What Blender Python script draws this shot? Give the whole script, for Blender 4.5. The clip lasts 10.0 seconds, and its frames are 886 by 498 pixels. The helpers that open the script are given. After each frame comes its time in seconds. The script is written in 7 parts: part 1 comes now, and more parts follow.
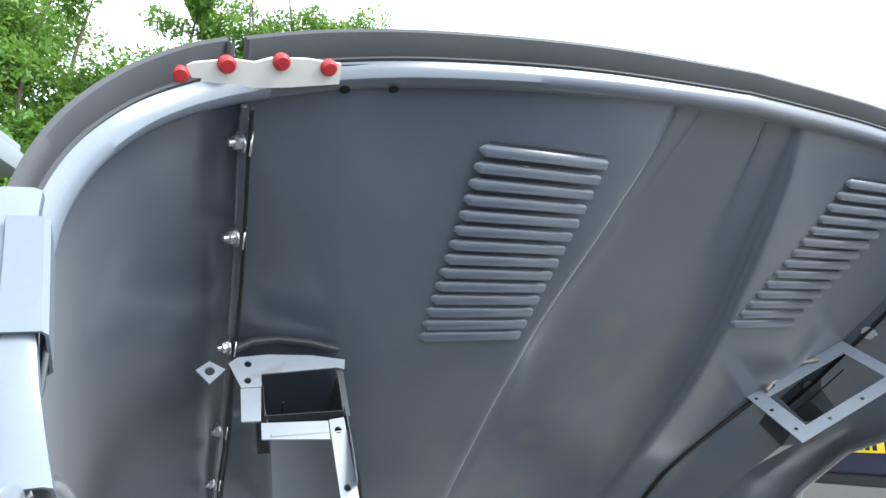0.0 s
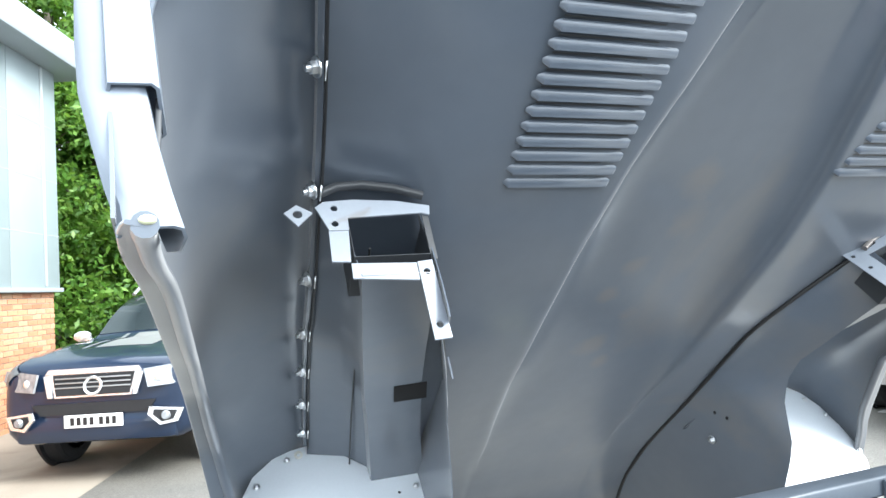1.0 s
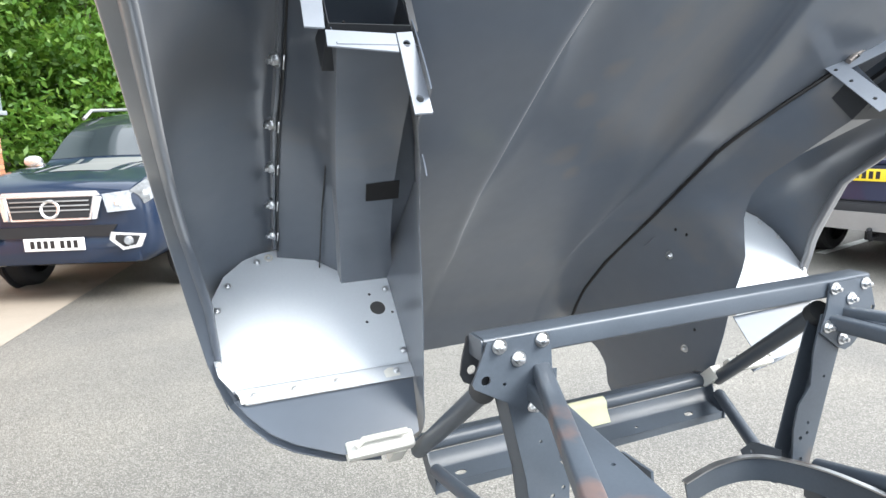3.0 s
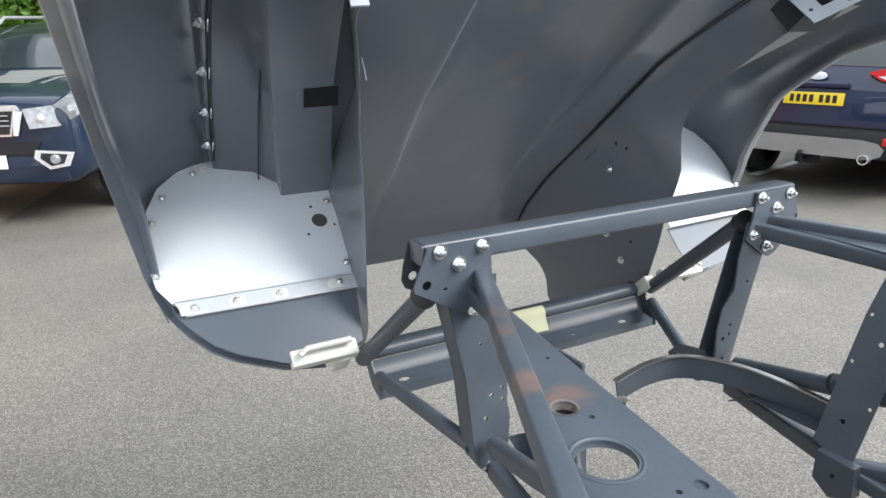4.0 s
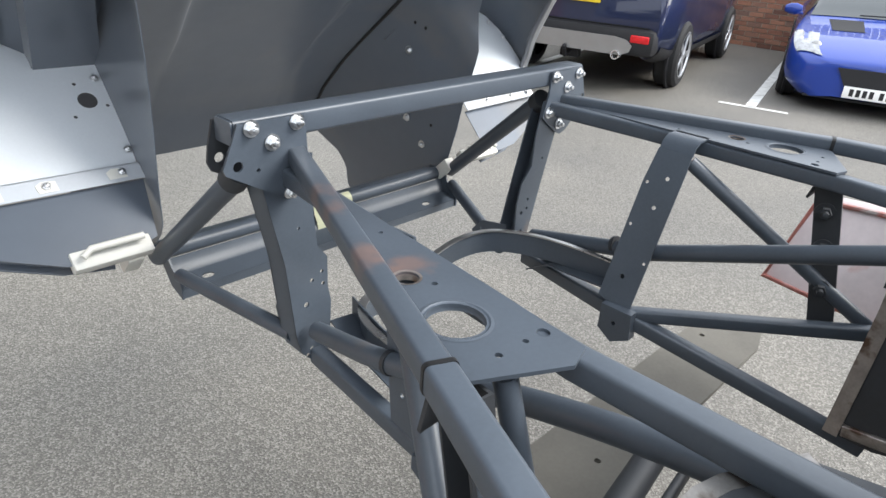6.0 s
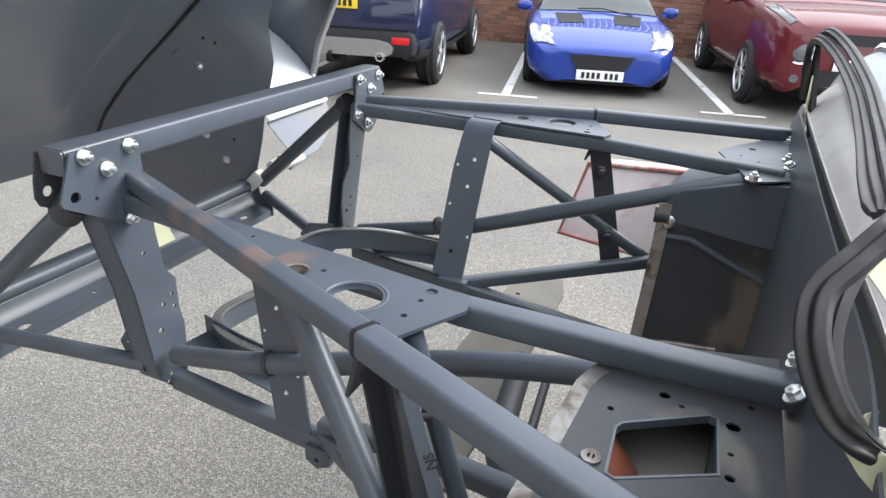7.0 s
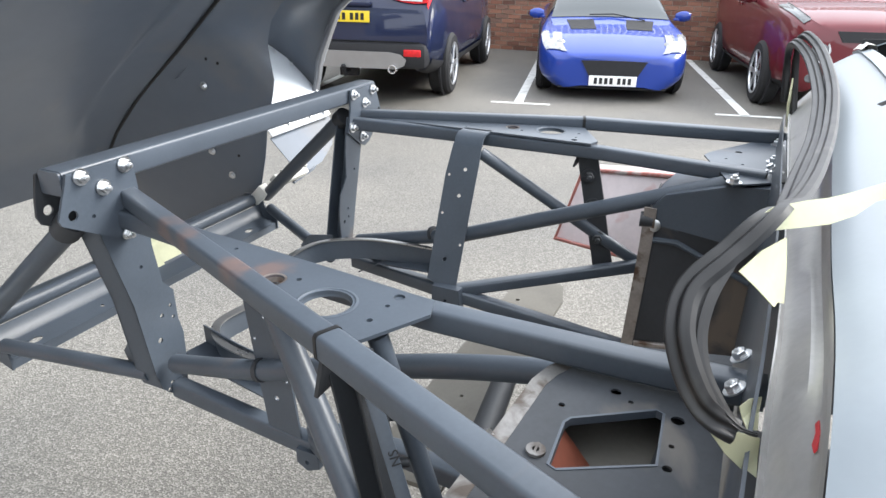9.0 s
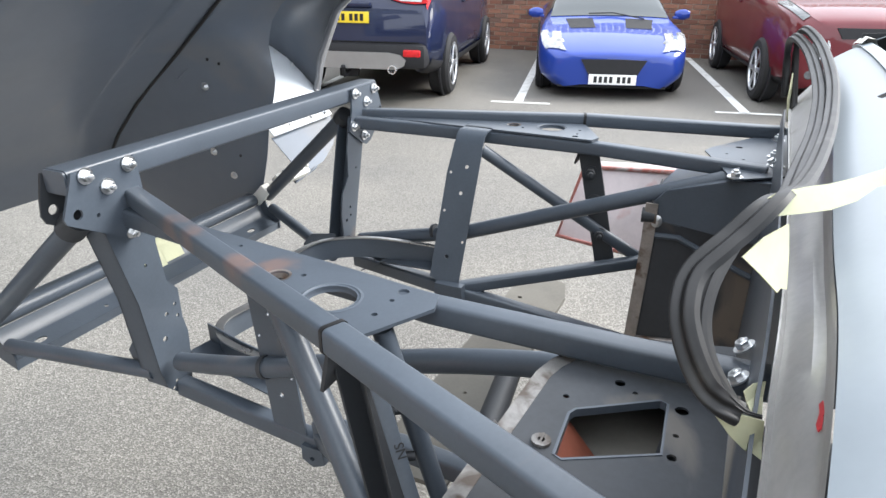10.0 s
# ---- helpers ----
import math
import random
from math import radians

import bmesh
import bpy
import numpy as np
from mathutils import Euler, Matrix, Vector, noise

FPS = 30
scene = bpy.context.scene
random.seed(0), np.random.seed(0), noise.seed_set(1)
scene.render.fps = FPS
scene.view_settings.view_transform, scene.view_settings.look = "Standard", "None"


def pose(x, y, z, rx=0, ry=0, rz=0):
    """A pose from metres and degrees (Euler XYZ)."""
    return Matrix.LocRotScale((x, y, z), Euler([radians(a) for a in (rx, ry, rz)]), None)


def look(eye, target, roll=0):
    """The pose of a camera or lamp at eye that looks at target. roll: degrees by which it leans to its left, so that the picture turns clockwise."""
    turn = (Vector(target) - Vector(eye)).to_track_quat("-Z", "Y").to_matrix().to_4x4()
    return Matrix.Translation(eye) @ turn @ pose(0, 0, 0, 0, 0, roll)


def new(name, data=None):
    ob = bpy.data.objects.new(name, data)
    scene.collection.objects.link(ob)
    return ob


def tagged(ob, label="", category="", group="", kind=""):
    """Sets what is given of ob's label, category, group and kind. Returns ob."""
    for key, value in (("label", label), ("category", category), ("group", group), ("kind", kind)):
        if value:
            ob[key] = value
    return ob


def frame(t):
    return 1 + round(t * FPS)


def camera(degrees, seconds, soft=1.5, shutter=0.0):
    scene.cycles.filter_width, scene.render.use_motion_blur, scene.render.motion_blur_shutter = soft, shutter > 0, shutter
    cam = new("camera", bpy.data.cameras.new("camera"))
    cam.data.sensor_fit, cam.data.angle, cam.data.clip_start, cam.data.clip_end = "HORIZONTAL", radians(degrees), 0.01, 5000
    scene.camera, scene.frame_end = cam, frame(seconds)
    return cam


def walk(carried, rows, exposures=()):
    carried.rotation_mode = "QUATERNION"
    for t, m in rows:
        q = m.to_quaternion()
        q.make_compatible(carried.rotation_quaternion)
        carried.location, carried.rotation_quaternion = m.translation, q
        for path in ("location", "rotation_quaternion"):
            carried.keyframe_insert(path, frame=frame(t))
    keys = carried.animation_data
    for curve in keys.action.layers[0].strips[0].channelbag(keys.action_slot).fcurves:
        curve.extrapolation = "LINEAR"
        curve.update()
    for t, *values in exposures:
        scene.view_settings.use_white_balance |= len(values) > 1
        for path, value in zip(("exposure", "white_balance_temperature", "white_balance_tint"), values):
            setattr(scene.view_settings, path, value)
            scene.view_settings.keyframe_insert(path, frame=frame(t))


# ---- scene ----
cam = camera(68.5, 10.0)
PATH = [
    (0, (-0.749, -0.853, 1.601), (0.104, 0.908, 2.016), -3.1),
    (0.5, (-0.759, -0.831, 1.577), (-0.007, 0.995, 1.89), -3.3),
    (1, (-0.769, -0.802, 1.539), (-0.081, 1.072, 1.651), -3.6),
    (1.5, (-0.78, -0.788, 1.505), (-0.087, 1.087, 1.423), -2.9),
    (2, (-0.782, -0.777, 1.487), (-0.036, 1.067, 1.284), -2.2),
    (2.5, (-0.783, -0.771, 1.478), (-0.027, 1.06, 1.2), -2.3),
    (4, (-0.777, -0.781, 1.443), (0.1, 0.911, 0.837), -0.9),
    (4.5, (-0.788, -0.763, 1.432), (0.303, 0.765, 0.743), 1.8),
    (5, (-0.797, -0.733, 1.414), (0.421, 0.648, 0.635), 4.1),
    (5.2, (-0.806, -0.733, 1.412), (0.484, 0.573, 0.617), 4.3),
    (6.3, (-0.804, -0.735, 1.407), (0.556, 0.408, 0.487), 3.1),
    (6.5, (-0.837, -0.73, 1.413), (0.593, 0.323, 0.494), 1.9),
    (7, (-0.923, -0.711, 1.413), (0.761, -0.026, 0.581), 2.9),
    (7.5, (-0.944, -0.747, 1.418), (0.774, -0.15, 0.586), 4.2),
    (8, (-0.939, -0.768, 1.416), (0.743, -0.088, 0.575), 1.9),
    (8.5, (-0.929, -0.774, 1.42), (0.739, -0.057, 0.58), 1.2),
    (9, (-0.928, -0.776, 1.427), (0.739, -0.025, 0.618), 0.8),
    (9.5, (-0.935, -0.779, 1.429), (0.744, -0.04, 0.634), 1.0),
    (10, (-0.935, -0.776, 1.423), (0.732, -0.022, 0.615), 0.3),
]
walk(cam, [(t, look(eye, target, roll)) for t, eye, target, roll in PATH],
     exposures=[(0, 1.0, 6100, 6), (0.5, 1.28, 6100, 6), (1, 1.65, 6150, 5), (1.5, 1.85, 6200, 6), (2.5, 1.65, 6300, 8), (4, 0.72, 6400, 9), (5, 0.57, 6400, 9), (6.5, 0.8, 6450, 10), (8, 1.0, 6400, 10), (10, 1.02, 6400, 10)])

# ---- world, sun, exposure ----
SUN_EL, SUN_AZ = 40.0, 138.0      # degrees; azimuth clockwise from +y
world = bpy.data.worlds.new("sky")
scene.world = world
world.use_nodes = True
wn = world.node_tree
sky = wn.nodes.new("ShaderNodeTexSky")
sky.sky_type, sky.sun_disc = "NISHITA", False
sky.sun_elevation, sky.sun_rotation = radians(SUN_EL), radians(SUN_AZ)
sky.air_density, sky.dust_density, sky.ozone_density = 1.0, 3.0, 1.0
wn.nodes["Background"].inputs["Strength"].default_value = 0.15
cloud_tc = wn.nodes.new("ShaderNodeTexCoord")
cloud_map = wn.nodes.new("ShaderNodeMapping")
cloud_map.inputs["Scale"].default_value = (1.0, 1.0, 2.2)
cloud_nz = wn.nodes.new("ShaderNodeTexNoise")
cloud_nz.inputs["Scale"].default_value, cloud_nz.inputs["Detail"].default_value = 2.2, 6
cloud_rmp = wn.nodes.new("ShaderNodeValToRGB")
cloud_rmp.color_ramp.elements[0].position, cloud_rmp.color_ramp.elements[1].position = 0.16, 0.40
cloud_mix = wn.nodes.new("ShaderNodeMix")
cloud_mix.data_type = "RGBA"
wn.links.new(cloud_tc.outputs["Generated"], cloud_map.inputs["Vector"])
wn.links.new(cloud_map.outputs["Vector"], cloud_nz.inputs["Vector"])
wn.links.new(cloud_nz.outputs["Fac"], cloud_rmp.inputs["Fac"])
wn.links.new(cloud_rmp.outputs["Color"], cloud_mix.inputs[0])
wn.links.new(sky.outputs["Color"], cloud_mix.inputs[6])
cloud_mix.inputs[7].default_value = (9.5, 10, 10.7, 1)
wn.links.new(cloud_mix.outputs[2], wn.nodes["Background"].inputs["Color"])

sun = new("sun", bpy.data.lights.new("sun", "SUN"))
sun.data.energy, sun.data.angle, sun.data.color = 3.0, radians(30), (1.0, 0.965, 0.91)
az, el = radians(SUN_AZ), radians(SUN_EL)
sun_dir = Vector((math.sin(az) * math.cos(el), math.cos(az) * math.cos(el), math.sin(el)))
sun.matrix_world = look(sun_dir * 30, (0, 0, 0))


# ---- materials ----
def nodes_of(name):
    m = bpy.data.materials.new(name)
    m.use_nodes = True
    return m, m.node_tree, m.node_tree.nodes["Principled BSDF"]


def surface(name, col, rough=0.6, metal=0.0, var=0.12, scale=6.0, fine=90.0, bump=0.1, dist=0.002, stain=None, stain_at=0.62, spec=0.5, coat=0.0):
    """A node material: base colour with coarse and fine variation, optional stains, roughness change and bump."""
    m, t, b = nodes_of(name)
    tc = t.nodes.new("ShaderNodeTexCoord")
    n1 = t.nodes.new("ShaderNodeTexNoise")
    n1.inputs["Scale"].default_value, n1.inputs["Detail"].default_value = scale, 5
    n2 = t.nodes.new("ShaderNodeTexNoise")
    n2.inputs["Scale"].default_value, n2.inputs["Detail"].default_value = fine, 4
    for n in (n1, n2):
        t.links.new(tc.outputs["Object"], n.inputs["Vector"])
    mixn = t.nodes.new("ShaderNodeMath")
    mixn.operation = "MULTIPLY_ADD"
    mixn.inputs[1].default_value = 0.35
    t.links.new(n2.outputs["Fac"], mixn.inputs[0])
    t.links.new(n1.outputs["Fac"], mixn.inputs[2])
    r = t.nodes.new("ShaderNodeValToRGB")
    e = r.color_ramp.elements
    e[0].position, e[1].position = 0.35, 0.95
    e[0].color = (*[c * (1 - var) for c in col], 1)
    e[1].color = (*[min(1, c * (1 + var)) for c in col], 1)
    t.links.new(mixn.outputs[0], r.inputs["Fac"])
    out = r.outputs["Color"]
    if stain:
        n3 = t.nodes.new("ShaderNodeTexNoise")
        n3.inputs["Scale"].default_value, n3.inputs["Detail"].default_value = scale * 0.8, 8
        n3.inputs["Distortion"].default_value = 0.6
        t.links.new(tc.outputs["Object"], n3.inputs["Vector"])
        rr = t.nodes.new("ShaderNodeValToRGB")
        rr.color_ramp.elements[0].position, rr.color_ramp.elements[1].position = stain_at, stain_at + 0.12
        t.links.new(n3.outputs["Fac"], rr.inputs["Fac"])
        mx = t.nodes.new("ShaderNodeMix")
        mx.data_type = "RGBA"
        t.links.new(rr.outputs["Color"], mx.inputs[0])
        t.links.new(out, mx.inputs[6])
        mx.inputs[7].default_value = (*stain, 1)
        out = mx.outputs[2]
    t.links.new(out, b.inputs["Base Color"])
    rm = t.nodes.new("ShaderNodeMapRange")
    rm.inputs["To Min"].default_value, rm.inputs["To Max"].default_value = max(0.02, rough - 0.08), min(1, rough + 0.08)
    t.links.new(n1.outputs["Fac"], rm.inputs["Value"])
    t.links.new(rm.outputs["Result"], b.inputs["Roughness"])
    b.inputs["Metallic"].default_value = metal
    b.inputs["Specular IOR Level"].default_value = spec
    b.inputs["Coat Weight"].default_value, b.inputs["Coat Roughness"].default_value = coat, 0.04
    if bump:
        bp = t.nodes.new("ShaderNodeBump")
        bp.inputs["Strength"].default_value, bp.inputs["Distance"].default_value = bump, dist
        t.links.new(mixn.outputs[0], bp.inputs["Height"])
        t.links.new(bp.outputs["Normal"], b.inputs["Normal"])
    return m


PRIMER = surface("grey_primer", (0.100, 0.118, 0.147), 0.28, var=0.09, scale=2.5, fine=30, bump=0.0, stain=(0.128, 0.132, 0.142), stain_at=0.56)


def wavy(m, rough=(0.21, 0.31)):
    """A handled, smudged gloss."""
    t = m.node_tree
    b = t.nodes["Principled BSDF"]
    tc = t.nodes.new("ShaderNodeTexCoord")
    sm = t.nodes.new("ShaderNodeTexNoise")
    sm.inputs["Scale"].default_value, sm.inputs["Detail"].default_value, sm.inputs["Distortion"].default_value = 4.5, 2.0, 0.0
    t.links.new(tc.outputs["Object"], sm.inputs["Vector"])
    mr = t.nodes.new("ShaderNodeMapRange")
    mr.inputs["From Min"].default_value, mr.inputs["From Max"].default_value = 0.0, 1.0
    mr.inputs["To Min"].default_value, mr.inputs["To Max"].default_value = rough
    t.links.new(sm.outputs["Fac"], mr.inputs["Value"])
    t.links.new(mr.outputs["Result"], b.inputs["Roughness"])


wavy(PRIMER, (0.16, 0.27))
PRIMER.node_tree.nodes["Principled BSDF"].inputs["Specular IOR Level"].default_value = 0.8
PRIMER.node_tree.nodes["Principled BSDF"].inputs["Sheen Weight"].default_value = 0.3     # sanding dust
PRIMER.node_tree.nodes["Principled BSDF"].inputs["Sheen Roughness"].default_value = 0.35
WELD = surface("ground_weld_edge", (0.20, 0.195, 0.19), 0.45, 0.35, var=0.35, scale=40, fine=260, bump=0.35, dist=0.001, stain=(0.07, 0.055, 0.045), stain_at=0.5)
STRIPPAINT = surface("strip_primer", (0.47, 0.50, 0.54), 0.36, var=0.08, scale=9, fine=200, bump=0.08, dist=0.0005)
BOXPAINT = surface("scorched_black_paint", (0.032, 0.035, 0.041), 0.4, var=0.3, scale=8, fine=120, bump=0.15, dist=0.0008, stain=(0.13, 0.105, 0.085), stain_at=0.57)
FRAMEPAINT = surface("frame_paint", (0.071, 0.086, 0.107), 0.38, var=0.2, scale=7, fine=220, bump=0.15, dist=0.0006, stain=(0.15, 0.125, 0.11), stain_at=0.66)
FOOTPAINT = surface("footwell_paint", (0.042, 0.047, 0.055), 0.65, var=0.3, scale=10, fine=180, bump=0.15, dist=0.0006, stain=(0.12, 0.11, 0.10), stain_at=0.56)
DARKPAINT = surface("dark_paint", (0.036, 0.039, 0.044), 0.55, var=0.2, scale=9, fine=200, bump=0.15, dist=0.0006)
PALE = surface("pale_primer", (0.66, 0.70, 0.74), 0.42, var=0.06, scale=4, fine=200, bump=0.08, dist=0.0005)
FLANGE = surface("flange_primer", (0.175, 0.20, 0.24), 0.34, var=0.1, scale=6, fine=180, bump=0.1, dist=0.0005)
WHITEPAINT = surface("white_plate", (0.7, 0.69, 0.64), 0.45, var=0.05, scale=9, fine=200, bump=0.1, dist=0.0005)
SCUTTLE = surface("scuttle_primer", (0.27, 0.305, 0.335), 0.38, var=0.07, scale=4, fine=150, bump=0.06, dist=0.0005)
CHANNEL = surface("bare_channel", (0.40, 0.395, 0.385), 0.42, 0.45, var=0.22, scale=14, fine=180, bump=0.2, dist=0.0008, stain=(0.22, 0.20, 0.18), stain_at=0.62)
BARE = surface("bare_steel", (0.5, 0.5, 0.5), 0.3, 0.9, var=0.2, scale=20, fine=240, bump=0.2, dist=0.0006, stain=(0.2, 0.13, 0.09), stain_at=0.62)
RUSTY = surface("rusty_bare_steel", (0.30, 0.27, 0.25), 0.42, 0.6, var=0.35, scale=28, fine=240, bump=0.3, dist=0.001, stain=(0.11, 0.07, 0.05), stain_at=0.52)
ZINC = surface("zinc_bolt", (0.74, 0.75, 0.76), 0.34, 1.0, var=0.1, scale=60, fine=400, bump=0.05, dist=0.0003)
RUBBER = surface("rubber", (0.016, 0.016, 0.017), 0.46, spec=0.38, var=0.25, scale=18, fine=200, bump=0.2, dist=0.001, stain=(0.045, 0.044, 0.042), stain_at=0.60)
SEALER = surface("black_sealer", (0.012, 0.012, 0.013), 0.5, var=0.2, scale=40, fine=200, bump=0.3, dist=0.001)
REDCAP = surface("red_paint", (0.42, 0.025, 0.03), 0.5, var=0.2, scale=40, fine=300, bump=0.3, dist=0.001, stain=(0.5, 0.42, 0.35), stain_at=0.68)
TAPE = surface("masking_tape", (0.62, 0.62, 0.42), 0.7, var=0.08, scale=20, fine=160, bump=0.3, dist=0.001)
PINKRED = surface("faded_red_panel", (0.74, 0.65, 0.65), 0.5, var=0.15, scale=6, fine=90, bump=0.1, dist=0.001, stain=(0.55, 0.20, 0.17), stain_at=0.57)
FADEDRED = surface("faded_red_rim", (0.46, 0.17, 0.14), 0.55, var=0.3, scale=20, fine=120, bump=0.1, dist=0.001, stain=(0.5, 0.45, 0.44), stain_at=0.5)
BRACKET = surface("bracket_primer", (0.25, 0.275, 0.315), 0.36, var=0.09, scale=14, fine=200, bump=0.1, dist=0.0005, stain=(0.19, 0.175, 0.165), stain_at=0.64)
ORANGE = surface("red_oxide", (0.19, 0.055, 0.032), 0.6, var=0.3, scale=10, fine=120, bump=0.2, dist=0.001)
TRIMDARK = surface("dark_lining", (0.022, 0.023, 0.025), 0.7, var=0.25, scale=12, fine=120, bump=0.2, dist=0.001, spec=0.25)
CLOTH = surface("grey_sheet", (0.135, 0.128, 0.112), 0.85, var=0.2, scale=9, fine=140, bump=0.3, dist=0.002)


def worn(name, base, spots, tint, at=(0, 0, 0), grain=45):
    """A paint with rubbed patches round given places (x, y, z, radius)."""
    m = base.copy()
    m.name = name
    t = m.node_tree
    b = t.nodes["Principled BSDF"]
    tc = t.nodes.new("ShaderNodeTexCoord")
    nz = t.nodes.new("ShaderNodeTexNoise")
    nz.inputs["Scale"].default_value, nz.inputs["Detail"].default_value = grain, 6
    t.links.new(tc.outputs["Object"], nz.inputs["Vector"])
    out = b.inputs["Base Color"].links[0].from_socket
    for x, y, z, r in spots:
        d = t.nodes.new("ShaderNodeVectorMath")
        d.operation = "DISTANCE"
        d.inputs[1].default_value = (x - at[0], y - at[1], z - at[2])
        t.links.new(tc.outputs["Object"], d.inputs[0])
        a = t.nodes.new("ShaderNodeMath")
        a.operation = "MULTIPLY_ADD"
        a.inputs[1].default_value = r * 1.6
        t.links.new(nz.outputs["Fac"], a.inputs[0])
        t.links.new(d.outputs["Value"], a.inputs[2])
        mr = t.nodes.new("ShaderNodeMapRange")
        mr.inputs["From Min"].default_value, mr.inputs["From Max"].default_value = r * 1.1, r * 1.75
        mr.inputs["To Min"].default_value, mr.inputs["To Max"].default_value = 0.55, 0.0
        t.links.new(a.outputs[0], mr.inputs["Value"])
        mx = t.nodes.new("ShaderNodeMix")
        mx.data_type = "RGBA"
        t.links.new(mr.outputs["Result"], mx.inputs[0])
        t.links.new(out, mx.inputs[6])
        mx.inputs[7].default_value = (*tint, 1)
        out = mx.outputs[2]
    t.links.new(out, b.inputs["Base Color"])
    return m


# near-black that paints in the shade of holes, slots, gaps and wheel arches
SHADEBLACK = surface("shade_black", (0.006, 0.006, 0.007), 0.9, var=0.1, bump=0)

# ---- building helpers ----
BASE = {}


def thing(name, label, category, m=None, group="", kind=""):
    ob = new(name)
    ob.empty_display_size = 0.05
    m = m or Matrix()
    ob.matrix_world = m
    BASE[ob.name] = m
    return tagged(ob, label, category, group, kind)


def part(name, bm, material, parent, label="", smooth=True, local=False, recalc=True):
    """Links a bmesh as one mesh under a thing or a part; its coordinates are the world's unless local."""
    base = BASE[parent.name]
    if not local:
        bm.transform(base.inverted())
    if recalc:
        bmesh.ops.recalc_face_normals(bm, faces=bm.faces[:])
    me = bpy.data.meshes.new(name)
    bm.to_mesh(me)
    bm.free()
    me.materials.append(material)
    if smooth:
        me.polygons.foreach_set("use_smooth", [True] * len(me.polygons))
        me.set_sharp_from_angle(angle=radians(38))
    ob = new(name, me)
    ob.parent = parent
    BASE[ob.name] = base
    return tagged(ob, label)


def solid(name, bm, material, label, category, kind="", group="", smooth=True):
    """A top-level thing of one mesh."""
    bmesh.ops.recalc_face_normals(bm, faces=bm.faces[:])
    me = bpy.data.meshes.new(name)
    bm.to_mesh(me)
    bm.free()
    me.materials.append(material)
    if smooth:
        me.polygons.foreach_set("use_smooth", [True] * len(me.polygons))
        me.set_sharp_from_angle(angle=radians(38))
    ob = new(name, me)
    BASE[ob.name] = Matrix()
    return tagged(ob, label, category, group, kind)


def join(*bms):
    out = bms[0]
    for b in bms[1:]:
        me = bpy.data.meshes.new("tmp")
        b.to_mesh(me)
        b.free()
        out.from_mesh(me)
        bpy.data.meshes.remove(me)
    return out


def box(lo, hi, bevel=0.0, m=None):
    bm = bmesh.new()
    bmesh.ops.create_cube(bm, size=1)
    lo, hi = Vector(lo), Vector(hi)
    for v in bm.verts:
        v.co = Vector(((v.co.x + 0.5) * (hi.x - lo.x) + lo.x, (v.co.y + 0.5) * (hi.y - lo.y) + lo.y, (v.co.z + 0.5) * (hi.z - lo.z) + lo.z))
    if bevel:
        bmesh.ops.bevel(bm, geom=bm.edges[:], offset=bevel, segments=2, affect="EDGES", profile=0.5)
    if m:
        bm.transform(m)
    return bm


def smooth_path(pts, n=6):
    """Points of a Catmull-Rom curve through pts."""
    pts = [Vector(p) for p in pts]
    out = []
    for i in range(len(pts) - 1):
        p0, p1, p2, p3 = pts[max(0, i - 1)], pts[i], pts[i + 1], pts[min(len(pts) - 1, i + 2)]
        for k in range(n):
            t = k / n
            out.append(0.5 * (2 * p1 + (p2 - p0) * t + (2 * p0 - 5 * p1 + 4 * p2 - p3) * t * t + (3 * p1 - p0 - 3 * p2 + p3) * t ** 3))
    return out + [pts[-1]]


def sweep(path, profile, up=(0, 0, 1), closed=True, caps=True):
    """Sweeps a profile of (side, up) pairs along a path."""
    bm = bmesh.new()
    path = [Vector(p) for p in path]
    up = Vector(up)
    rings = []
    for i, p in enumerate(path):
        d = (path[min(i + 1, len(path) - 1)] - path[max(i - 1, 0)]).normalized()
        side = d.cross(up)
        if side.length < 1e-4:
            side = d.cross(Vector((1, 0, 0)))
        side.normalize()
        u = side.cross(d).normalized()
        rings.append([bm.verts.new(p + side * a + u * b) for a, b in profile])
    n = len(profile)
    for a, b in zip(rings, rings[1:]):
        for k in range(n if closed else n - 1):
            bm.faces.new((a[k], a[(k + 1) % n], b[(k + 1) % n], b[k]))
    if caps and closed:
        bm.faces.new(rings[0])
        bm.faces.new(rings[-1][::-1])
    return bm


def circle(r, n=14, sx=1.0, sy=1.0):
    return [(r * sx * math.cos(2 * math.pi * k / n), r * sy * math.sin(2 * math.pi * k / n)) for k in range(n)]


def squircle(w, h, c=0.005, n=3):
    out = []
    for sx, sy, a0 in ((1, 1, 0), (-1, 1, 90), (-1, -1, 180), (1, -1, 270)):
        for k in range(n + 1):
            a = radians(a0 + 90 * k / n)
            out.append((sx * (w / 2 - c) + c * math.cos(a), sy * (h / 2 - c) + c * math.sin(a)))
    return out


def tube(pts, r, n=16):
    return sweep(pts, circle(r, n))


def bar(p0, p1, w, h, up=(0, 0, 1), c=0.005):
    return sweep([p0, p1], squircle(w, h, c), up)


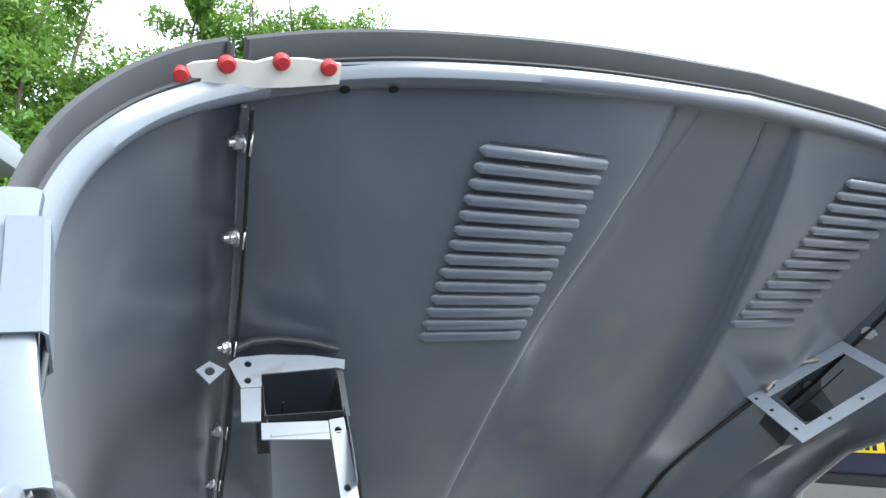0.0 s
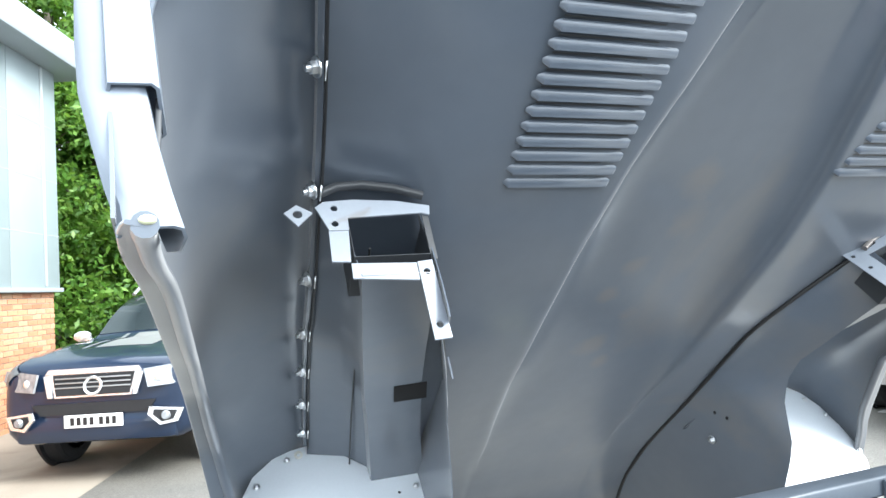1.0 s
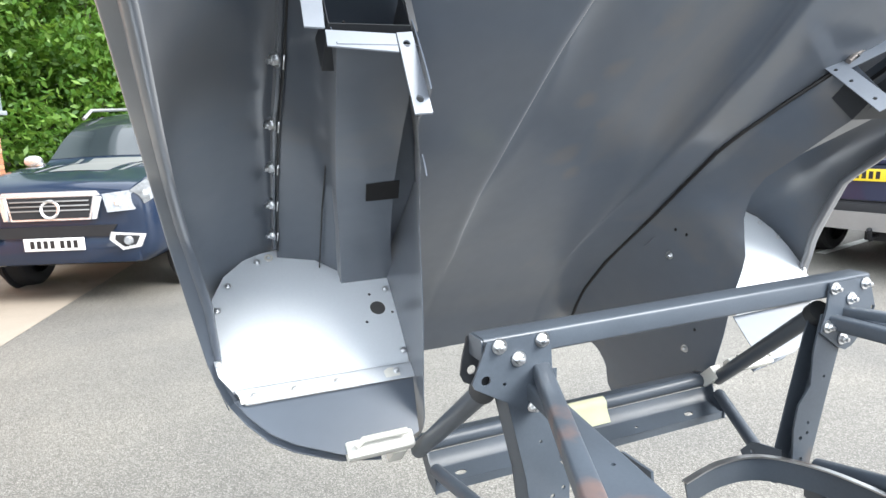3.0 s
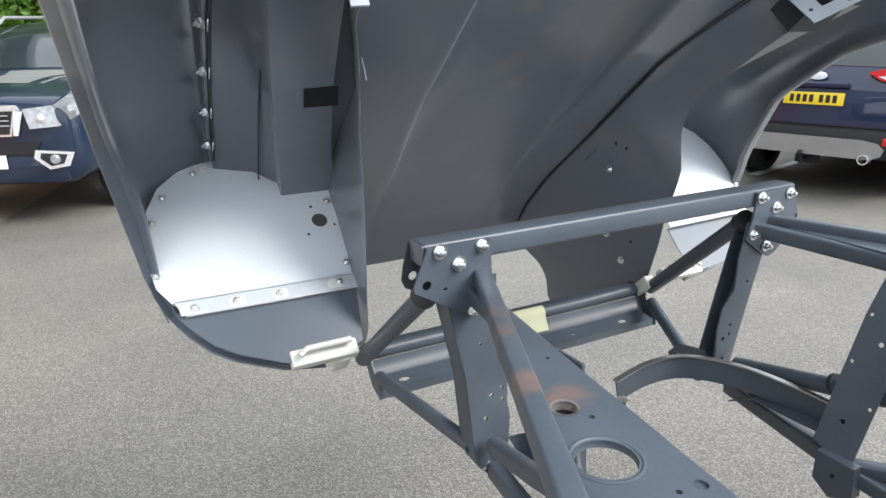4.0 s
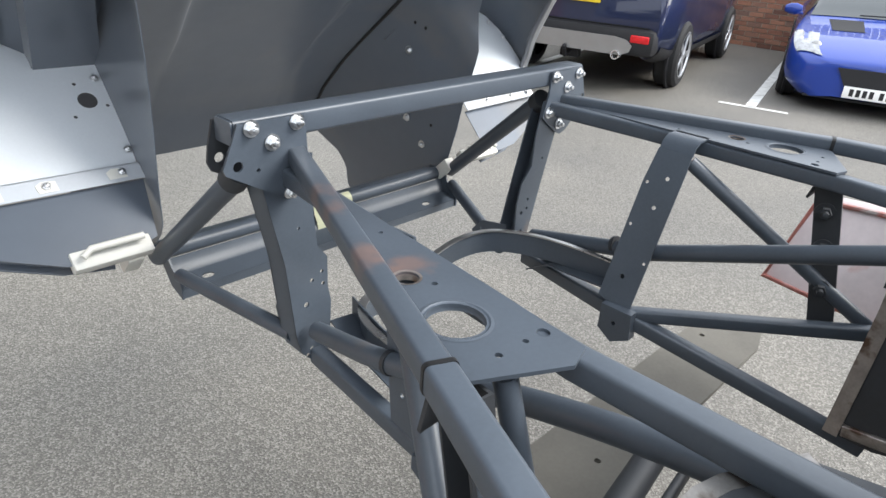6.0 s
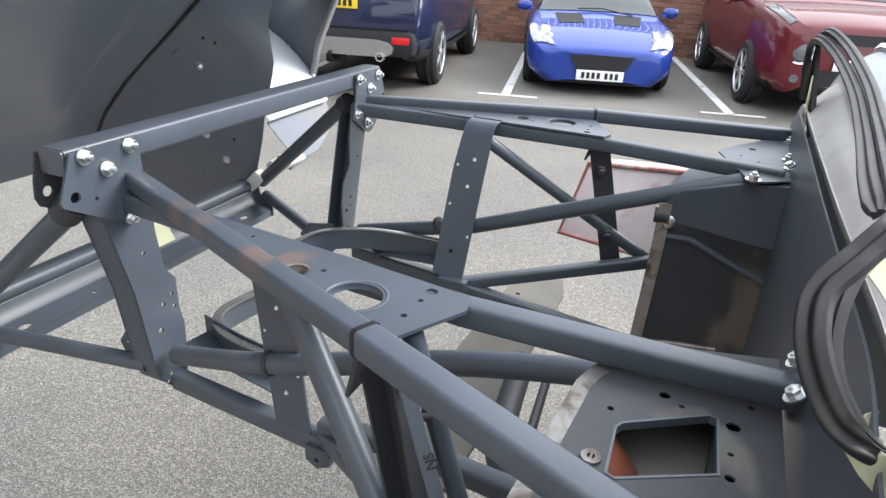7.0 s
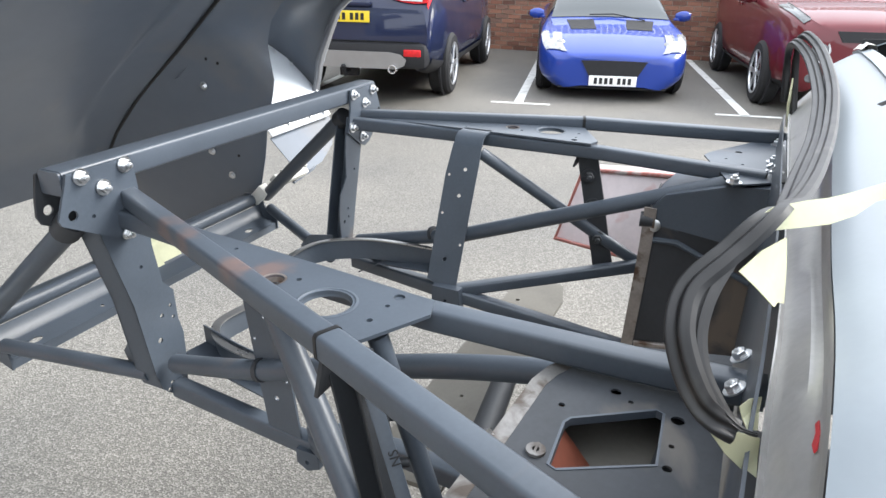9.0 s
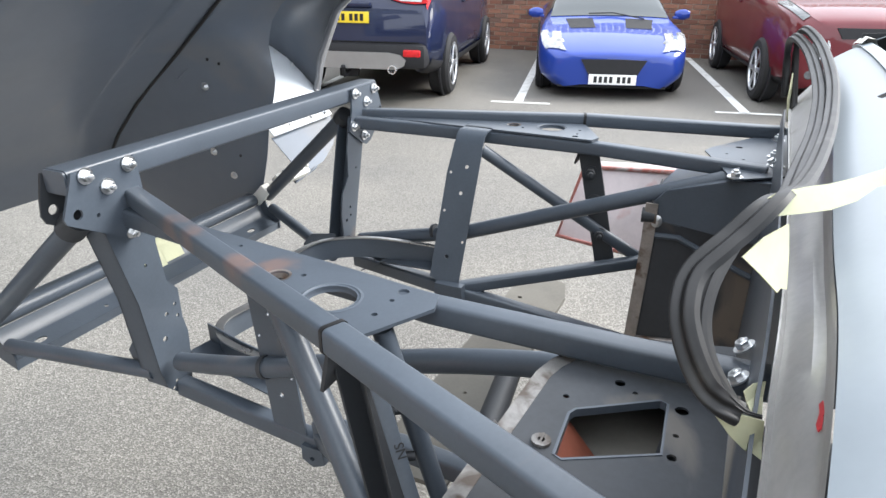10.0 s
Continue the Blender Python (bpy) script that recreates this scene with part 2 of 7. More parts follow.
def plate(outer, th, m=None, holes=(), bevel=0.0):
    """A flat plate from an outline of (x, y), with round holes (x, y, r), th thick along z, set at m."""
    bm = bmesh.new()
    loops = [list(outer)]
    for h in holes:
        n = 20 if h[2] > 0.01 else 10
        loops.append([(h[0] + h[2] * math.cos(2 * math.pi * k / n), h[1] + h[2] * (h[3] if len(h) > 3 else 1) * math.sin(2 * math.pi * k / n)) for k in range(n)])
    edges = []
    for lp in loops:
        vs = [bm.verts.new((x, y, 0)) for x, y in lp]
        edges += [bm.edges.new((vs[k], vs[(k + 1) % len(vs)])) for k in range(len(vs))]
    bmesh.ops.triangle_fill(bm, edges=edges, use_beauty=True, use_dissolve=False)
    got = bmesh.ops.extrude_face_region(bm, geom=bm.faces[:])
    bmesh.ops.translate(bm, verts=[v for v in got["geom"] if isinstance(v, bmesh.types.BMVert)], vec=(0, 0, th))
    if m:
        bm.transform(m)
    return bm


def axes(origin, x, y):
    """The matrix of a plane: its origin, its x and (roughly) its y direction."""
    x = Vector(x).normalized()
    z = x.cross(Vector(y)).normalized()
    y = z.cross(x)
    return Matrix(((x.x, y.x, z.x, origin[0]), (x.y, y.y, z.y, origin[1]), (x.z, y.z, z.z, origin[2]), (0, 0, 0, 1)))


def lathe(profile, n=20, m=None):
    """A body turned about z from (r, z) pairs."""
    bm = bmesh.new()
    rings = []
    for r, z in profile:
        rings.append([bm.verts.new((r * math.cos(2 * math.pi * k / n), r * math.sin(2 * math.pi * k / n), z)) for k in range(n)] if r > 1e-6 else [bm.verts.new((0, 0, z))])
    for a, b in zip(rings, rings[1:]):
        for k in range(n):
            q = [a[k % len(a)], a[(k + 1) % len(a)], b[(k + 1) % len(b)], b[k % len(b)]]
            q = list(dict.fromkeys(q))
            if len(q) > 2:
                bm.faces.new(q)
    if m:
        bm.transform(m)
    return bm


def bolt(at, normal, s=0.0075, stud=0.5):
    """A hexagon bolt head on a washer, standing along normal."""
    m = Matrix.Translation(at) @ Vector(normal).to_track_quat("Z", "Y").to_matrix().to_4x4()
    w = lathe([(0, 0), (1.75 * s, 0), (1.75 * s, 0.25 * s), (0, 0.25 * s)], 16)
    h = lathe([(0, 0.25 * s), (1.15 * s, 0.25 * s), (1.15 * s, 1.1 * s), (1.0 * s, 1.25 * s), (0, 1.25 * s)], 6)
    e = lathe([(0, 1.25 * s), (0.6 * s, 1.25 * s), (0.6 * s, (1.25 + stud) * s), (0.5 * s, (1.3 + stud) * s), (0, (1.3 + stud) * s)], 10)
    b = join(w, h, e)
    b.transform(m)
    return b


def lerp_rows(rows, f):
    """Smoothly interpolates rows of (key, values...) at f."""
    if f <= rows[0][0]:
        return rows[0][1:]
    for a, b in zip(rows, rows[1:]):
        if f <= b[0]:
            t = (f - a[0]) / (b[0] - a[0])
            return [p + (q - p) * t for p, q in zip(a[1:], b[1:])]
    return rows[-1][1:]


def grid_mesh(rows):
    """A sheet from rows of points."""
    bm = bmesh.new()
    vs = [[bm.verts.new(p) for p in r] for r in rows]
    for a, b in zip(vs, vs[1:]):
        for k in range(len(a) - 1):
            bm.faces.new((a[k], a[k + 1], b[k + 1], b[k]))
    return bm


def thicken(bm, th):
    """Gives a sheet thickness along its normals."""
    bmesh.ops.recalc_face_normals(bm, faces=bm.faces[:])
    bm.normal_update()
    bmesh.ops.solidify(bm, geom=bm.faces[:], thickness=th)
    return bm


def holed_plate(outer, inner, th, m, holes=()):
    """A plate with one polygonal opening and round holes."""
    bm = bmesh.new()
    edges = []
    loops = [outer, inner] + [[(x + r * math.cos(2 * math.pi * k / 10), y + r * math.sin(2 * math.pi * k / 10)) for k in range(10)] for x, y, r in holes]
    for lp in loops:
        vs = [bm.verts.new((x, y, 0)) for x, y in lp]
        edges += [bm.edges.new((vs[k], vs[(k + 1) % len(vs)])) for k in range(len(vs))]
    bmesh.ops.triangle_fill(bm, edges=edges, use_beauty=True, use_dissolve=False)
    got = bmesh.ops.extrude_face_region(bm, geom=bm.faces[:])
    bmesh.ops.translate(bm, verts=[v for v in got["geom"] if isinstance(v, bmesh.types.BMVert)], vec=(0, 0, th))
    bm.transform(m)
    return bm



# ---- ground and surroundings ----
GRIT, gt, gb = nodes_of("worn_asphalt")
g_tc = gt.nodes.new("ShaderNodeTexCoord")
g_v = gt.nodes.new("ShaderNodeTexVoronoi")
g_v.inputs["Scale"].default_value = 190
g_n = gt.nodes.new("ShaderNodeTexNoise")
g_n.inputs["Scale"].default_value, g_n.inputs["Detail"].default_value = 0.9, 8
g_f = gt.nodes.new("ShaderNodeTexNoise")
g_f.inputs["Scale"].default_value, g_f.inputs["Detail"].default_value = 260, 4
for n in (g_v, g_n, g_f):
    gt.links.new(g_tc.outputs["Object"], n.inputs["Vector"])
g_r = gt.nodes.new("ShaderNodeValToRGB")
ge = g_r.color_ramp.elements
ge[0].position, ge[0].color = 0.0, (0.050, 0.047, 0.042, 1)
ge[1].position, ge[1].color = 1.0, (0.33, 0.318, 0.296, 1)
mid = ge.new(0.55)
mid.color = (0.128, 0.121, 0.110, 1)
g_sep = gt.nodes.new("ShaderNodeSeparateColor")
gt.links.new(g_v.outputs["Color"], g_sep.inputs["Color"])
g_m = gt.nodes.new("ShaderNodeMath")
g_m.operation = "MULTIPLY_ADD"
g_m.inputs[1].default_value = 0.55
gt.links.new(g_sep.outputs[0], g_m.inputs[0])
g_m2 = gt.nodes.new("ShaderNodeMath")
g_m2.operation = "MULTIPLY"
g_m2.inputs[1].default_value = 0.5
gt.links.new(g_f.outputs["Fac"], g_m2.inputs[0])
gt.links.new(g_m2.outputs[0], g_m.inputs[2])
gt.links.new(g_m.outputs[0], g_r.inputs["Fac"])
g_pr = gt.nodes.new("ShaderNodeValToRGB")
g_pr.color_ramp.elements[0].position, g_pr.color_ramp.elements[0].color = 0.3, (0.78, 0.78, 0.78, 1)
g_pr.color_ramp.elements[1].position, g_pr.color_ramp.elements[1].color = 0.7, (1.1, 1.08, 1.03, 1)
gt.links.new(g_n.outputs["Fac"], g_pr.inputs["Fac"])
g_mx = gt.nodes.new("ShaderNodeMix")
g_mx.data_type, g_mx.blend_type = "RGBA", "MULTIPLY"
g_mx.inputs[0].default_value = 1
gt.links.new(g_r.outputs["Color"], g_mx.inputs[6])
gt.links.new(g_pr.outputs["Color"], g_mx.inputs[7])
gt.links.new(g_mx.outputs[2], gb.inputs["Base Color"])
gb.inputs["Roughness"].default_value = 0.62
g_bp = gt.nodes.new("ShaderNodeBump")
g_bp.inputs["Strength"].default_value, g_bp.inputs["Distance"].default_value = 0.6, 0.004
gt.links.new(g_v.outputs["Distance"], g_bp.inputs["Height"])
gt.links.new(g_bp.outputs["Normal"], gb.inputs["Normal"])

bm = bmesh.new()
bmesh.ops.create_grid(bm, x_segments=8, y_segments=8, size=400)
ground = solid("ground", bm, GRIT, "worn grey asphalt car park with light stone chippings", "ground", "structure")

LINEPAINT = surface("line_paint", (0.62, 0.62, 0.6), 0.75, var=0.25, scale=9, fine=120, bump=0.3, dist=0.002, stain=(0.26, 0.25, 0.23), stain_at=0.6)
BAY = Vector((0.974, 0.225, 0)).normalized()     # direction of the parking bays
BAYN = Vector((-BAY.y, BAY.x, 0))


def line_mark(p, q, w=0.1):
    p, q = Vector(p), Vector(q)
    d = (q - p).normalized()
    s = Vector((-d.y, d.x, 0)) * w / 2
    bm = bmesh.new()
    vs = [bm.verts.new(c + Vector((0, 0, 0.004))) for c in (p - s, q - s, q + s, p + s)]
    bm.faces.new(vs)
    return bm


for p0, ln in (((6.0, 1.46, 0), 5.0), ((6.48, -0.85, 0), 5.0), ((5.5, 3.9, 0), 5.0), ((6.9, -3.2, 0), 5.0)):
    solid("parking_line", line_mark(p0, Vector(p0) + BAY * ln), LINEPAINT, "faded white parking bay line painted on asphalt", "parking line", "structure", "parking bay lines")
for p0 in ((6.0, 1.46, 0), (6.48, -0.85, 0)):
    solid("parking_line", line_mark(Vector(p0) - BAYN * 0.35, Vector(p0) + BAYN * 0.3, 0.07), LINEPAINT, "short faded white cross mark at a bay line's end", "parking line", "structure", "parking bay lines")

# a paler strip of old concrete towards the workshop
CONCRETE = surface("old_concrete", (0.25, 0.215, 0.175), 0.9, var=0.2, scale=1.2, fine=60, bump=0.3, dist=0.003, stain=(0.18, 0.15, 0.12), stain_at=0.55)
strip = bmesh.new()
strip.faces.new([strip.verts.new(q) for q in ((-2.6, 2.4, 0.004), (-1.2, 7.6, 0.004), (-0.4, 9.6, 0.004), (-9.0, 11.0, 0.004), (-9.0, 2.0, 0.004))])
solid("concrete_strip", strip, CONCRETE, "pale worn concrete strip beside the workshop", "pavement", "structure")

# ---- front frame of the car: picture frame and side frames ----
PF_TOP = 1.172
front = thing("front_frame", "dark blue-grey painted steel front cross frame, bolted to the side frames", "car frame", Matrix.Translation((0, 0.02, 0.74)))
part("top_beam", sweep([(-0.400, 0.0235, PF_TOP - 0.0165), (0.398, 0.0235, PF_TOP - 0.0165)], squircle(0.044, 0.034, 0.005)), FRAMEPAINT, front)
part("beam_cap", sweep([(-0.4035, 0.0235, PF_TOP - 0.0165), (-0.4005, 0.0235, PF_TOP - 0.0165)], squircle(0.041, 0.032, 0.004)), FRAMEPAINT, front)
LEGS = {
    -1: ([(-0.372, 1.11), (-0.364, 1.07), (-0.335, 0.945), (-0.320, 0.81), (-0.312, 0.778), (-0.287, 0.751), (-0.266, 0.745)],
         [(-0.256, 0.79), (-0.253, 0.857), (-0.259, 0.886), (-0.259, 0.938), (-0.277, 0.961), (-0.284, 1.027), (-0.282, 1.11)]),
    1: ([(0.350, 1.11), (0.333, 1.055), (0.303, 0.940), (0.275, 0.825), (0.270, 0.812), (0.250, 0.810), (0.236, 0.812)],
        [(0.229, 0.825), (0.229, 0.850), (0.226, 0.898), (0.234, 0.945), (0.262, 0.978), (0.263, 1.04), (0.277, 1.11)]),
}
HOLES = {
    -1: [(-0.289, 0.905, 0.004), (-0.270, 0.915, 0.0035), (-0.268, 0.893, 0.0035), (-0.300, 0.865, 0.005), (-0.292, 0.78, 0.004), (-0.300, 0.77, 0.004), (-0.310, 1.0, 0.003)],
    1: [(0.245, 0.878, 0.0045), (0.262, 0.905, 0.0035), (0.262, 0.885, 0.0035), (0.250, 0.835, 0.004), (0.295, 0.99, 0.003)],
}
for s in (-1, 1):
    # leg: a folded channel with a wavy inner flange towards the rear and a straight one in front
    outer, inner = LEGS[s]
    pl = plate(outer + inner, 0.0035, axes((0, 0.004, 0), (1, 0, 0), (0, 0, 1)), HOLES[s])
    web = grid_mesh([[(x, 0.0015, z), (x, 0.012, z), (x, 0.046, z)] for x, z in outer[:5]])
    fr = grid_mesh([[(x, 0.045, z), (x - 0.045 * s, 0.045, z)] for x, z in outer[:5]])
    part("leg", join(pl, thicken(web, 0.003), thicken(fr, 0.003)), FRAMEPAINT, front)
ENDS = {
    -1: ([(-0.399, 1.170), (-0.296, 1.170), (-0.293, 1.100), (-0.290, 1.075), (-0.318, 1.058), (-0.345, 1.062), (-0.412, 1.101), (-0.419, 1.105), (-0.422, 1.113), (-0.402, 1.160)],
         [(-0.401, 1.114, 0.0075), (-0.372, 1.104, 0.003)], [(-0.380, 1.162), (-0.350, 1.139), (-0.311, 1.161)], [(-0.325, 1.063)]),
    1: ([(0.285, 1.168), (0.388, 1.170), (0.412, 1.108), (0.398, 1.078), (0.356, 1.042), (0.338, 1.036), (0.318, 1.044), (0.270, 1.078), (0.272, 1.09), (0.282, 1.122)],
        [(0.404, 1.108, 0.005)], [(0.296, 1.158), (0.376, 1.158), (0.341, 1.134), (0.286, 1.088), (0.326, 1.060)], []),
}
for s in (-1, 1):
    outline, holes, bolts, low_bolts = ENDS[s]
    part("end_plate", plate(outline, 0.004, axes((0, -0.001, 0), (1, 0, 0), (0, 0, 1)), holes), FRAMEPAINT, front)
    for x, z in bolts:
        part("bolt", bolt((x, -0.006, z), (0, -1, 0), 0.0066, 0.8), ZINC, front, "bright zinc bolt with washer")
    for x, z in low_bolts:
        part("bolt", bolt((x, -0.006, z), (0, -1, -0.3), 0.006, 0.6), ZINC, front, "bright zinc bolt with washer")
    # outer ear plate behind the end of the beam
    part("ear", plate([(s * -0.405, 1.165), (s * -0.370, 1.165), (s * -0.360, 1.085), (s * -0.390, 1.085), (s * -0.412, 1.096), (s * -0.417, 1.108), (s * -0.414, 1.13)], 0.004,
                      axes((0, 0.050, 0), (1, 0, 0), (0, 0, 1)), [(s * -0.399, 1.113, 0.0075)]), DARKPAINT, front)
    # struts forward to the hinge beam
    NODE = (-0.368, 0.375, 0.822) if s < 0 else (0.428, 0.375, 0.826)
    part("strut", tube([(-0.382, 0.035, 1.085), NODE] if s < 0 else [(0.318, 0.05, 1.090), NODE], 0.0165), FRAMEPAINT, front)
    part("strut_fork", tube([(-0.384, 0.02, 1.100), (-0.3835, 0.045, 1.078)] if s < 0 else [(0.312, 0.03, 1.105), (0.317, 0.048, 1.091)], 0.021), DARKPAINT, front)
    part("strut", tube([(-0.308, 0.03, 0.800), (-0.345, 0.345, 0.787)] if s < 0 else [(0.225, 0.03, 0.79), (0.405, 0.345, 0.800)], 0.0135), FRAMEPAINT, front)
    part("foot_gusset", plate([(0, 0), (0.07, 0), (0.085, 0.035), (0.06, 0.06), (0, 0.06)], 0.004, axes((-0.308, 0.02, 0.785) if s < 0 else (0.232, 0.02, 0.785), (s * -0.2, 1, -0.1), (0, 0, 1)), [(0.06, 0.04, 0.004)]), FRAMEPAINT, front)
    if s < 0:
        part("bolt", bolt((-0.270, 0.0, 0.752), (-0.1, -1, -0.3), 0.0065, 0.6), ZINC, front, "bright zinc bolt with washer")

# hinge beam in front: a rolled tube along a slotted sill
HL, HR = -0.350, 0.410
fl = plate([(HL, 0), (HR, 0), (HR, 0.040), (HL, 0.040)], 0.003, axes((0, 0.335, 0.757), (1, 0, 0), (0, 0.94, 0.33)), [(-0.287, 0.018, 0.013, 0.5), (0.316, 0.018, 0.013, 0.5), (-0.14, 0.018, 0.004), (0.16, 0.018, 0.004)])
part("hinge_beam", join(fl, sweep([(HL, 0.337, 0.757), (HR, 0.337, 0.757)], [(0.003, 0.001), (0.0, 0.001), (0.0, -0.016), (0.003, -0.016)])), FRAMEPAINT, front)
face = [(-0.371, 0.769), (-0.377, 0.771), (-0.389, 0.790), (-0.393, 0.802), (-0.390, 0.803), (-0.386, 0.791), (-0.375, 0.774), (-0.371, 0.772)]
part("beam_face", sweep([(HL, 0, 0), (HR, 0, 0)], face), FRAMEPAINT, front)
part("hinge_tube", tube([(HL - 0.02, 0.406, 0.815), (HR + 0.02, 0.406, 0.815)], 0.0165, 20), FRAMEPAINT, front)
part("beam_strip", sweep([(HL, 0.430, 0.822), (HR, 0.430, 0.822)], [(-0.012, 0.0), (0.012, 0.004), (0.012, 0.001), (-0.012, -0.003)]), FRAMEPAINT, front)
for x0, x1 in ((-0.005, 0.052), (0.050, 0.105)):
    wrap = [(0.0, 0.0172)] + [(0.0172 * math.sin(radians(a)), 0.0172 * math.cos(radians(a))) for a in (25, 50, 75, 95)]
    part("masking_tape", grid_mesh([[(x, 0.406 - a, 0.815 + b) for a, b in [(-0.0165, 0.0052)] + wrap + [(0.020, -0.012), (0.028, -0.026), (0.032, -0.035 - 0.01 * (x0 < 0))]] for x in (x0, (x0 + x1) / 2, x1)]), TAPE, front, "pale yellow masking tape patch")
for x in (HL, HR):
    part("end_cap", plate([(0.330, 0.742), (0.372, 0.755), (0.40, 0.79), (0.425, 0.80), (0.436, 0.83), (0.385, 0.835), (0.366, 0.80), (0.330, 0.772)], 0.004, axes((x - 0.002, 0, 0), (0, 1, 0), (0, 0, 1))), FRAMEPAINT, front)


def side_frame(s):
    PAINT = worn("worn_frame_paint", FRAMEPAINT, [(-0.452, -0.312, 1.122, 0.030), (-0.43, -0.320, 1.105, 0.024), (-0.40, -0.325, 1.104, 0.030), (-0.385, -0.15, 1.108, 0.034), (-0.40, -0.20, 1.112, 0.028), (-0.365, -0.05, 1.10, 0.02)], (0.20, 0.125, 0.10), (-0.33, -0.4, 0.8)) if s < 0 else FRAMEPAINT
    fr = thing("side_frame", "dark blue-grey painted square-tube engine side frame bolted to the bulkhead", "car frame", Matrix.Translation((s * 0.33, -0.4, 0.8)), "engine side frames")
    P = lambda x, y, z: (s * x + 0.03 * y - 0.05 * y * y, y, z)
    T = 0.0255
    # the lower work of the driver's side sits a little wider
    Q = lambda x, y, z: P(x + (0.065 * min(1, -y / 0.3) if s < 0 else 0), y, z)
    part("top_tube", sweep([P(0.335, 0.0, 1.106), P(0.498, -0.475, 1.1105)] if s > 0 else [(-0.309, 0.0, 1.1125), (-0.515, -0.478, 1.1125)], squircle(T, T, 0.005)), PAINT, fr)
    part("rear_tube", sweep([P(0.499, -0.477, 1.1105), P(0.640, -0.868, 1.10)] if s > 0 else [(-0.516, -0.480, 1.1125), (-0.687, -0.868, 1.1125)], squircle(T + 0.0015, T + 0.0015, 0.005)), FRAMEPAINT, fr)
    part("weld_band", sweep([P(0.4975, -0.4725, 1.1105), P(0.4995, -0.4782, 1.1105)] if s > 0 else [(-0.5142, -0.4762, 1.1125), (-0.5162, -0.4806, 1.1125)], squircle(T + 0.003, T + 0.003, 0.005)), SEALER, fr)
    part("inner_tube", sweep([P(0.302, -0.001, 1.094), P(0.345, -0.20, 1.087), P(0.362, -0.38, 1.085), P(0.372, -0.52, 1.0855), P(0.356, -0.84, 1.087)] if s > 0 else [(-0.322, -0.001, 1.085), (-0.350, -0.20, 1.086), (-0.376, -0.38, 1.087), (-0.391, -0.52, 1.088), (-0.392, -0.72, 1.089), (-0.390, -0.84, 1.090)], squircle(T + 0.001, 0.0265, 0.005)), FRAMEPAINT, fr)
    gp = [(0.330, -0.04), (0.357, -0.10), (0.488, -0.462), (0.482, -0.482), (0.385, -0.532), (0.358, -0.524), (0.350, -0.40), (0.340, -0.22)]
    part("gusset_plate", plate([P(x, y, 0)[:2] for x, y in gp], 0.004, Matrix.Translation((0, 0, 1.1)),
                               [(*P(0.404, -0.343, 0)[:2], 0.012), (*P(0.418, -0.425, 0)[:2], 0.0275), (*P(0.370, -0.487, 0)[:2], 0.0065), (*P(0.390, -0.368, 0)[:2], 0.0035), (*P(0.362, -0.25, 0)[:2], 0.003), (*P(0.425, -0.483, 0)[:2], 0.0035), (*P(0.392, -0.485, 0)[:2], 0.003)]), PAINT, fr)
    part("hole_rim", lathe([(0.0268, -0.007), (0.0285, -0.0005), (0.031, 0.0010), (0.034, 0.0004)], 28, Matrix.Translation(P(0.418, -0.425, 1.104))), FRAMEPAINT, fr)
    part("hole_rim", lathe([(0.0115, -0.009), (0.0122, 0.0), (0.0150, 0.0006)], 20, Matrix.Translation(P(0.404, -0.343, 1.104))), RUSTY, fr, "bare rusty hole rim")
    # upright pressed plate with folded edges
    UM = axes((0.281, -0.283, 1.078), (0.10, -1, -0.05), (0.36, 0.0, 1)) if s > 0 else axes((-0.318, -0.225, 1.078), (-0.12, -1, 0.1), (0.0, 0.15, 1))
    low = -0.302 if s > 0 else -0.325
    up = plate([(-0.030, 0.004), (0.030, 0.004), (0.031, -0.03), (0.026, low), (-0.038, low + 0.02), (-0.036, -0.06)], 0.0035, UM,
               [(0.004, -0.045, 0.004), (0.0, -0.10, 0.004), (-0.008, -0.235, 0.0045), (-0.028, -0.06, 0.003), (-0.029, -0.14, 0.003), (0.02, -0.20, 0.003)])
    part("upright", up, FRAMEPAINT, fr)
    if s > 0:
        part("upright_bend", thicken(grid_mesh([[(0.2815, y, 1.080), (0.290, y, 1.096), (0.305, y, 1.104), (0.340, y, 1.104)] for y in (-0.252, -0.283, -0.314)]), 0.0035), FRAMEPAINT, fr)
    part("diagonal_tube", tube([P(0.315, -0.305, 1.065), P(0.425, -0.655, 0.838)] if s > 0 else [(-0.38, -0.295, 1.065), (-0.445, -0.41, 0.955), (-0.528, -0.56, 0.80)], 0.0125 if s > 0 else 0.0155), FRAMEPAINT, fr)
    part("bottom_tube", sweep([P(0.199, -0.30, 0.797), P(0.411, -0.655, 0.852)] if s > 0 else [Q(0.235, -0.30, 0.785), Q(0.425, -0.66, 0.835)], squircle(0.024, 0.024, 0.005)), FRAMEPAINT, fr)
    part("front_bottom_tube", sweep([Q(0.282, 0.0, 0.765), Q(0.235, -0.30, 0.772) if s < 0 else P(0.200, -0.30, 0.790)], squircle(0.026, 0.030, 0.005)), FRAMEPAINT, fr)
    part("rear_bottom_tube", sweep([P(0.200, -0.295, 0.790), P(0.315, -0.70, 0.70)] if s > 0 else [(-0.31, -0.295, 0.80), (-0.325, -0.44, 0.825), (-0.365, -0.62, 0.85)], squircle(0.027, 0.027, 0.005)), FRAMEPAINT, fr)
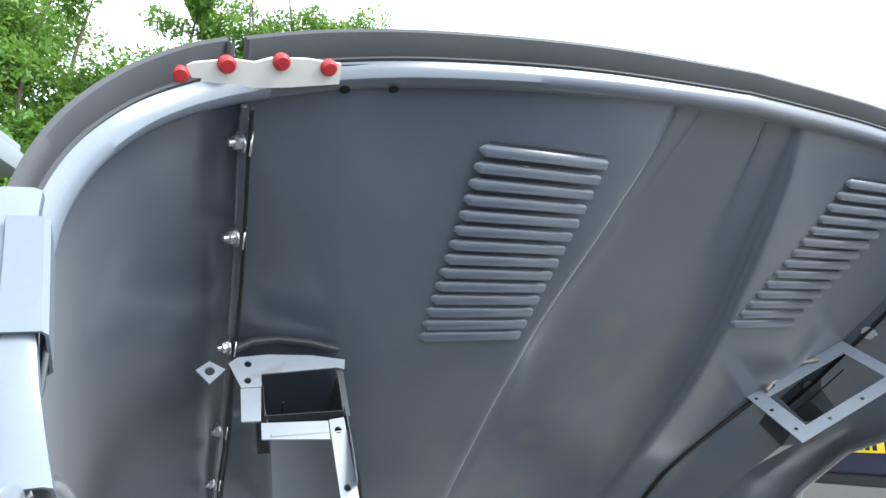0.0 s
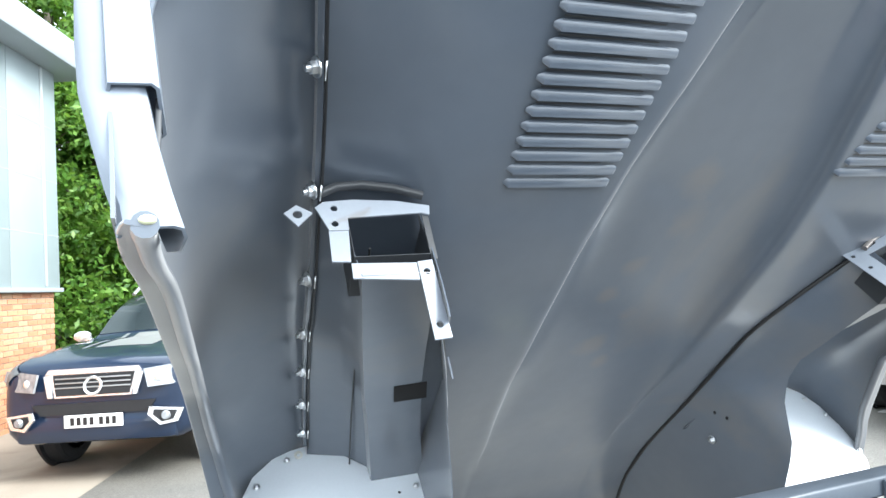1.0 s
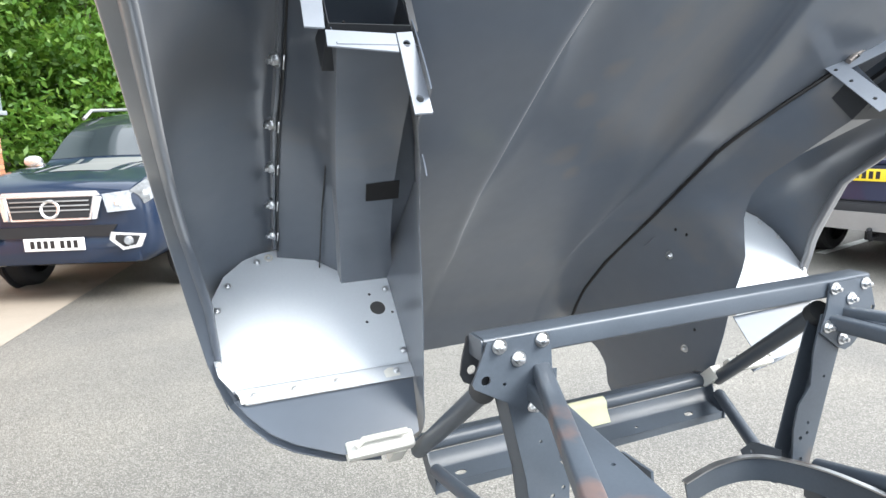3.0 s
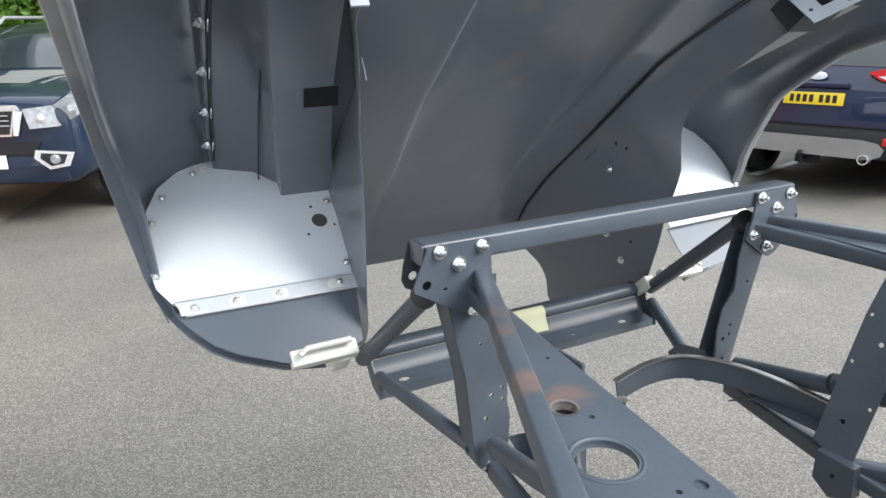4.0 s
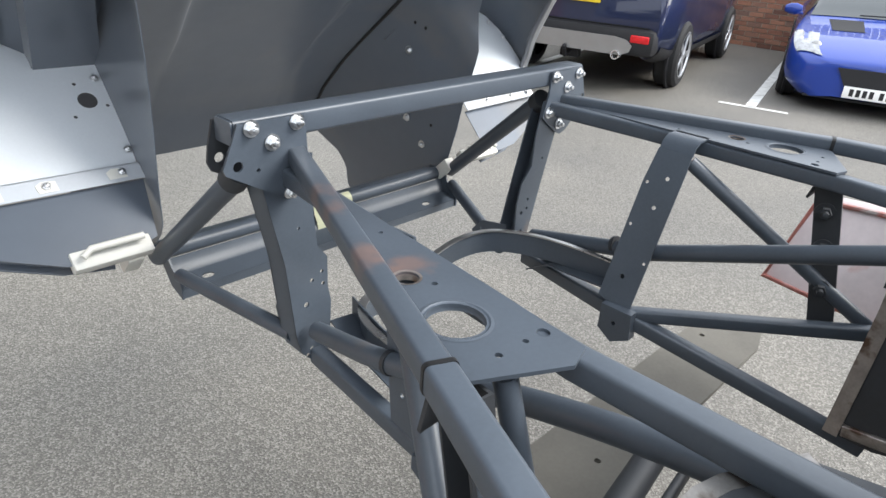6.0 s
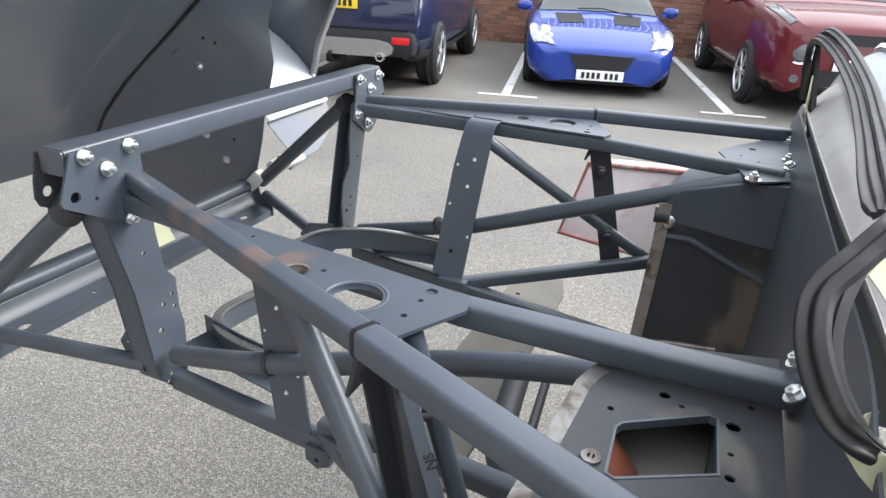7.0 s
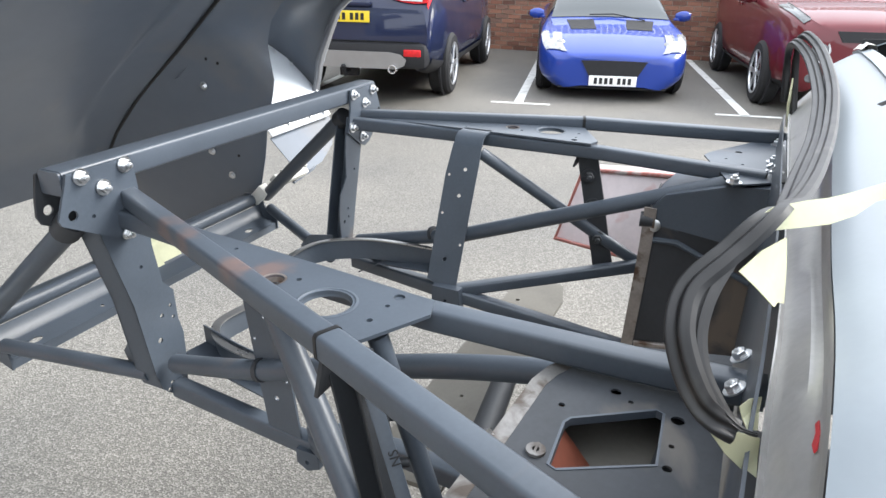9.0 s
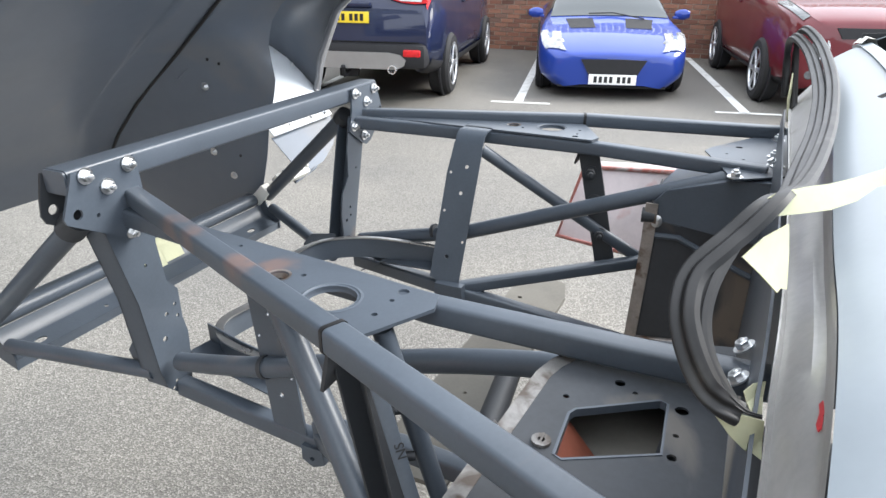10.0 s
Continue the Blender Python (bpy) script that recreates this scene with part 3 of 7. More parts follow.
    part("node_bracket", plate([(x * (1 if s > 0 else 0.6), y * (1 if s > 0 else 0.5)) for x, y in ((-0.03, 0.02), (0.03, 0.02), (0.035, -0.03), (0.0, -0.05), (-0.03, -0.03))], 0.02, axes(Q(0.235, -0.295, 0.765) if s < 0 else P(0.196, -0.290, 0.790), (0, -1, 0), (0, 0, 1)), [(0.0, -0.01, 0.004)]), FRAMEPAINT, fr)
    part("long_tube", tube([P(0.27, -0.02, 0.825), P(0.262, -0.29, 0.897), P(0.335, -0.80, 1.082)] if s > 0 else smooth_path([(-0.295, -0.02, 0.825), (-0.325, -0.222, 0.89), (-0.327, -0.454, 0.966), (-0.328, -0.592, 1.003), (-0.335, -0.722, 1.03), (-0.345, -0.82, 1.05)], 4), 0.0155), FRAMEPAINT, fr)
    part("tube_collar", tube([P(0.264, -0.215, 0.883), P(0.2638, -0.222, 0.885)] if s > 0 else [(-0.3255, -0.219, 0.8895), (-0.3255, -0.226, 0.8915)], 0.0175), DARKPAINT, fr)
    # damper channel hanging from the top tubes, with its bolts and a rubbing strip
    ch = [(-0.02, 0.014), (-0.02, -0.014), (0.02, -0.014), (0.02, 0.014), (0.017, 0.014), (0.017, -0.011), (-0.017, -0.011), (-0.017, 0.014)]
    part("damper_channel", sweep([P(0.402, -0.506, 1.092), P(0.404, -0.570, 0.825)] if s > 0 else [(-0.490, -0.482, 1.09), (-0.472, -0.525, 0.80)], ch, (s, 0.2, 0)), DARKPAINT, fr)
    part("channel_cap", plate([(-0.03, 0.0), (0.03, 0.0), (0.022, -0.055), (-0.022, -0.055)], 0.004, axes(P(0.405, -0.502, 1.098) if s > 0 else (-0.49, -0.475, 1.096), (s, 0, 0), (0, -0.3, 1))), DARKPAINT, fr)
    for dz in (0.03, 0.09, 0.16, 0.23):
        part("channel_bolt", bolt(P(0.384, -0.514 - dz * 0.24, 1.06 - dz), (-0.9, -0.3, 0), 0.009, 1.2) if s > 0 else bolt((-0.465 + 0.05 * dz, -0.492 - dz * 0.15, 1.03 - dz), (0.5, -0.8, 0), 0.009, 1.2), DARKPAINT, fr)
    if s < 0:
        st = part("flat_strip", sweep([(-0.497, -0.500, 1.092), (-0.515, -0.556, 0.95), (-0.535, -0.605, 0.82)], squircle(0.004, 0.014, 0.001), (-0.355, 0.468, -0.095)), FRAMEPAINT, fr, "flat steel strip with inked letters")
        part("rear_strut", tube([(-0.452, -0.492, 1.09), (-0.42, -0.565, 0.79)], 0.011), FRAMEPAINT, fr)
        tcu = bpy.data.curves.new("letters", "FONT")
        tcu.body, tcu.size, tcu.extrude = "NS", 0.0135, 0.0003
        tmp = new("letters_tmp", tcu)
        lme = bpy.data.meshes.new_from_object(tmp.evaluated_get(bpy.context.evaluated_depsgraph_get()))
        bpy.data.objects.remove(tmp)
        lbm = bmesh.new()
        lbm.from_mesh(lme)
        lbm.transform(axes((-0.5085, -0.5385, 1.003), (0.115, 0.35, 0.93), (-0.355, 0.468, -0.095)) @ Matrix.Translation((-0.012, -0.005, 0.0008)))
        part("letters", lbm, SEALER, st, "letters NS inked in black")
    # curved inner rail at the foot of the frame, its rim rubbed bright
    rail = smooth_path([(0.0, 0.0, 0.815), (-0.09, 0.008, 0.822), (-0.165, 0.004, 0.830), (-0.215, -0.03, 0.838), (-0.245, -0.09, 0.842), (-0.255, -0.20, 0.845)] if s < 0 else [P(0.0, 0.03, 0.835), P(0.08, 0.03, 0.852), P(0.155, 0.008, 0.858), P(0.208, -0.065, 0.860), P(0.232, -0.16, 0.860), P(0.240, -0.27, 0.860)], 5)
    part("curved_rail", sweep(rail, [(-0.0015, 0.0), (0.0015, 0.0), (0.0015, -0.045), (-0.0015, -0.045)]), FRAMEPAINT, fr)
    part("curved_rim", sweep(rail, [(-0.008, 0.002), (0.006, 0.004), (0.006, 0.001), (-0.008, -0.001)]), BARE, fr, "rim rubbed to bright steel")
    # lower fulcrum tray: folded angle from leg to upright
    part("fulcrum_tray", sweep([(-0.235, 0.010, 0.845), (-0.262, -0.09, 0.848), (-0.285, -0.20, 0.852)] if s < 0 else [P(0.262, -0.02, 0.79), P(0.225, -0.10, 0.845), P(0.215, -0.27, 0.862)], [(-0.03, 0.0), (-0.028, 0.0), (-0.028, -0.033), (0.012, -0.036), (0.012, -0.039), (-0.031, -0.036)]), FRAMEPAINT, fr)
    return fr


for s in (-1, 1):
    side_frame(s)

# ---- bonnet, tilted open on its front hinges; local axes: x across, f forward, u up when shut ----
BON = pose(0, 0.40, 0.84, -45, 0, 0)
bonnet = thing("car_bonnet", "tilted-open steel car bonnet in dark grey primer, seen from its underside", "car bonnet", BON)

# rows: f, centre height, bulge half width, bulge height, valley x, valley u, seam x, seam u, crown x, crown u, shoulder x, shoulder u, side x, side u, edge x, edge u
SEC = [
    (-1.300, 0.304, 0.110, 0.008, 0.45, 0.301, 0.665, 0.268, 0.700, 0.252, 0.775, 0.185, 0.810, 0.070, 0.802, -0.138),
    (-1.200, 0.293, 0.130, 0.030, 0.45, 0.297, 0.660, 0.279, 0.697, 0.265, 0.775, 0.193, 0.811, 0.080, 0.806, -0.098),
    (-1.080, 0.290, 0.155, 0.042, 0.45, 0.294, 0.652, 0.291, 0.692, 0.280, 0.775, 0.207, 0.813, 0.102, 0.811, -0.034),
    (-0.900, 0.292, 0.192, 0.046, 0.45, 0.294, 0.640, 0.312, 0.680, 0.305, 0.775, 0.232, 0.811, 0.145, 0.809, 0.060),
    (-0.720, 0.302, 0.208, 0.044, 0.45, 0.303, 0.630, 0.338, 0.665, 0.342, 0.768, 0.285, 0.805, 0.215, 0.807, 0.165),
    (-0.550, 0.318, 0.208, 0.036, 0.44, 0.318, 0.622, 0.372, 0.650, 0.382, 0.752, 0.335, 0.797, 0.295, 0.803, 0.250),
    (-0.350, 0.342, 0.205, 0.022, 0.42, 0.340, 0.606, 0.410, 0.630, 0.418, 0.735, 0.378, 0.776, 0.350, 0.790, 0.290),
    (-0.180, 0.362, 0.19, 0.010, 0.40, 0.358, 0.592, 0.432, 0.610, 0.436, 0.712, 0.392, 0.748, 0.340, 0.764, 0.240),
    (-0.080, 0.372, 0.18, 0.005, 0.39, 0.372, 0.585, 0.436, 0.60, 0.438, 0.700, 0.385, 0.738, 0.300, 0.744, 0.180),
    (-0.020, 0.376, 0.18, 0.002, 0.385, 0.380, 0.58, 0.432, 0.595, 0.432, 0.690, 0.372, 0.730, 0.265, 0.716, 0.115),
    (0.060, 0.380, 0.17, 0.0, 0.38, 0.388, 0.570, 0.420, 0.58, 0.418, 0.665, 0.345, 0.695, 0.210, 0.650, 0.032),
    (0.200, 0.372, 0.17, 0.0, 0.37, 0.390, 0.530, 0.380, 0.54, 0.376, 0.590, 0.300, 0.600, 0.180, 0.530, -0.010),
    (0.330, 0.335, 0.17, 0.0, 0.36, 0.372, 0.470, 0.330, 0.48, 0.325, 0.500, 0.260, 0.500, 0.170, 0.450, 0.020),
]


def section(f):
    cu, bw, bh, vx, vu, sx, su, kx, ku, hx, hu, ox, ou, ex, eu = lerp_rows(SEC, f)
    centre = [(0, cu + bh), (bw * 0.5, cu + bh * 0.97), (bw - 0.050, cu + bh * 0.86), (bw - 0.016, cu + bh * 0.62), (bw - 0.002, cu + bh * 0.42), (bw + 0.008, cu + bh * 0.02), (bw + 0.05, cu - 0.001), (vx, vu), ((vx + sx) / 2, (vu + su) / 2 + (su - vu) * 0.02), (sx, su)]
    wing = [(sx, su), (kx, ku), (hx, hu), (ox, ou), (ex, eu)]
    return centre, wing


REAR_F = [(0, -1.288), (0.25, -1.28), (0.45, -1.262), (0.6, -1.24), (0.69, -1.222), (0.752, -1.208), (0.78, -1.20), (0.83, -1.195)]


def rear_f(x, u):
    return lerp_rows(REAR_F, abs(x))[0] + (0.17 * -u if u < 0 else 0)


def bend(x, f, u):
    """Draws the rear of the skin in to the curved rear edge, with the soft dents of pressed sheet."""
    dent = noise.noise((x * 5.0, f * 5.0, u * 5.0)) * 0.0028 + noise.noise((x * 12.0, f * 12.0, 3.0)) * 0.0007 + noise.noise((x * 22.0, f * 13.0, 7.0)) * 0.0006
    return (x, -1.0 + (f + 1.0) * (rear_f(x, u) + 1.0) / -0.3 if f < -1.0 else f, u + dent)


def skin_row(pts, f, s, n=4):
    return [bend(s * p.x, f, p.y) for p in smooth_path([(x, u, 0) for x, u in pts], n)]


FS = [-1.30 + 1.63 * k / 46 for k in range(47)]
rows = []
for f in FS:
    c = skin_row(section(f)[0], f, 1)
    rows.append([(-x, y, z) for x, y, z in c[::-1]] + c[1:])
SMEARED = worn("hand_smeared_primer", PRIMER, [(-0.046, -0.659, 0.347, 0.035), (-0.07, -0.587, 0.351, 0.03), (0.002, -0.519, 0.355, 0.03), (-0.038, -0.436, 0.359, 0.045), (0.004, -0.375, 0.361, 0.03), (0.014, -0.76, 0.342, 0.05), (-0.01, -0.863, 0.339, 0.05)], (0.140, 0.134, 0.132), grain=13)
part("centre_panel", thicken(grid_mesh(rows), 0.0015), SMEARED, bonnet, "underside of the bonnet bulge in smeared grey primer", local=True)
for s in (-1, 1):
    rows = [skin_row(section(f)[1], f, s, 6) for f in FS if f < 0.0]
    part("wing", thicken(grid_mesh(rows), 0.0015), PRIMER, bonnet, "tall curved wing panel in grey primer", local=True)
    # rolled edge round the wheel opening
    pts = [bend(s * section(f)[1][-1][0], f, section(f)[1][-1][1]) for f in FS if -1.31 < f < -0.03]
    pts = [(s * 0.793, -1.199, -0.172), (s * 0.797, -1.189, -0.158)] + pts
    pts += [(s * 0.715, -0.03, 0.125), (s * 0.690, -0.04, 0.078), (s * 0.655, -0.045, 0.035), (s * 0.615, -0.048, 0.006), (s * 0.538, -0.052, -0.030), (s * 0.46, -0.052, -0.044)]
    arch = [Vector(q) for q in pts]
    for k in range(6):
        arch[1:16] = [(arch[i - 1] + arch[i] * 2 + arch[i + 1]) / 4 for i in range(1, 16)]
    rows = []
    for i, q in enumerate(arch):
        d = (arch[min(i + 1, len(arch) - 1)] - arch[max(i - 1, 0)]).normalized()
        side = d.cross(Vector((0, 0, 1)) if q.y < -0.12 else Vector((0, 1, 0))).normalized() * (-s if q.y < -0.12 else 1)
        if q.y >= -0.12 and side.dot(Vector((-s, 0, 1))) < 0:
            side = -side
        w = lerp_rows([(-1.2, 0.16), (-1.15, 0.30), (-1.0, 0.46), (-0.45, 0.62), (-0.2, 0.8), (-0.06, 0.45)], q.y)[0]
        off = -0.002
        up = d.cross(side).normalized()
        up = up if up.z > 0 else -up
        rows.append([q + side * a * w + up * b * w for a, b in [(off + 0.021 + x, z) for x, z in squircle(0.042, 0.010, 0.0045, 3)]])
    bm = grid_mesh([r + r[:1] for r in rows])
    for r in (rows[0], rows[-1]):
        bm.faces.new([bm.verts.new(q) for q in r])
    roll = [sum(r, Vector()) / len(r) + (max(r, key=lambda q: -s * q.x) - sum(r, Vector()) / len(r)) * 0.9 for r in rows]
    if s < 0:
        blob_at = roll[0]
    rolled = []
    for i, q in enumerate(roll):
        d = (roll[min(i + 1, len(roll) - 1)] - roll[max(i - 1, 0)]).normalized()
        e1 = d.cross(Vector((0, 0.3, 1))).normalized()
        e2 = d.cross(e1)
        r = lerp_rows([(-1.2, 0.0046), (-0.9, 0.0070), (-0.4, 0.0088), (-0.2, 0.009), (-0.05, 0.006)], q.y)[0]
        rolled.append([q + e1 * r * math.cos(radians(30 * k)) + e2 * r * math.sin(radians(30 * k)) for k in range(13)])
    rolled = [[roll[0]] * 13] + rolled + [[roll[-1]] * 13]
    bm = join(bm, grid_mesh(rolled))
    part("wheel_arch_lip", bm, PRIMER, bonnet, "broad rolled wheel arch lip", local=True)
    # seam flange with its bolts, hanging under the joint of wing and centre
    sp = [bend(s * (section(f)[1][0][0]), f, section(f)[1][0][1] - 0.012) for f in FS if -1.29 < f < -0.1]
    part("seam_flange", sweep(sp, [(-0.0022, -0.010), (0.0022, -0.010), (0.0022, 0.016), (-0.0022, 0.016)]), PRIMER, bonnet, local=True)
    part("seam_sealer", sweep([(p[0] - s * 0.006, p[1], p[2] - 0.013) for p in sp], [(-0.0015, -0.004), (0.0015, -0.004), (0.0015, 0.004), (-0.0015, 0.004)]), SEALER, bonnet, local=True)
    for f in (-1.160, -1.045, -0.875, -0.70, -0.554, -0.43, -0.306, -0.19):
        x, u = section(f)[1][0]
        part("seam_bolt", join(bolt((s * (x + 0.004), f, u - 0.025), (s, 0, -0.35), 0.0065, 0.8), lathe([(0, 0), (0.013, 0), (0.013, 0.0015), (0, 0.0015)], 14, Matrix.Translation((s * (x - 0.005), f, u - 0.026)) @ Vector((-s, 0, -0.2)).to_track_quat("Z", "Y").to_matrix().to_4x4())), ZINC, bonnet, "zinc bolt on a flat washer", local=True)

# rear edge: rounded stiffening channel and its dark lip
def rear_outline():
    cu = [(0.0, 0.310), (0.25, 0.305), (0.45, 0.300), (0.58, 0.290), (0.68, 0.262), (0.745, 0.222), (0.785, 0.165), (0.805, 0.09), (0.81, 0.01), (0.804, -0.07), (0.790, -0.14)]
    pf = [rear_f(x, u) for x, u in cu]
    return smooth_path([(x, f, u) for (x, u), f in zip(cu, pf)], 16)


def edge_strip(path, prof, s, k=lambda q: 1.0):
    """Sweeps (rearward, inward) pairs along the rear outline."""
    rows = []
    for i, p in enumerate(path):
        d = path[min(i + 1, len(path) - 1)] - path[max(i - 1, 0)]
        n = Vector((d.z, 0, -d.x)).normalized()
        if n.z > 0:
            n = -n
        if n.x > 0 and p.x > 0.3:
            n.x = -abs(n.x)
        rows.append([(s * (p.x + n.x * b), p.y - a * k(p), p.z + n.z * b) for a, b in prof])
    return grid_mesh(rows)


REAR = rear_outline()
for s in (-1, 1):
    for piece, paint in (([q for q in REAR if q.z > 0.005 and q.x > 0.645], FLANGE), ([q for q in REAR if q.x < 0.655], PRIMER)):
        part("rear_channel", edge_strip(piece, [(-0.030, -0.003), (-0.028, 0.006), (-0.025, 0.013), (-0.019, 0.018), (-0.012, 0.019), (-0.005, 0.015), (-0.001, 0.009), (0.002, 0.004)], s), paint, bonnet, "rounded primer stiffening channel", local=True)
    for wide, lip in zip((1.0, 1.05), ([q for q in REAR if q.x < 0.664], [q for q in REAR if q.x > 0.6755 and q.z > 0.0])):
        part("rear_lip", thicken(edge_strip(lip, [(-0.004, 0.005), (0.004, 0.006), (0.005, 0.003), (0.016 * wide, 0.001), (0.028 * wide, -0.004), (0.030 * wide, -0.008)], s, lambda q: lerp_rows([(-0.2, 0.3), (0.05, 0.4), (0.2, 0.8), (0.25, 1.0)], q.z)[0]), 0.0016), DARKPAINT, bonnet, "dark outer lip with a folded edge", local=True)
        e = lip[-1] if lip[0].x < 0.5 else lip[0]
        part("lip_bead", sweep([(s * e.x, e.y + 0.002, e.z - 0.006), (s * e.x, e.y - 0.012, e.z - 0.004), (s * e.x, e.y - 0.028, e.z + 0.002)], circle(0.0042, 8)), DARKPAINT, bonnet, local=True)
    # white joining plate, with painted bolts, over the channel where wing and centre meet
    JM = axes((s * 0.655, -1.236, 0.256), (0.97, 0.12 * s, -0.15 * s), (0, s, 0))
    jp = [(-0.079, 0.004), (-0.045, 0.009), (-0.012, 0.010), (0.004, 0.006), (0.024, 0.009), (0.058, 0.006), (0.086, -0.004), (0.073, -0.018), (0.04, -0.018), (-0.03, -0.018), (-0.078, -0.016)]
    part("joining_plate", plate([(s * x, -s * y) for x, y in jp], 0.004, JM), WHITEPAINT, bonnet, "white painted joining plate", local=True)
    for bx, by in ((-0.066, 0.001), (-0.020, 0.007), (0.029, 0.005), (0.069, -0.003)):
        part("red_bolt", lathe([(0, 0.003), (0.0082, 0.003), (0.0084, 0.006), (0.007, 0.0092), (0.0058, 0.0104), (0, 0.0106)], 14, JM @ Matrix.Translation((s * bx, -s * by, 0))), REDCAP, bonnet, "red-painted bolt head", local=True)
    # pale folded side rail with its flared end, and the sleeve clip over it
    RAIL = [(0.030, 0.819, 0.798, -1.218), (0.0, 0.819, 0.797, -1.217), (-0.017, 0.818, 0.795, -1.212), (-0.039, 0.817, 0.793, -1.202), (-0.062, 0.815, 0.791, -1.190), (-0.087, 0.809, 0.787, -1.180), (-0.111, 0.803, 0.782, -1.173), (-0.125, 0.799, 0.779, -1.171), (-0.138, 0.797, 0.776, -1.169)]
    rr = [[(s * (a + 0.004), f + 0.005, u), (s * (a + 0.001), f + 0.001, u), (s * (a - 0.003), f, u), (s * (b + 0.004), f - 0.0005, u), (s * b, f + 0.001, u), (s * (b - 0.001), f + 0.006, u), (s * (b + 0.002), f + 0.016 - 0.03 * min(0, u + 0.11), u - 0.15 * min(0, u + 0.11)), (s * (b + 0.007), f + 0.020 - 0.03 * min(0, u + 0.11), u - 0.3 * min(0, u + 0.11))] for u, a, b, f in RAIL]
    part("rail_end", thicken(grid_mesh(rr), 0.0014), FLANGE, bonnet, "pale grey folded side rail with a flared end", local=True)
    CLIP = [(-0.006, 0.810, 0.790, -1.221), (-0.018, 0.809, 0.789, -1.215), (-0.042, 0.8075, 0.787, -1.204), (-0.066, 0.806, 0.785, -1.193)]
    rr = [[(s * (a + 0.001), f + 0.004, u), (s * a, f, u), (s * (b + 0.003), f - 0.0005, u), (s * b, f + 0.002, u), (s * (b - 0.0015), f + 0.026, u), (s * (b + 0.004), f + 0.031, u)] for u, a, b, f in CLIP]
    part("sleeve_clip", thicken(grid_mesh(rr), 0.0016), FLANGE, bonnet, "pale grey sleeve clip over the rail", local=True)
    part("clip_hook", sweep([(s * 0.7865, -1.178, -0.058), (s * 0.787, -1.171, -0.078), (s * 0.788, -1.166, -0.088)], squircle(0.003, 0.010, 0.001)), DARKPAINT, bonnet, "dark clip hook", local=True)
# black discs on the channel paint the shade of its drilled holes
for x, f, u in ((-0.566, -1.2205, 0.277), (-0.514, -1.2275, 0.281)):
    part("channel_hole", lathe([(0, 0), (0.0055, 0), (0.0055, 0.0008), (0, 0.0008)], 14, Matrix.Translation((x, f - 0.001, u - 0.0015)) @ Vector((0, 0.45, -0.9)).to_track_quat("Z", "Y").to_matrix().to_4x4()), SHADEBLACK, bonnet, "flat black disc in place of a drilled hole", local=True)

# louvres
for s in (-1, 1):
    for k in range(14):
        f = -0.886 - k * 0.0218 - (0.018 if s > 0 else 0)
        w = 0.0845 + 0.0009 * k
        x0 = -(0.308 - 0.0012 * k) if s < 0 else 0.284 + 0.0064 * k
        r0 = []
        for j in range(5):
            a = radians(180 * j / 4)
            y = 0.0075 * math.cos(a)
            z = 0.0085 * math.sin(a)
            r0.append((y, z * (1.25 if j < 2 else 0.8)))
        ln = [(x0 - w, f, 0), (x0 - w + 0.008, f, 1), (x0 + w - 0.008, f, 1), (x0 + w, f, 0)]
        bm = bmesh.new()
        rings = []
        for x, y, q in ln:
            base_u = lerp_rows(SEC, f)[0] - 0.001
            rings.append([bm.verts.new((x, y + a * (0.4 + 0.6 * q), base_u - b * q)) for a, b in r0])
        for a, b in zip(rings, rings[1:]):
            for j in range(4):
                bm.faces.new((a[j], a[j + 1], b[j + 1], b[j]))
        part("louvre", bm, PRIMER, bonnet, local=True)
        # nothing is cut open: a dark strip puts the louvre's shade into colour
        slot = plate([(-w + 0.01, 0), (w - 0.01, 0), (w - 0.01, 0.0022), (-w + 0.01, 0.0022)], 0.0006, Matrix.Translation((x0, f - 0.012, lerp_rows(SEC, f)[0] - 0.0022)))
        part("louvre_slot", slot, DARKPAINT, bonnet, "thin dark strip painting the shade under a louvre", local=True)


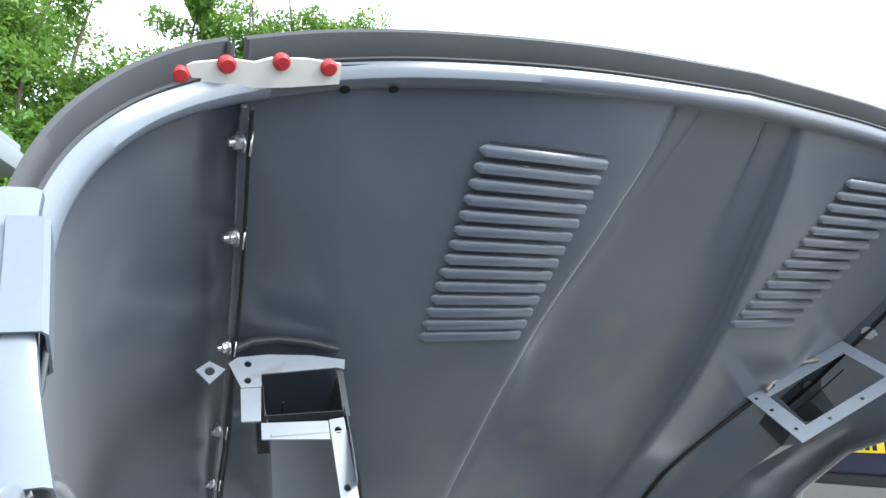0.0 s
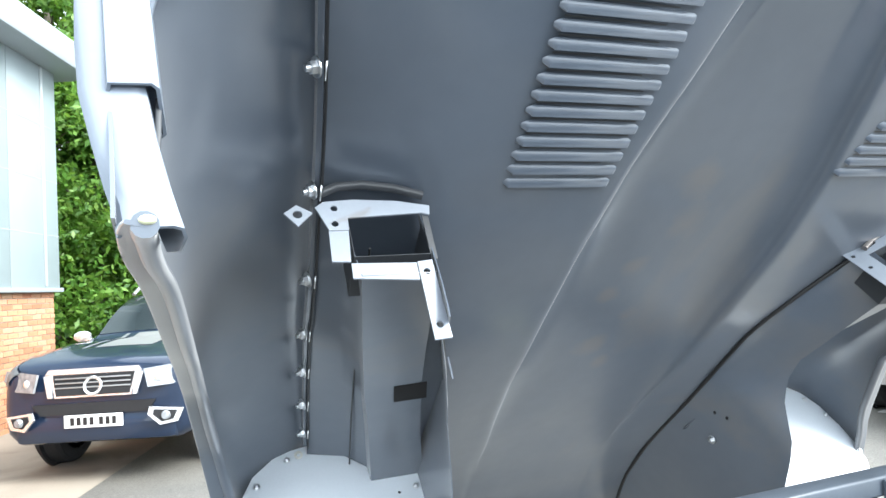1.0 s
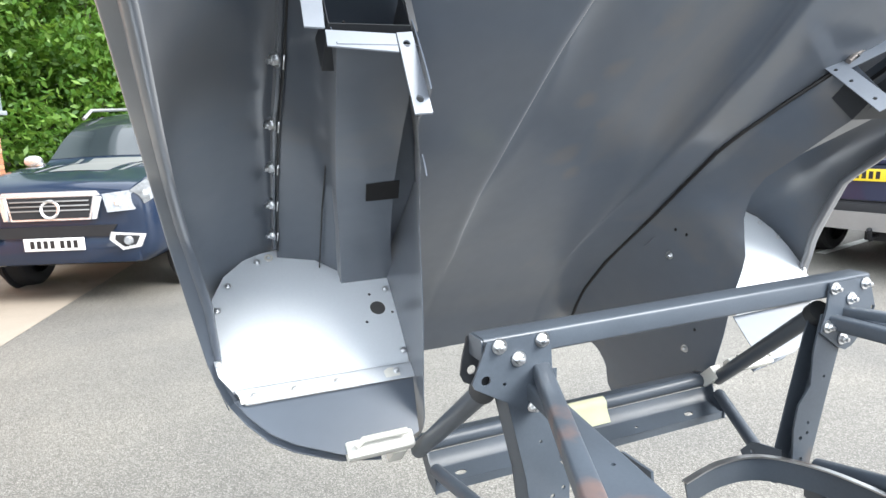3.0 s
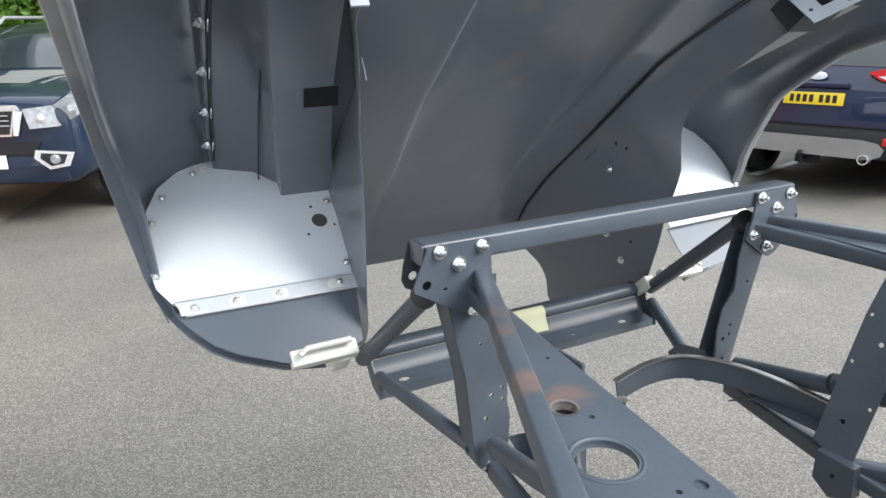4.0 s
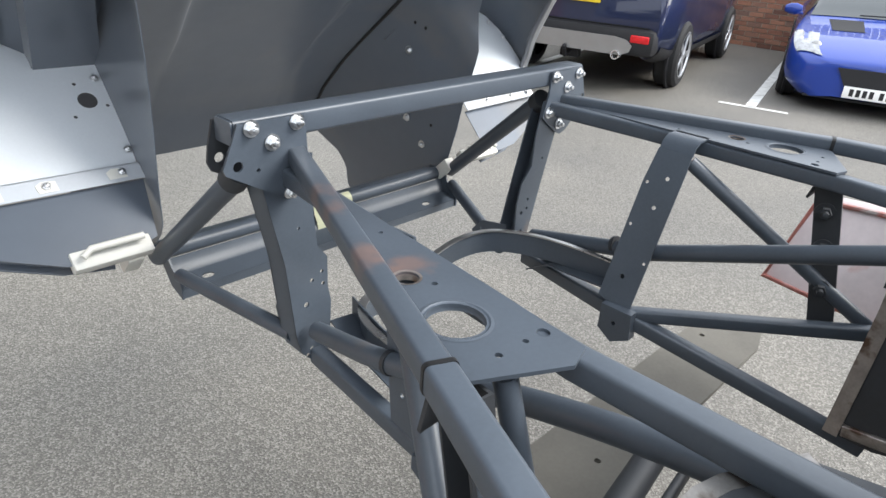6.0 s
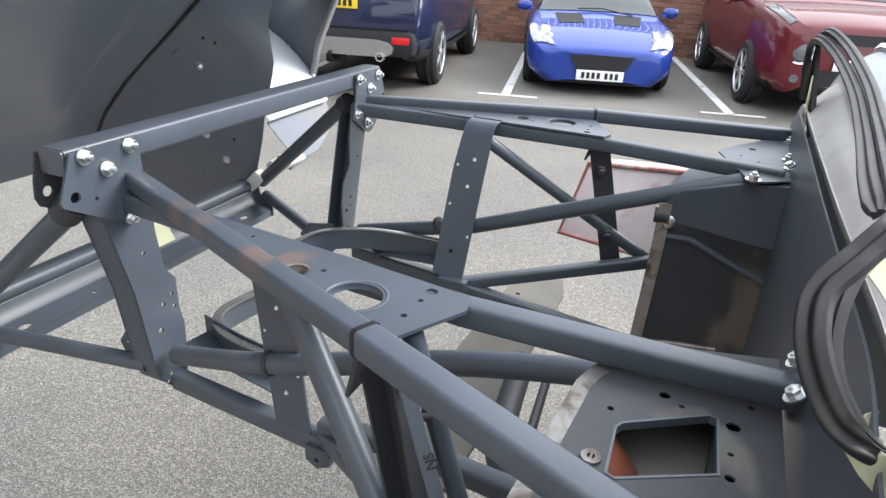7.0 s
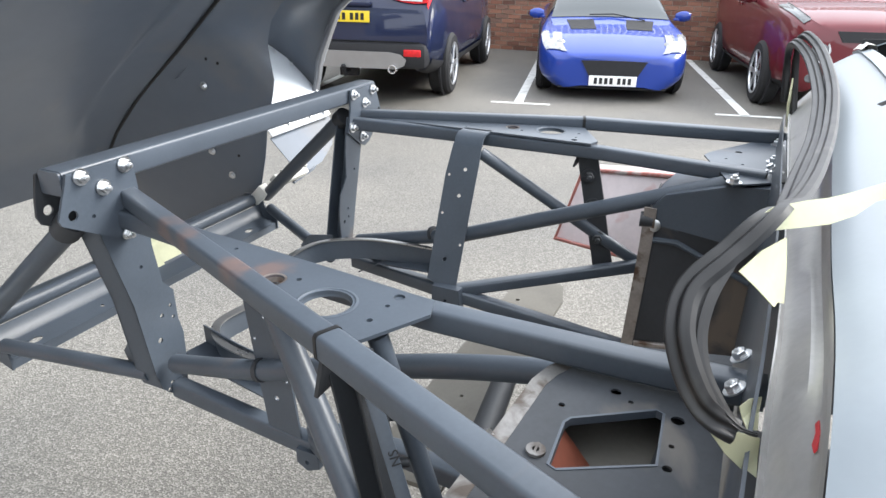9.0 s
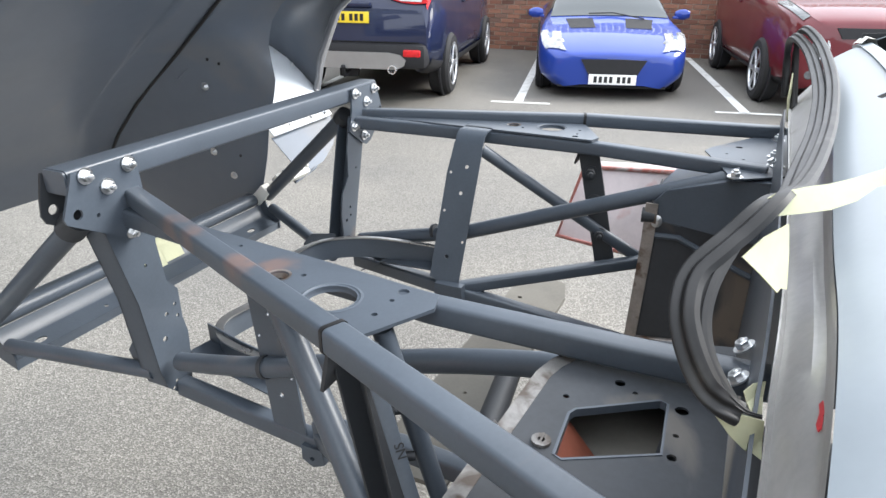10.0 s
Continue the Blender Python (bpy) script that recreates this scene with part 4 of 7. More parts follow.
def inner_structure(s):
    """Inner wing wall, air duct, diaphragm panel and brackets of one side."""
    P = lambda x, f, u: (s * x, f, u)
    # inner wall from the skin down to its curved lower edge
    low = [(-0.84, 0.10), (-0.80, 0.12), (-0.71, 0.187), (-0.55, 0.235), (-0.43, 0.258), (-0.40, 0.247), (-0.34, 0.185), (-0.25, 0.11), (-0.16, 0.045), (-0.09, -0.012), (-0.03, -0.012), (0.10, 0.038), (0.26, 0.092), (0.345, 0.12)]
    if s > 0:
        low = [(-0.75, 0.19), (-0.60, 0.225), (-0.50, 0.245), (-0.431, 0.261), (-0.37, 0.255), (-0.32, 0.225), (-0.272, 0.160), (-0.233, 0.134), (-0.171, 0.105), (-0.09, 0.05), (0.0, 0.0), (0.03, -0.01), (0.12, 0.038), (0.26, 0.092), (0.345, 0.12)]
    f0 = -0.84 if s < 0 else -0.725
    nose = [(0.0, 0.43), (0.15, 0.43), (0.17, 0.415), (0.19, 0.385), (0.215, 0.37), (0.25, 0.358), (0.30, 0.366), (0.36, 0.37)] if s > 0 else [(0.0, 0.345), (0.36, 0.345)]
    wx = [(-0.84, 0.503), (-0.70, 0.457), (-0.55, 0.405), (-0.42, 0.368), (-0.1, 0.358), (0.1, 0.355), (0.345, 0.36)]
    if s > 0:
        wx = [(-0.75, 0.445), (-0.712, 0.43), (-0.61, 0.376), (-0.53, 0.343), (-0.46, 0.325), (-0.2, 0.332), (0.0, 0.338), (0.26, 0.343), (0.37, 0.36)]
    rows = []
    for k in range(41):
        f = f0 + (0.345 - f0) * k / 40
        x = lerp_rows(wx, f)[0]
        top = lerp_rows(SEC, f)[4] - 0.004
        lo = lerp_rows(low, f)[0]
        us = [lo + (top - lo) * j / 13 for j in range(14)]
        lean = lambda j: 0.014 * (1 - j / 13) ** 2 if s < 0 else (0.44 - x) * (1 - j / 13) ** 0.7
        rows.append([P(x + lean(j), f if f < 0 else f * lerp_rows(nose, u)[0] / 0.345, u) for j, u in enumerate(us)])
    part("inner_wall", thicken(grid_mesh(rows), 0.0015), PRIMER, bonnet, "curved inner wing wall in grey primer", local=True)
    part("wall_sealer", sweep([P(lerp_rows(wx, f)[0] - 0.004, f, lerp_rows(SEC, f)[4] - 0.007) for f in [-0.74 + 1.08 * k / 30 for k in range(31)]], circle(0.0042, 8)), SEALER, bonnet, "black sealer bead", local=True)
    # duct floor, and side of the duct up to the seam
    fl = [(-0.835, 0.600, 0.505, 0.178), (-0.65, 0.565, 0.468, 0.235), (-0.47, 0.53, 0.43, 0.288), (-0.28, 0.492, 0.39, 0.315), (-0.095, 0.460, 0.345, 0.330)]
    rows, rows2 = [], []
    for k in range(25):
        f = f0 + 0.005 + (-0.1 - f0) * k / 24
        xo, xi, u = lerp_rows(fl, f)
        rows.append([P(xo + (xi - xo) * j / 4, f, u) for j in range(5)])
        sx, su = section(f)[1][0]
        rows2.append([P(xo, f, u), P(xo + 0.002, f, u + (su - u) * 0.3), P(xo + (sx - xo) * 0.35, f, u + (su - u) * 0.62), P(sx - 0.004, f, su - 0.022)])
    part("duct_floor", thicken(grid_mesh(rows), 0.0012), PRIMER, bonnet, local=True)
    part("duct_side", thicken(grid_mesh(rows2), 0.0012), PRIMER, bonnet, local=True)
    part("duct_seam", sweep([P(section(f)[1][0][0] - 0.066 - 0.03 * (f + 0.83), f, section(f)[1][0][1] - 0.062) for f in [-0.8 + 0.7 * k / 16 for k in range(17)]], circle(0.0016, 6)), SEALER, bonnet, local=True)
    # uncut floor: a black sheet paints the slot's shade
    sl = bmesh.new()
    sl.faces.new([sl.verts.new(P(x, f, 0.2855 + (f + 0.47) * 0.14)) for x, f in ((0.479, -0.471), (0.422, -0.477), (0.410, -0.42), (0.469, -0.417))])
    part("duct_slot", thicken(sl, 0.001), SHADEBLACK, bonnet, "flat black sheet in place of a rectangular slot", local=True)
    # mounting flange round the duct's mouth
    D = Matrix(((s, 0, 0, -0.085 if s > 0 else 0), (0, -0.25, 1, -0.652 if s > 0 else -0.790), (0, 1, 0, 0.0), (0, 0, 0, 1)))
    if s < 0:
        part("duct_flange", plate([(0.641, 0.277), (0.630, 0.285), (0.592, 0.288), (0.537, 0.285), (0.494, 0.277), (0.497, 0.263), (0.507, 0.266), (0.603, 0.2605), (0.6045, 0.2425), (0.628, 0.2425)], 0.002, D, [(0.618, 0.275, 0.0045), (0.620, 0.252, 0.0045)]), BRACKET, bonnet, "pale primer mounting flange", local=True)
        part("duct_flange", plate([(0.629, 0.2415), (0.605, 0.2415), (0.609, 0.198), (0.631, 0.199)], 0.0022, D), BRACKET, bonnet, local=True)
        part("duct_flange", plate([(0.609, 0.1955), (0.530, 0.1925), (0.531, 0.169), (0.610, 0.1755)], 0.002, D), BRACKET, bonnet, local=True)
        part("duct_flange", plate([(0.529, 0.193), (0.510, 0.195), (0.510, 0.092), (0.531, 0.091)], 0.0024, Matrix.Translation((0, -0.001, 0)) @ D, [(0.520, 0.179, 0.0045), (0.521, 0.109, 0.0045)]), BRACKET, bonnet, local=True)
        part("duct_flange", plate([(0.506, 0.266), (0.498, 0.264), (0.500, 0.20), (0.508, 0.20)], 0.0015, Matrix.Translation((0, 0.004, 0)) @ D), DARKPAINT, bonnet, local=True)
        part("lug", plate([(0.645, 0.269), (0.663, 0.281), (0.679, 0.269), (0.664, 0.250)], 0.002, D, [(0.663, 0.267, 0.006)]), BRACKET, bonnet, "pale primer lug with a hole", local=True)
    else:
        RA, RB, RC = Vector((0.43, -0.725, 0.295)), Vector((0.66, -0.857, 0.315)), Vector((0.38, -0.725, 0.158))
        RM = axes(RC, RB - RA, RA - RC)
        part("duct_flange", holed_plate([(0.0, 0.0), (0.262, 0.0), (0.262, 0.146), (0.008, 0.146)], [(0.036, 0.026), (0.235, 0.026), (0.235, 0.118), (0.040, 0.118)], 0.002, RM, [(0.018, 0.13, 0.004), (0.018, 0.09, 0.004), (0.016, 0.03, 0.004), (0.08, 0.013, 0.004), (0.16, 0.013, 0.004)]), BRACKET, bonnet, "pale primer mounting flange", local=True)
        D = RM @ Matrix.Translation((-0.46, -0.155, 0))
    part("duct_lip", sweep([D @ Vector((x, u, -0.008 * (1 if s < 0 else -1))) for x, u in ((0.640, 0.287), (0.612, 0.300), (0.58, 0.303), (0.54, 0.297), (0.503, 0.285))], squircle(0.010, 0.010, 0.003)), RUSTY if s > 0 else DARKPAINT, bonnet, "seam-welded duct lip", local=True)
    rows = [[P(x - (0.085 if s > 0 else 0), f, u) for f in (f0, f0 + 0.065)] for x, u in ((0.600, 0.262), (0.604, 0.205), (0.508, 0.205), (0.504, 0.265))]
    part("duct_box", thicken(grid_mesh(rows), 0.001), DARKPAINT, bonnet, local=True)
    # diaphragm panel ahead of the wheel
    Q = Matrix(((s, 0, 0, 0), (0, 0, 1, -0.096), (0, 1, 0, 0), (0, 0, 0, 1)))
    pan = [(0.735, 0.267), (0.723, 0.329), (0.696, 0.378), (0.652, 0.414), (0.615, 0.427), (0.579, 0.433), (0.506, 0.430), (0.455, 0.400), (0.462, 0.332), (0.345, 0.329), (0.366, 0.119), (0.709, 0.124), (0.731, 0.160), (0.738, 0.21)]
    XI = 0.366 if s < 0 else 0.455
    pan = [(max(x, 0.455 if s > 0 else 0), u) for x, u in pan]
    part("diaphragm", plate(pan, 0.0018, Q, [(0.397, 0.258, 0.0165), (0.407, 0.293, 0.0035), (0.368, 0.243, 0.0035), (0.428, 0.228, 0.0035)] if s < 0 else []), PALE, bonnet, "pale silver-grey bolted diaphragm panel", local=True)
    for x, u in ((0.600, 0.412), (0.555, 0.417)):
        part("eyelet", lathe([(0.004, 0), (0.009, 0), (0.009, 0.0025), (0.006, 0.0035), (0.004, 0.002)], 16, Matrix.Translation(P(x, -0.098, u)) @ Vector((0, -1, 0)).to_track_quat("Z", "Y").to_matrix().to_4x4()), WHITEPAINT, bonnet, "open white eyelet", local=True)
    for x in (0.41, 0.52, 0.60, 0.685)[s > 0:]:
        part("bare_patch", plate([(x - 0.016, 0.094), (x + 0.014, 0.094), (x + 0.016, 0.108), (x + 0.006, 0.114), (x - 0.015, 0.112)], 0.0008, Matrix.Translation((0, -0.0112, 0)) @ Q), WHITEPAINT, bonnet, "fresh white touch-up paint", local=True)
    for x, u in ((0.717, 0.30), (0.69, 0.355), (0.625, 0.405), (0.545, 0.418), (0.49, 0.405), (0.728, 0.185), (0.458, 0.375), (0.37, 0.30), (0.37, 0.15))[:9 if s < 0 else 6]:
        part("panel_bolt", bolt(P(x, -0.098, u), (0, -1, 0), 0.0042, 0.4), ZINC, bonnet, local=True)
    part("panel_angle", join(plate([(XI, 0.119), (0.709, 0.124), (0.690, 0.092), (XI, 0.087)], 0.002, Matrix.Translation((0, -0.010, 0)) @ Q), plate([(XI, 0.119), (0.709, 0.124), (0.709, 0.1215), (XI, 0.1165)], 0.012, Matrix.Translation((0, -0.010, 0)) @ Q)), STRIPPAINT, bonnet, local=True)
    for x in (0.40, 0.52, 0.60, 0.675)[s > 0:]:
        part("panel_bolt", bolt(P(x, -0.108, 0.105), (0, -1, 0), 0.0042, 0.4), ZINC, bonnet, local=True)
    part("lower_panel", plate([(XI, 0.090), (0.697, 0.095), (0.712, 0.11), (0.690, 0.074), (0.655, 0.032), (0.615, 0.004), (0.538, -0.032)] + ([(0.45, -0.044), (0.386, -0.02)] if s < 0 else [(XI, -0.042)]), 0.002, Matrix.Translation((0, 0.002, 0)) @ Q), PRIMER, bonnet, local=True)
    part("hinge", join(box((0.40, -0.035, -0.035), (0.43, 0.02, -0.002), 0.003, Matrix.Diagonal((s, 1, 1, 1))), box((0.40, -0.10, -0.045), (0.53, -0.075, -0.012), 0.004, Matrix.Diagonal((s, 1, 1, 1))), tube([P(0.415, -0.115, -0.02), P(0.50, -0.115, -0.02), P(0.515, -0.112, -0.03)], 0.006)), WHITEPAINT, bonnet, "white bonnet hinge link", local=True)


    # bolts and holes of the inner wall
    for x, f, u, k in ((0.402, -0.128, 0.271, 1), (0.375, 0.02, 0.16, 1), (0.366, 0.035, 0.08, 1), (0.39, -0.20, 0.30, 0), (0.39, -0.21, 0.275, 0), (0.37, -0.03, 0.10, 0)):
        x = lerp_rows(wx, f)[0] - 0.0015
        if s > 0:
            lo, top = lerp_rows(low, f)[0], lerp_rows(SEC, f)[4] - 0.004
            x += (0.44 - x) * max(0.0, 1 - (u - lo) / (top - lo)) ** 0.7 - 0.002
        if k:
            part("wall_bolt", bolt(P(x, f, u), (-s, 0, -0.1), 0.006, 0.5), ZINC, bonnet, "zinc bolt", local=True)
        else:
            # no hole is cut, a black disc carries its shade
            part("wall_hole", lathe([(0, 0), (0.004, 0), (0.004, 0.001), (0, 0.001)], 10, Matrix.Translation(P(x, f, u)) @ Vector((-s, 0, 0)).to_track_quat("Z", "Y").to_matrix().to_4x4()), SHADEBLACK, bonnet, "flat black disc in place of a drilled hole", local=True)
    if s < 0:
        part("wall_tab", plate([(-0.012, 0.012), (0.006, 0.014), (0.014, -0.004), (0.002, -0.022), (-0.008, -0.010)], 0.002, axes((-0.402, -0.54, 0.26), (0.3, 1, 0), (0.1, 0, 1))), FLANGE, bonnet, "folded pale tab", local=True)


for s in (-1, 1):
    inner_structure(s)
# the car stands a few degrees askew to the axes: the far half of the bonnet follows
for ob in bonnet.children:
    if ob.name.split(".")[0] in ("duct_flange", "duct_box", "duct_lip", "duct_floor", "duct_side", "duct_seam", "duct_slot", "hinge", "inner_wall", "wall_sealer", "wall_bolt", "wall_hole", "louvre", "louvre_slot"):
        continue
    for v in ob.data.vertices:
        if v.co.x > 0:
            v.co.x += min(1.0, max(0.0, (v.co.x - 0.36) / 0.22)) * max(-0.02, 0.09 - 0.22 * max(0.0, -0.1 - v.co.y))
blob = bmesh.new()
bmesh.ops.create_icosphere(blob, subdivisions=2, radius=0.0027, matrix=Matrix.Translation(blob_at + Vector((0.0008, -0.0012, 0.001))) @ Matrix.Diagonal((1.1, 0.7, 0.6, 1)))
part("sealant_blob", blob, TAPE, bonnet, "blob of pale dried sealant", local=True)



# ---- car body: bulkhead, gutter, scuttle, footwells ----
body = thing("bodyshell", "stripped car bodyshell in pale grey primer with open footwells", "car", Matrix.Translation((0, -1.2, 0.30)))
GUTTER_F = [(-0.80, -0.808, 1.10), (-0.74, -0.81, 1.17), (-0.69, -0.8124, 1.212), (-0.63, -0.8145, 1.228), (-0.556, -0.8193, 1.234), (-0.42, -0.8274, 1.221), (-0.165, -0.840, 1.200), (0.24, -0.8533, 1.185), (0.40, -0.8588, 1.18), (0.55, -0.8657, 1.165), (0.66, -0.87, 1.12)]
GUTTER_R = [(-0.80, -0.820, 1.20), (-0.77, -0.8225, 1.238), (-0.732, -0.8249, 1.258), (-0.687, -0.8284, 1.270), (-0.61, -0.836, 1.266), (-0.505, -0.8436, 1.259), (-0.34, -0.8571, 1.252), (-0.05, -0.8791, 1.253), (0.257, -0.8974, 1.266), (0.44, -0.9086, 1.26), (0.62, -0.915, 1.20)]
front_edge, rear_edge = smooth_path(GUTTER_F, 5), smooth_path(GUTTER_R, 5)


def gutter_row(a, b):
    d = b - a
    up = Vector((0, 0.35, 0.94))
    prof = [(-0.02, -0.016), (-0.005, -0.004), (0.0, 0.004), (0.035, 0.003), (0.07, -0.002), (0.30, -0.004), (0.60, -0.006), (0.70, -0.009), (0.80, -0.010), (0.90, -0.003), (0.97, 0.004), (1.03, 0.005)]
    return [a + d * t + up * h for t, h in prof]


part("gutter", grid_mesh([gutter_row(a, b) for a, b in zip(front_edge, rear_edge)]), CHANNEL, body, "dull scratched bare steel gutter")
SCREEN_Y = -0.945
rows = []
for p in rear_edge:
    e = p.y - SCREEN_Y
    rows.append([(p.x - (0.02 * d if p.x < -0.7 else 0), p.y - d + 0.0005, p.z + 0.006 + 0.112 * (1 - math.exp(-d / 0.15)) - 0.05 * d * d) for d in (0, 0.004, 0.012, 0.02 + 0.3 * (e - 0.02), 0.02 + 0.65 * (e - 0.02), e, e + 0.04, e + 0.10, e + 0.20, e + 0.36, 0.62)])
bm = grid_mesh(rows)
hole = [f for f in bm.faces if -1.31 < f.calc_center_median().y < SCREEN_Y - 0.002 and -0.46 < f.calc_center_median().x < 0.42]
rim = [Vector(r[5]) for r in rows if -0.47 < r[5][0] < 0.44]
bmesh.ops.delete(bm, geom=hole, context="FACES")
part("scuttle", thicken(bm, 0.0015), SCUTTLE, body, "pale blue-grey primer scuttle panel with the open screen aperture")
part("screen_flange", sweep(rim, [(-0.007, -0.002), (0.004, 0.009), (0.007, 0.009), (0.008, 0.004), (-0.002, -0.006)], (0, -0.4, 0.9)), SCUTTLE, body, "raised flange along the screen opening")
part("flange_tape", grid_mesh([[q + Vector((0, 0.007, 0.004)), q + Vector((0, -0.001, 0.0135 + 0.002 * math.sin(i * 2.3))), q + Vector((0, -0.012, 0.012)), q + Vector((0, -0.016, 0.004))] for i, q in enumerate(rim[-4:])]), WHITEPAINT, body, "crumpled white tape on the flange corner")
part("cockpit_liner", grid_mesh([[(x, SCREEN_Y + 0.004, 1.285), (x, SCREEN_Y - 0.03, 1.19), (x, -1.10, 1.15), (x, -1.40, 1.12), (x, -1.42, 1.30)] for x in (-0.47, -0.2, 0.1, 0.445)]), TRIMDARK, body, "dark inside of the cockpit")
part("cockpit_side", thicken(grid_mesh([[(0.44, -0.948, 1.313), (0.442, -1.0, 1.316), (0.445, -1.15, 1.318), (0.45, -1.40, 1.318)], [(0.44, -0.948, 1.15), (0.442, -1.0, 1.14), (0.445, -1.15, 1.12), (0.45, -1.40, 1.12)]]), 0.003), TRIMDARK, body)
# slot drawn as a black disc, its inner shade put into the colour
part("drain_slot", lathe([(0, 0), (0.02, 0), (0.02, 0.001), (0, 0.001)], 24, axes((-0.055, -0.915, 1.2825), (1, 0, 0), (0, -0.8, 0.6)) @ Matrix.Diagonal((0.55, 0.85, 1, 1))), SHADEBLACK, body, "flat black disc in place of an oval slot")
# side of the body beyond the scuttle, down to the sill
for s in (-1, 1):
    X = 0.80 if s < 0 else 0.68
    rows = [[(s * (X + 0.02 * math.sin(3 * t)), -0.83 - d, (1.20 - 0.85 * t if s < 0 else 1.08 - 0.73 * t) + 0.06 * min(1, d * 3)) for d in (0, 0.1, 0.3, 0.62)] for t in (0, 0.15, 0.3, 0.5, 0.75, 1)]
    part("side_panel", thicken(grid_mesh(rows), 0.002), SCUTTLE, body)
# the rest of the shell, behind the scuttle: unseen, added to block light from behind
tail = []
for y, w, zt, zb in ((-1.40, 0.80, 1.34, 0.35), (-1.75, 0.81, 1.30, 0.34), (-2.2, 0.81, 1.20, 0.33), (-2.7, 0.79, 1.12, 0.33), (-3.1, 0.72, 0.98, 0.36), (-3.45, 0.52, 0.78, 0.45)):
    half = [(w * 0.93, zb), (w, zb + 0.2), (w * 0.99, zb + (zt - zb) * 0.6), (w * 0.9, zb + (zt - zb) * 0.86), (w * 0.6, zb + (zt - zb) * 0.98), (0.0, zt)]
    tail.append([(-x, y, z) for x, z in half] + [(x, y, z) for x, z in half[-2::-1]])
part("tail_body", thicken(grid_mesh(tail), 0.002), SCUTTLE, body)
# smears on the gutter
GM = axes((-0.672, -0.8285, 1.2525), (0.95, -0.1, 0.05), (-0.2, -0.45, 0.8))
part("paint_smear", plate([(-0.010, -0.001), (-0.004, -0.0025), (0.003, -0.001), (0.010, -0.002), (0.011, 0.0), (0.003, 0.001), (0.001, 0.004), (-0.001, 0.0045), (-0.001, 0.001), (-0.009, 0.0006)], 0.0005, GM), REDCAP, body, "smear of red paint")
# bulkhead wall
rows = [[(p.x, p.y + 0.004, p.z - 0.012 - (p.z - 0.66) * j / 6) for j in range(7)] for p in front_edge]
part("bulkhead", thicken(grid_mesh(rows), 0.002), FRAMEPAINT, body, "dark blue-grey bulkhead wall")
part("bulkhead_floor", box((-0.70, -1.5, 0.33), (0.62, -0.80, 0.345), 0.003), DARKPAINT, body)
for x, y, z in ((-0.376, -0.817, 1.112), (-0.424, -0.814, 1.108), (0.277, -0.844, 1.112), (0.315, -0.846, 1.103)):
    part("bulkhead_bolt", bolt((x, y, z), (0, 0.62, 0.78), 0.0058, 0.0), ZINC, body, "bright zinc bolt on a dark washer")

# left footwell: flat top plate with a rectangular opening, welded front edge
top = [(-0.615, -0.640), (-0.432, -0.655), (-0.408, -0.662), (-0.335, -0.700), (-0.305, -0.815), (-0.62, -0.812)]
opening = [(-0.478, -0.688), (-0.470, -0.692), (-0.427, -0.757), (-0.430, -0.764), (-0.498, -0.767), (-0.536, -0.697), (-0.533, -0.690)]
part("footwell_top", holed_plate(top, opening, 0.002, Matrix.Translation((0, 0, 1.068)), [(-0.434, -0.776, 0.006), (-0.415, -0.72, 0.005), (-0.498, -0.775, 0.004), (-0.455, -0.68, 0.003), (-0.425, -0.735, 0.0025), (-0.47, -0.775, 0.0025), (-0.38, -0.70, 0.005), (-0.40, -0.79, 0.003)]), FOOTPAINT, body, "grey footwell top plate with a square opening")
part("opening_lip", sweep([(x, y, 1.066) for x, y in opening + opening[:1]], [(-0.0012, 0.0048), (0.0012, 0.0048), (0.0012, -0.003), (-0.0012, -0.003)]), FRAMEPAINT, body)
part("footwell_front", grid_mesh([[(x, y, 1.067), (x + 0.005, y + 0.008, 0.95), (x + 0.01, y + 0.01, 0.70)] for x, y in top[:4]]), FRAMEPAINT, body)
part("welded_edge", sweep([(x, y + 0.004, 1.0705) for x, y in ((-0.615, -0.640), (-0.52, -0.648), (-0.432, -0.655), (-0.408, -0.662), (-0.335, -0.70))], [(-0.006, 0.0015), (0.008, 0.0), (0.008, -0.004), (-0.006, -0.001)]), WELD, body, "bare spot-welded flange")
# the well under the opening, in red oxide and old brown paint
WB = [[(-0.60, -0.655, z), (-0.60, -0.80, z), (-0.33, -0.80, z), (-0.33, -0.71, z), (-0.43, -0.672, z), (-0.60, -0.655, z)] for z in (1.064, 1.04, 1.018)]
part("well_wall", grid_mesh(WB), ORANGE, body, "red oxide inner well wall")
part("well_floor", box((-0.60, -0.80, 1.015), (-0.33, -0.655, 1.021)), CLOTH, body, "dull brown well floor")
part("well_front", grid_mesh([[(-0.539, -0.688, 1.066), (-0.470, -0.680, 1.066)], [(-0.545, -0.722, 1.022), (-0.465, -0.712, 1.022)]]), ORANGE, body, "red oxide well front")
part("inner_pipe", tube([(-0.53, -0.772, 1.04), (-0.40, -0.782, 1.04)], 0.016), DARKPAINT, body)
part("slotted_washer", join(lathe([(0.003, 0), (0.008, 0), (0.008, 0.0025), (0.003, 0.0025)], 20, Matrix.Translation((-0.523, -0.677, 1.0705))), box((-0.531, -0.6780, 1.0725), (-0.515, -0.6760, 1.0735))), WELD, body, "worn slotted washer")

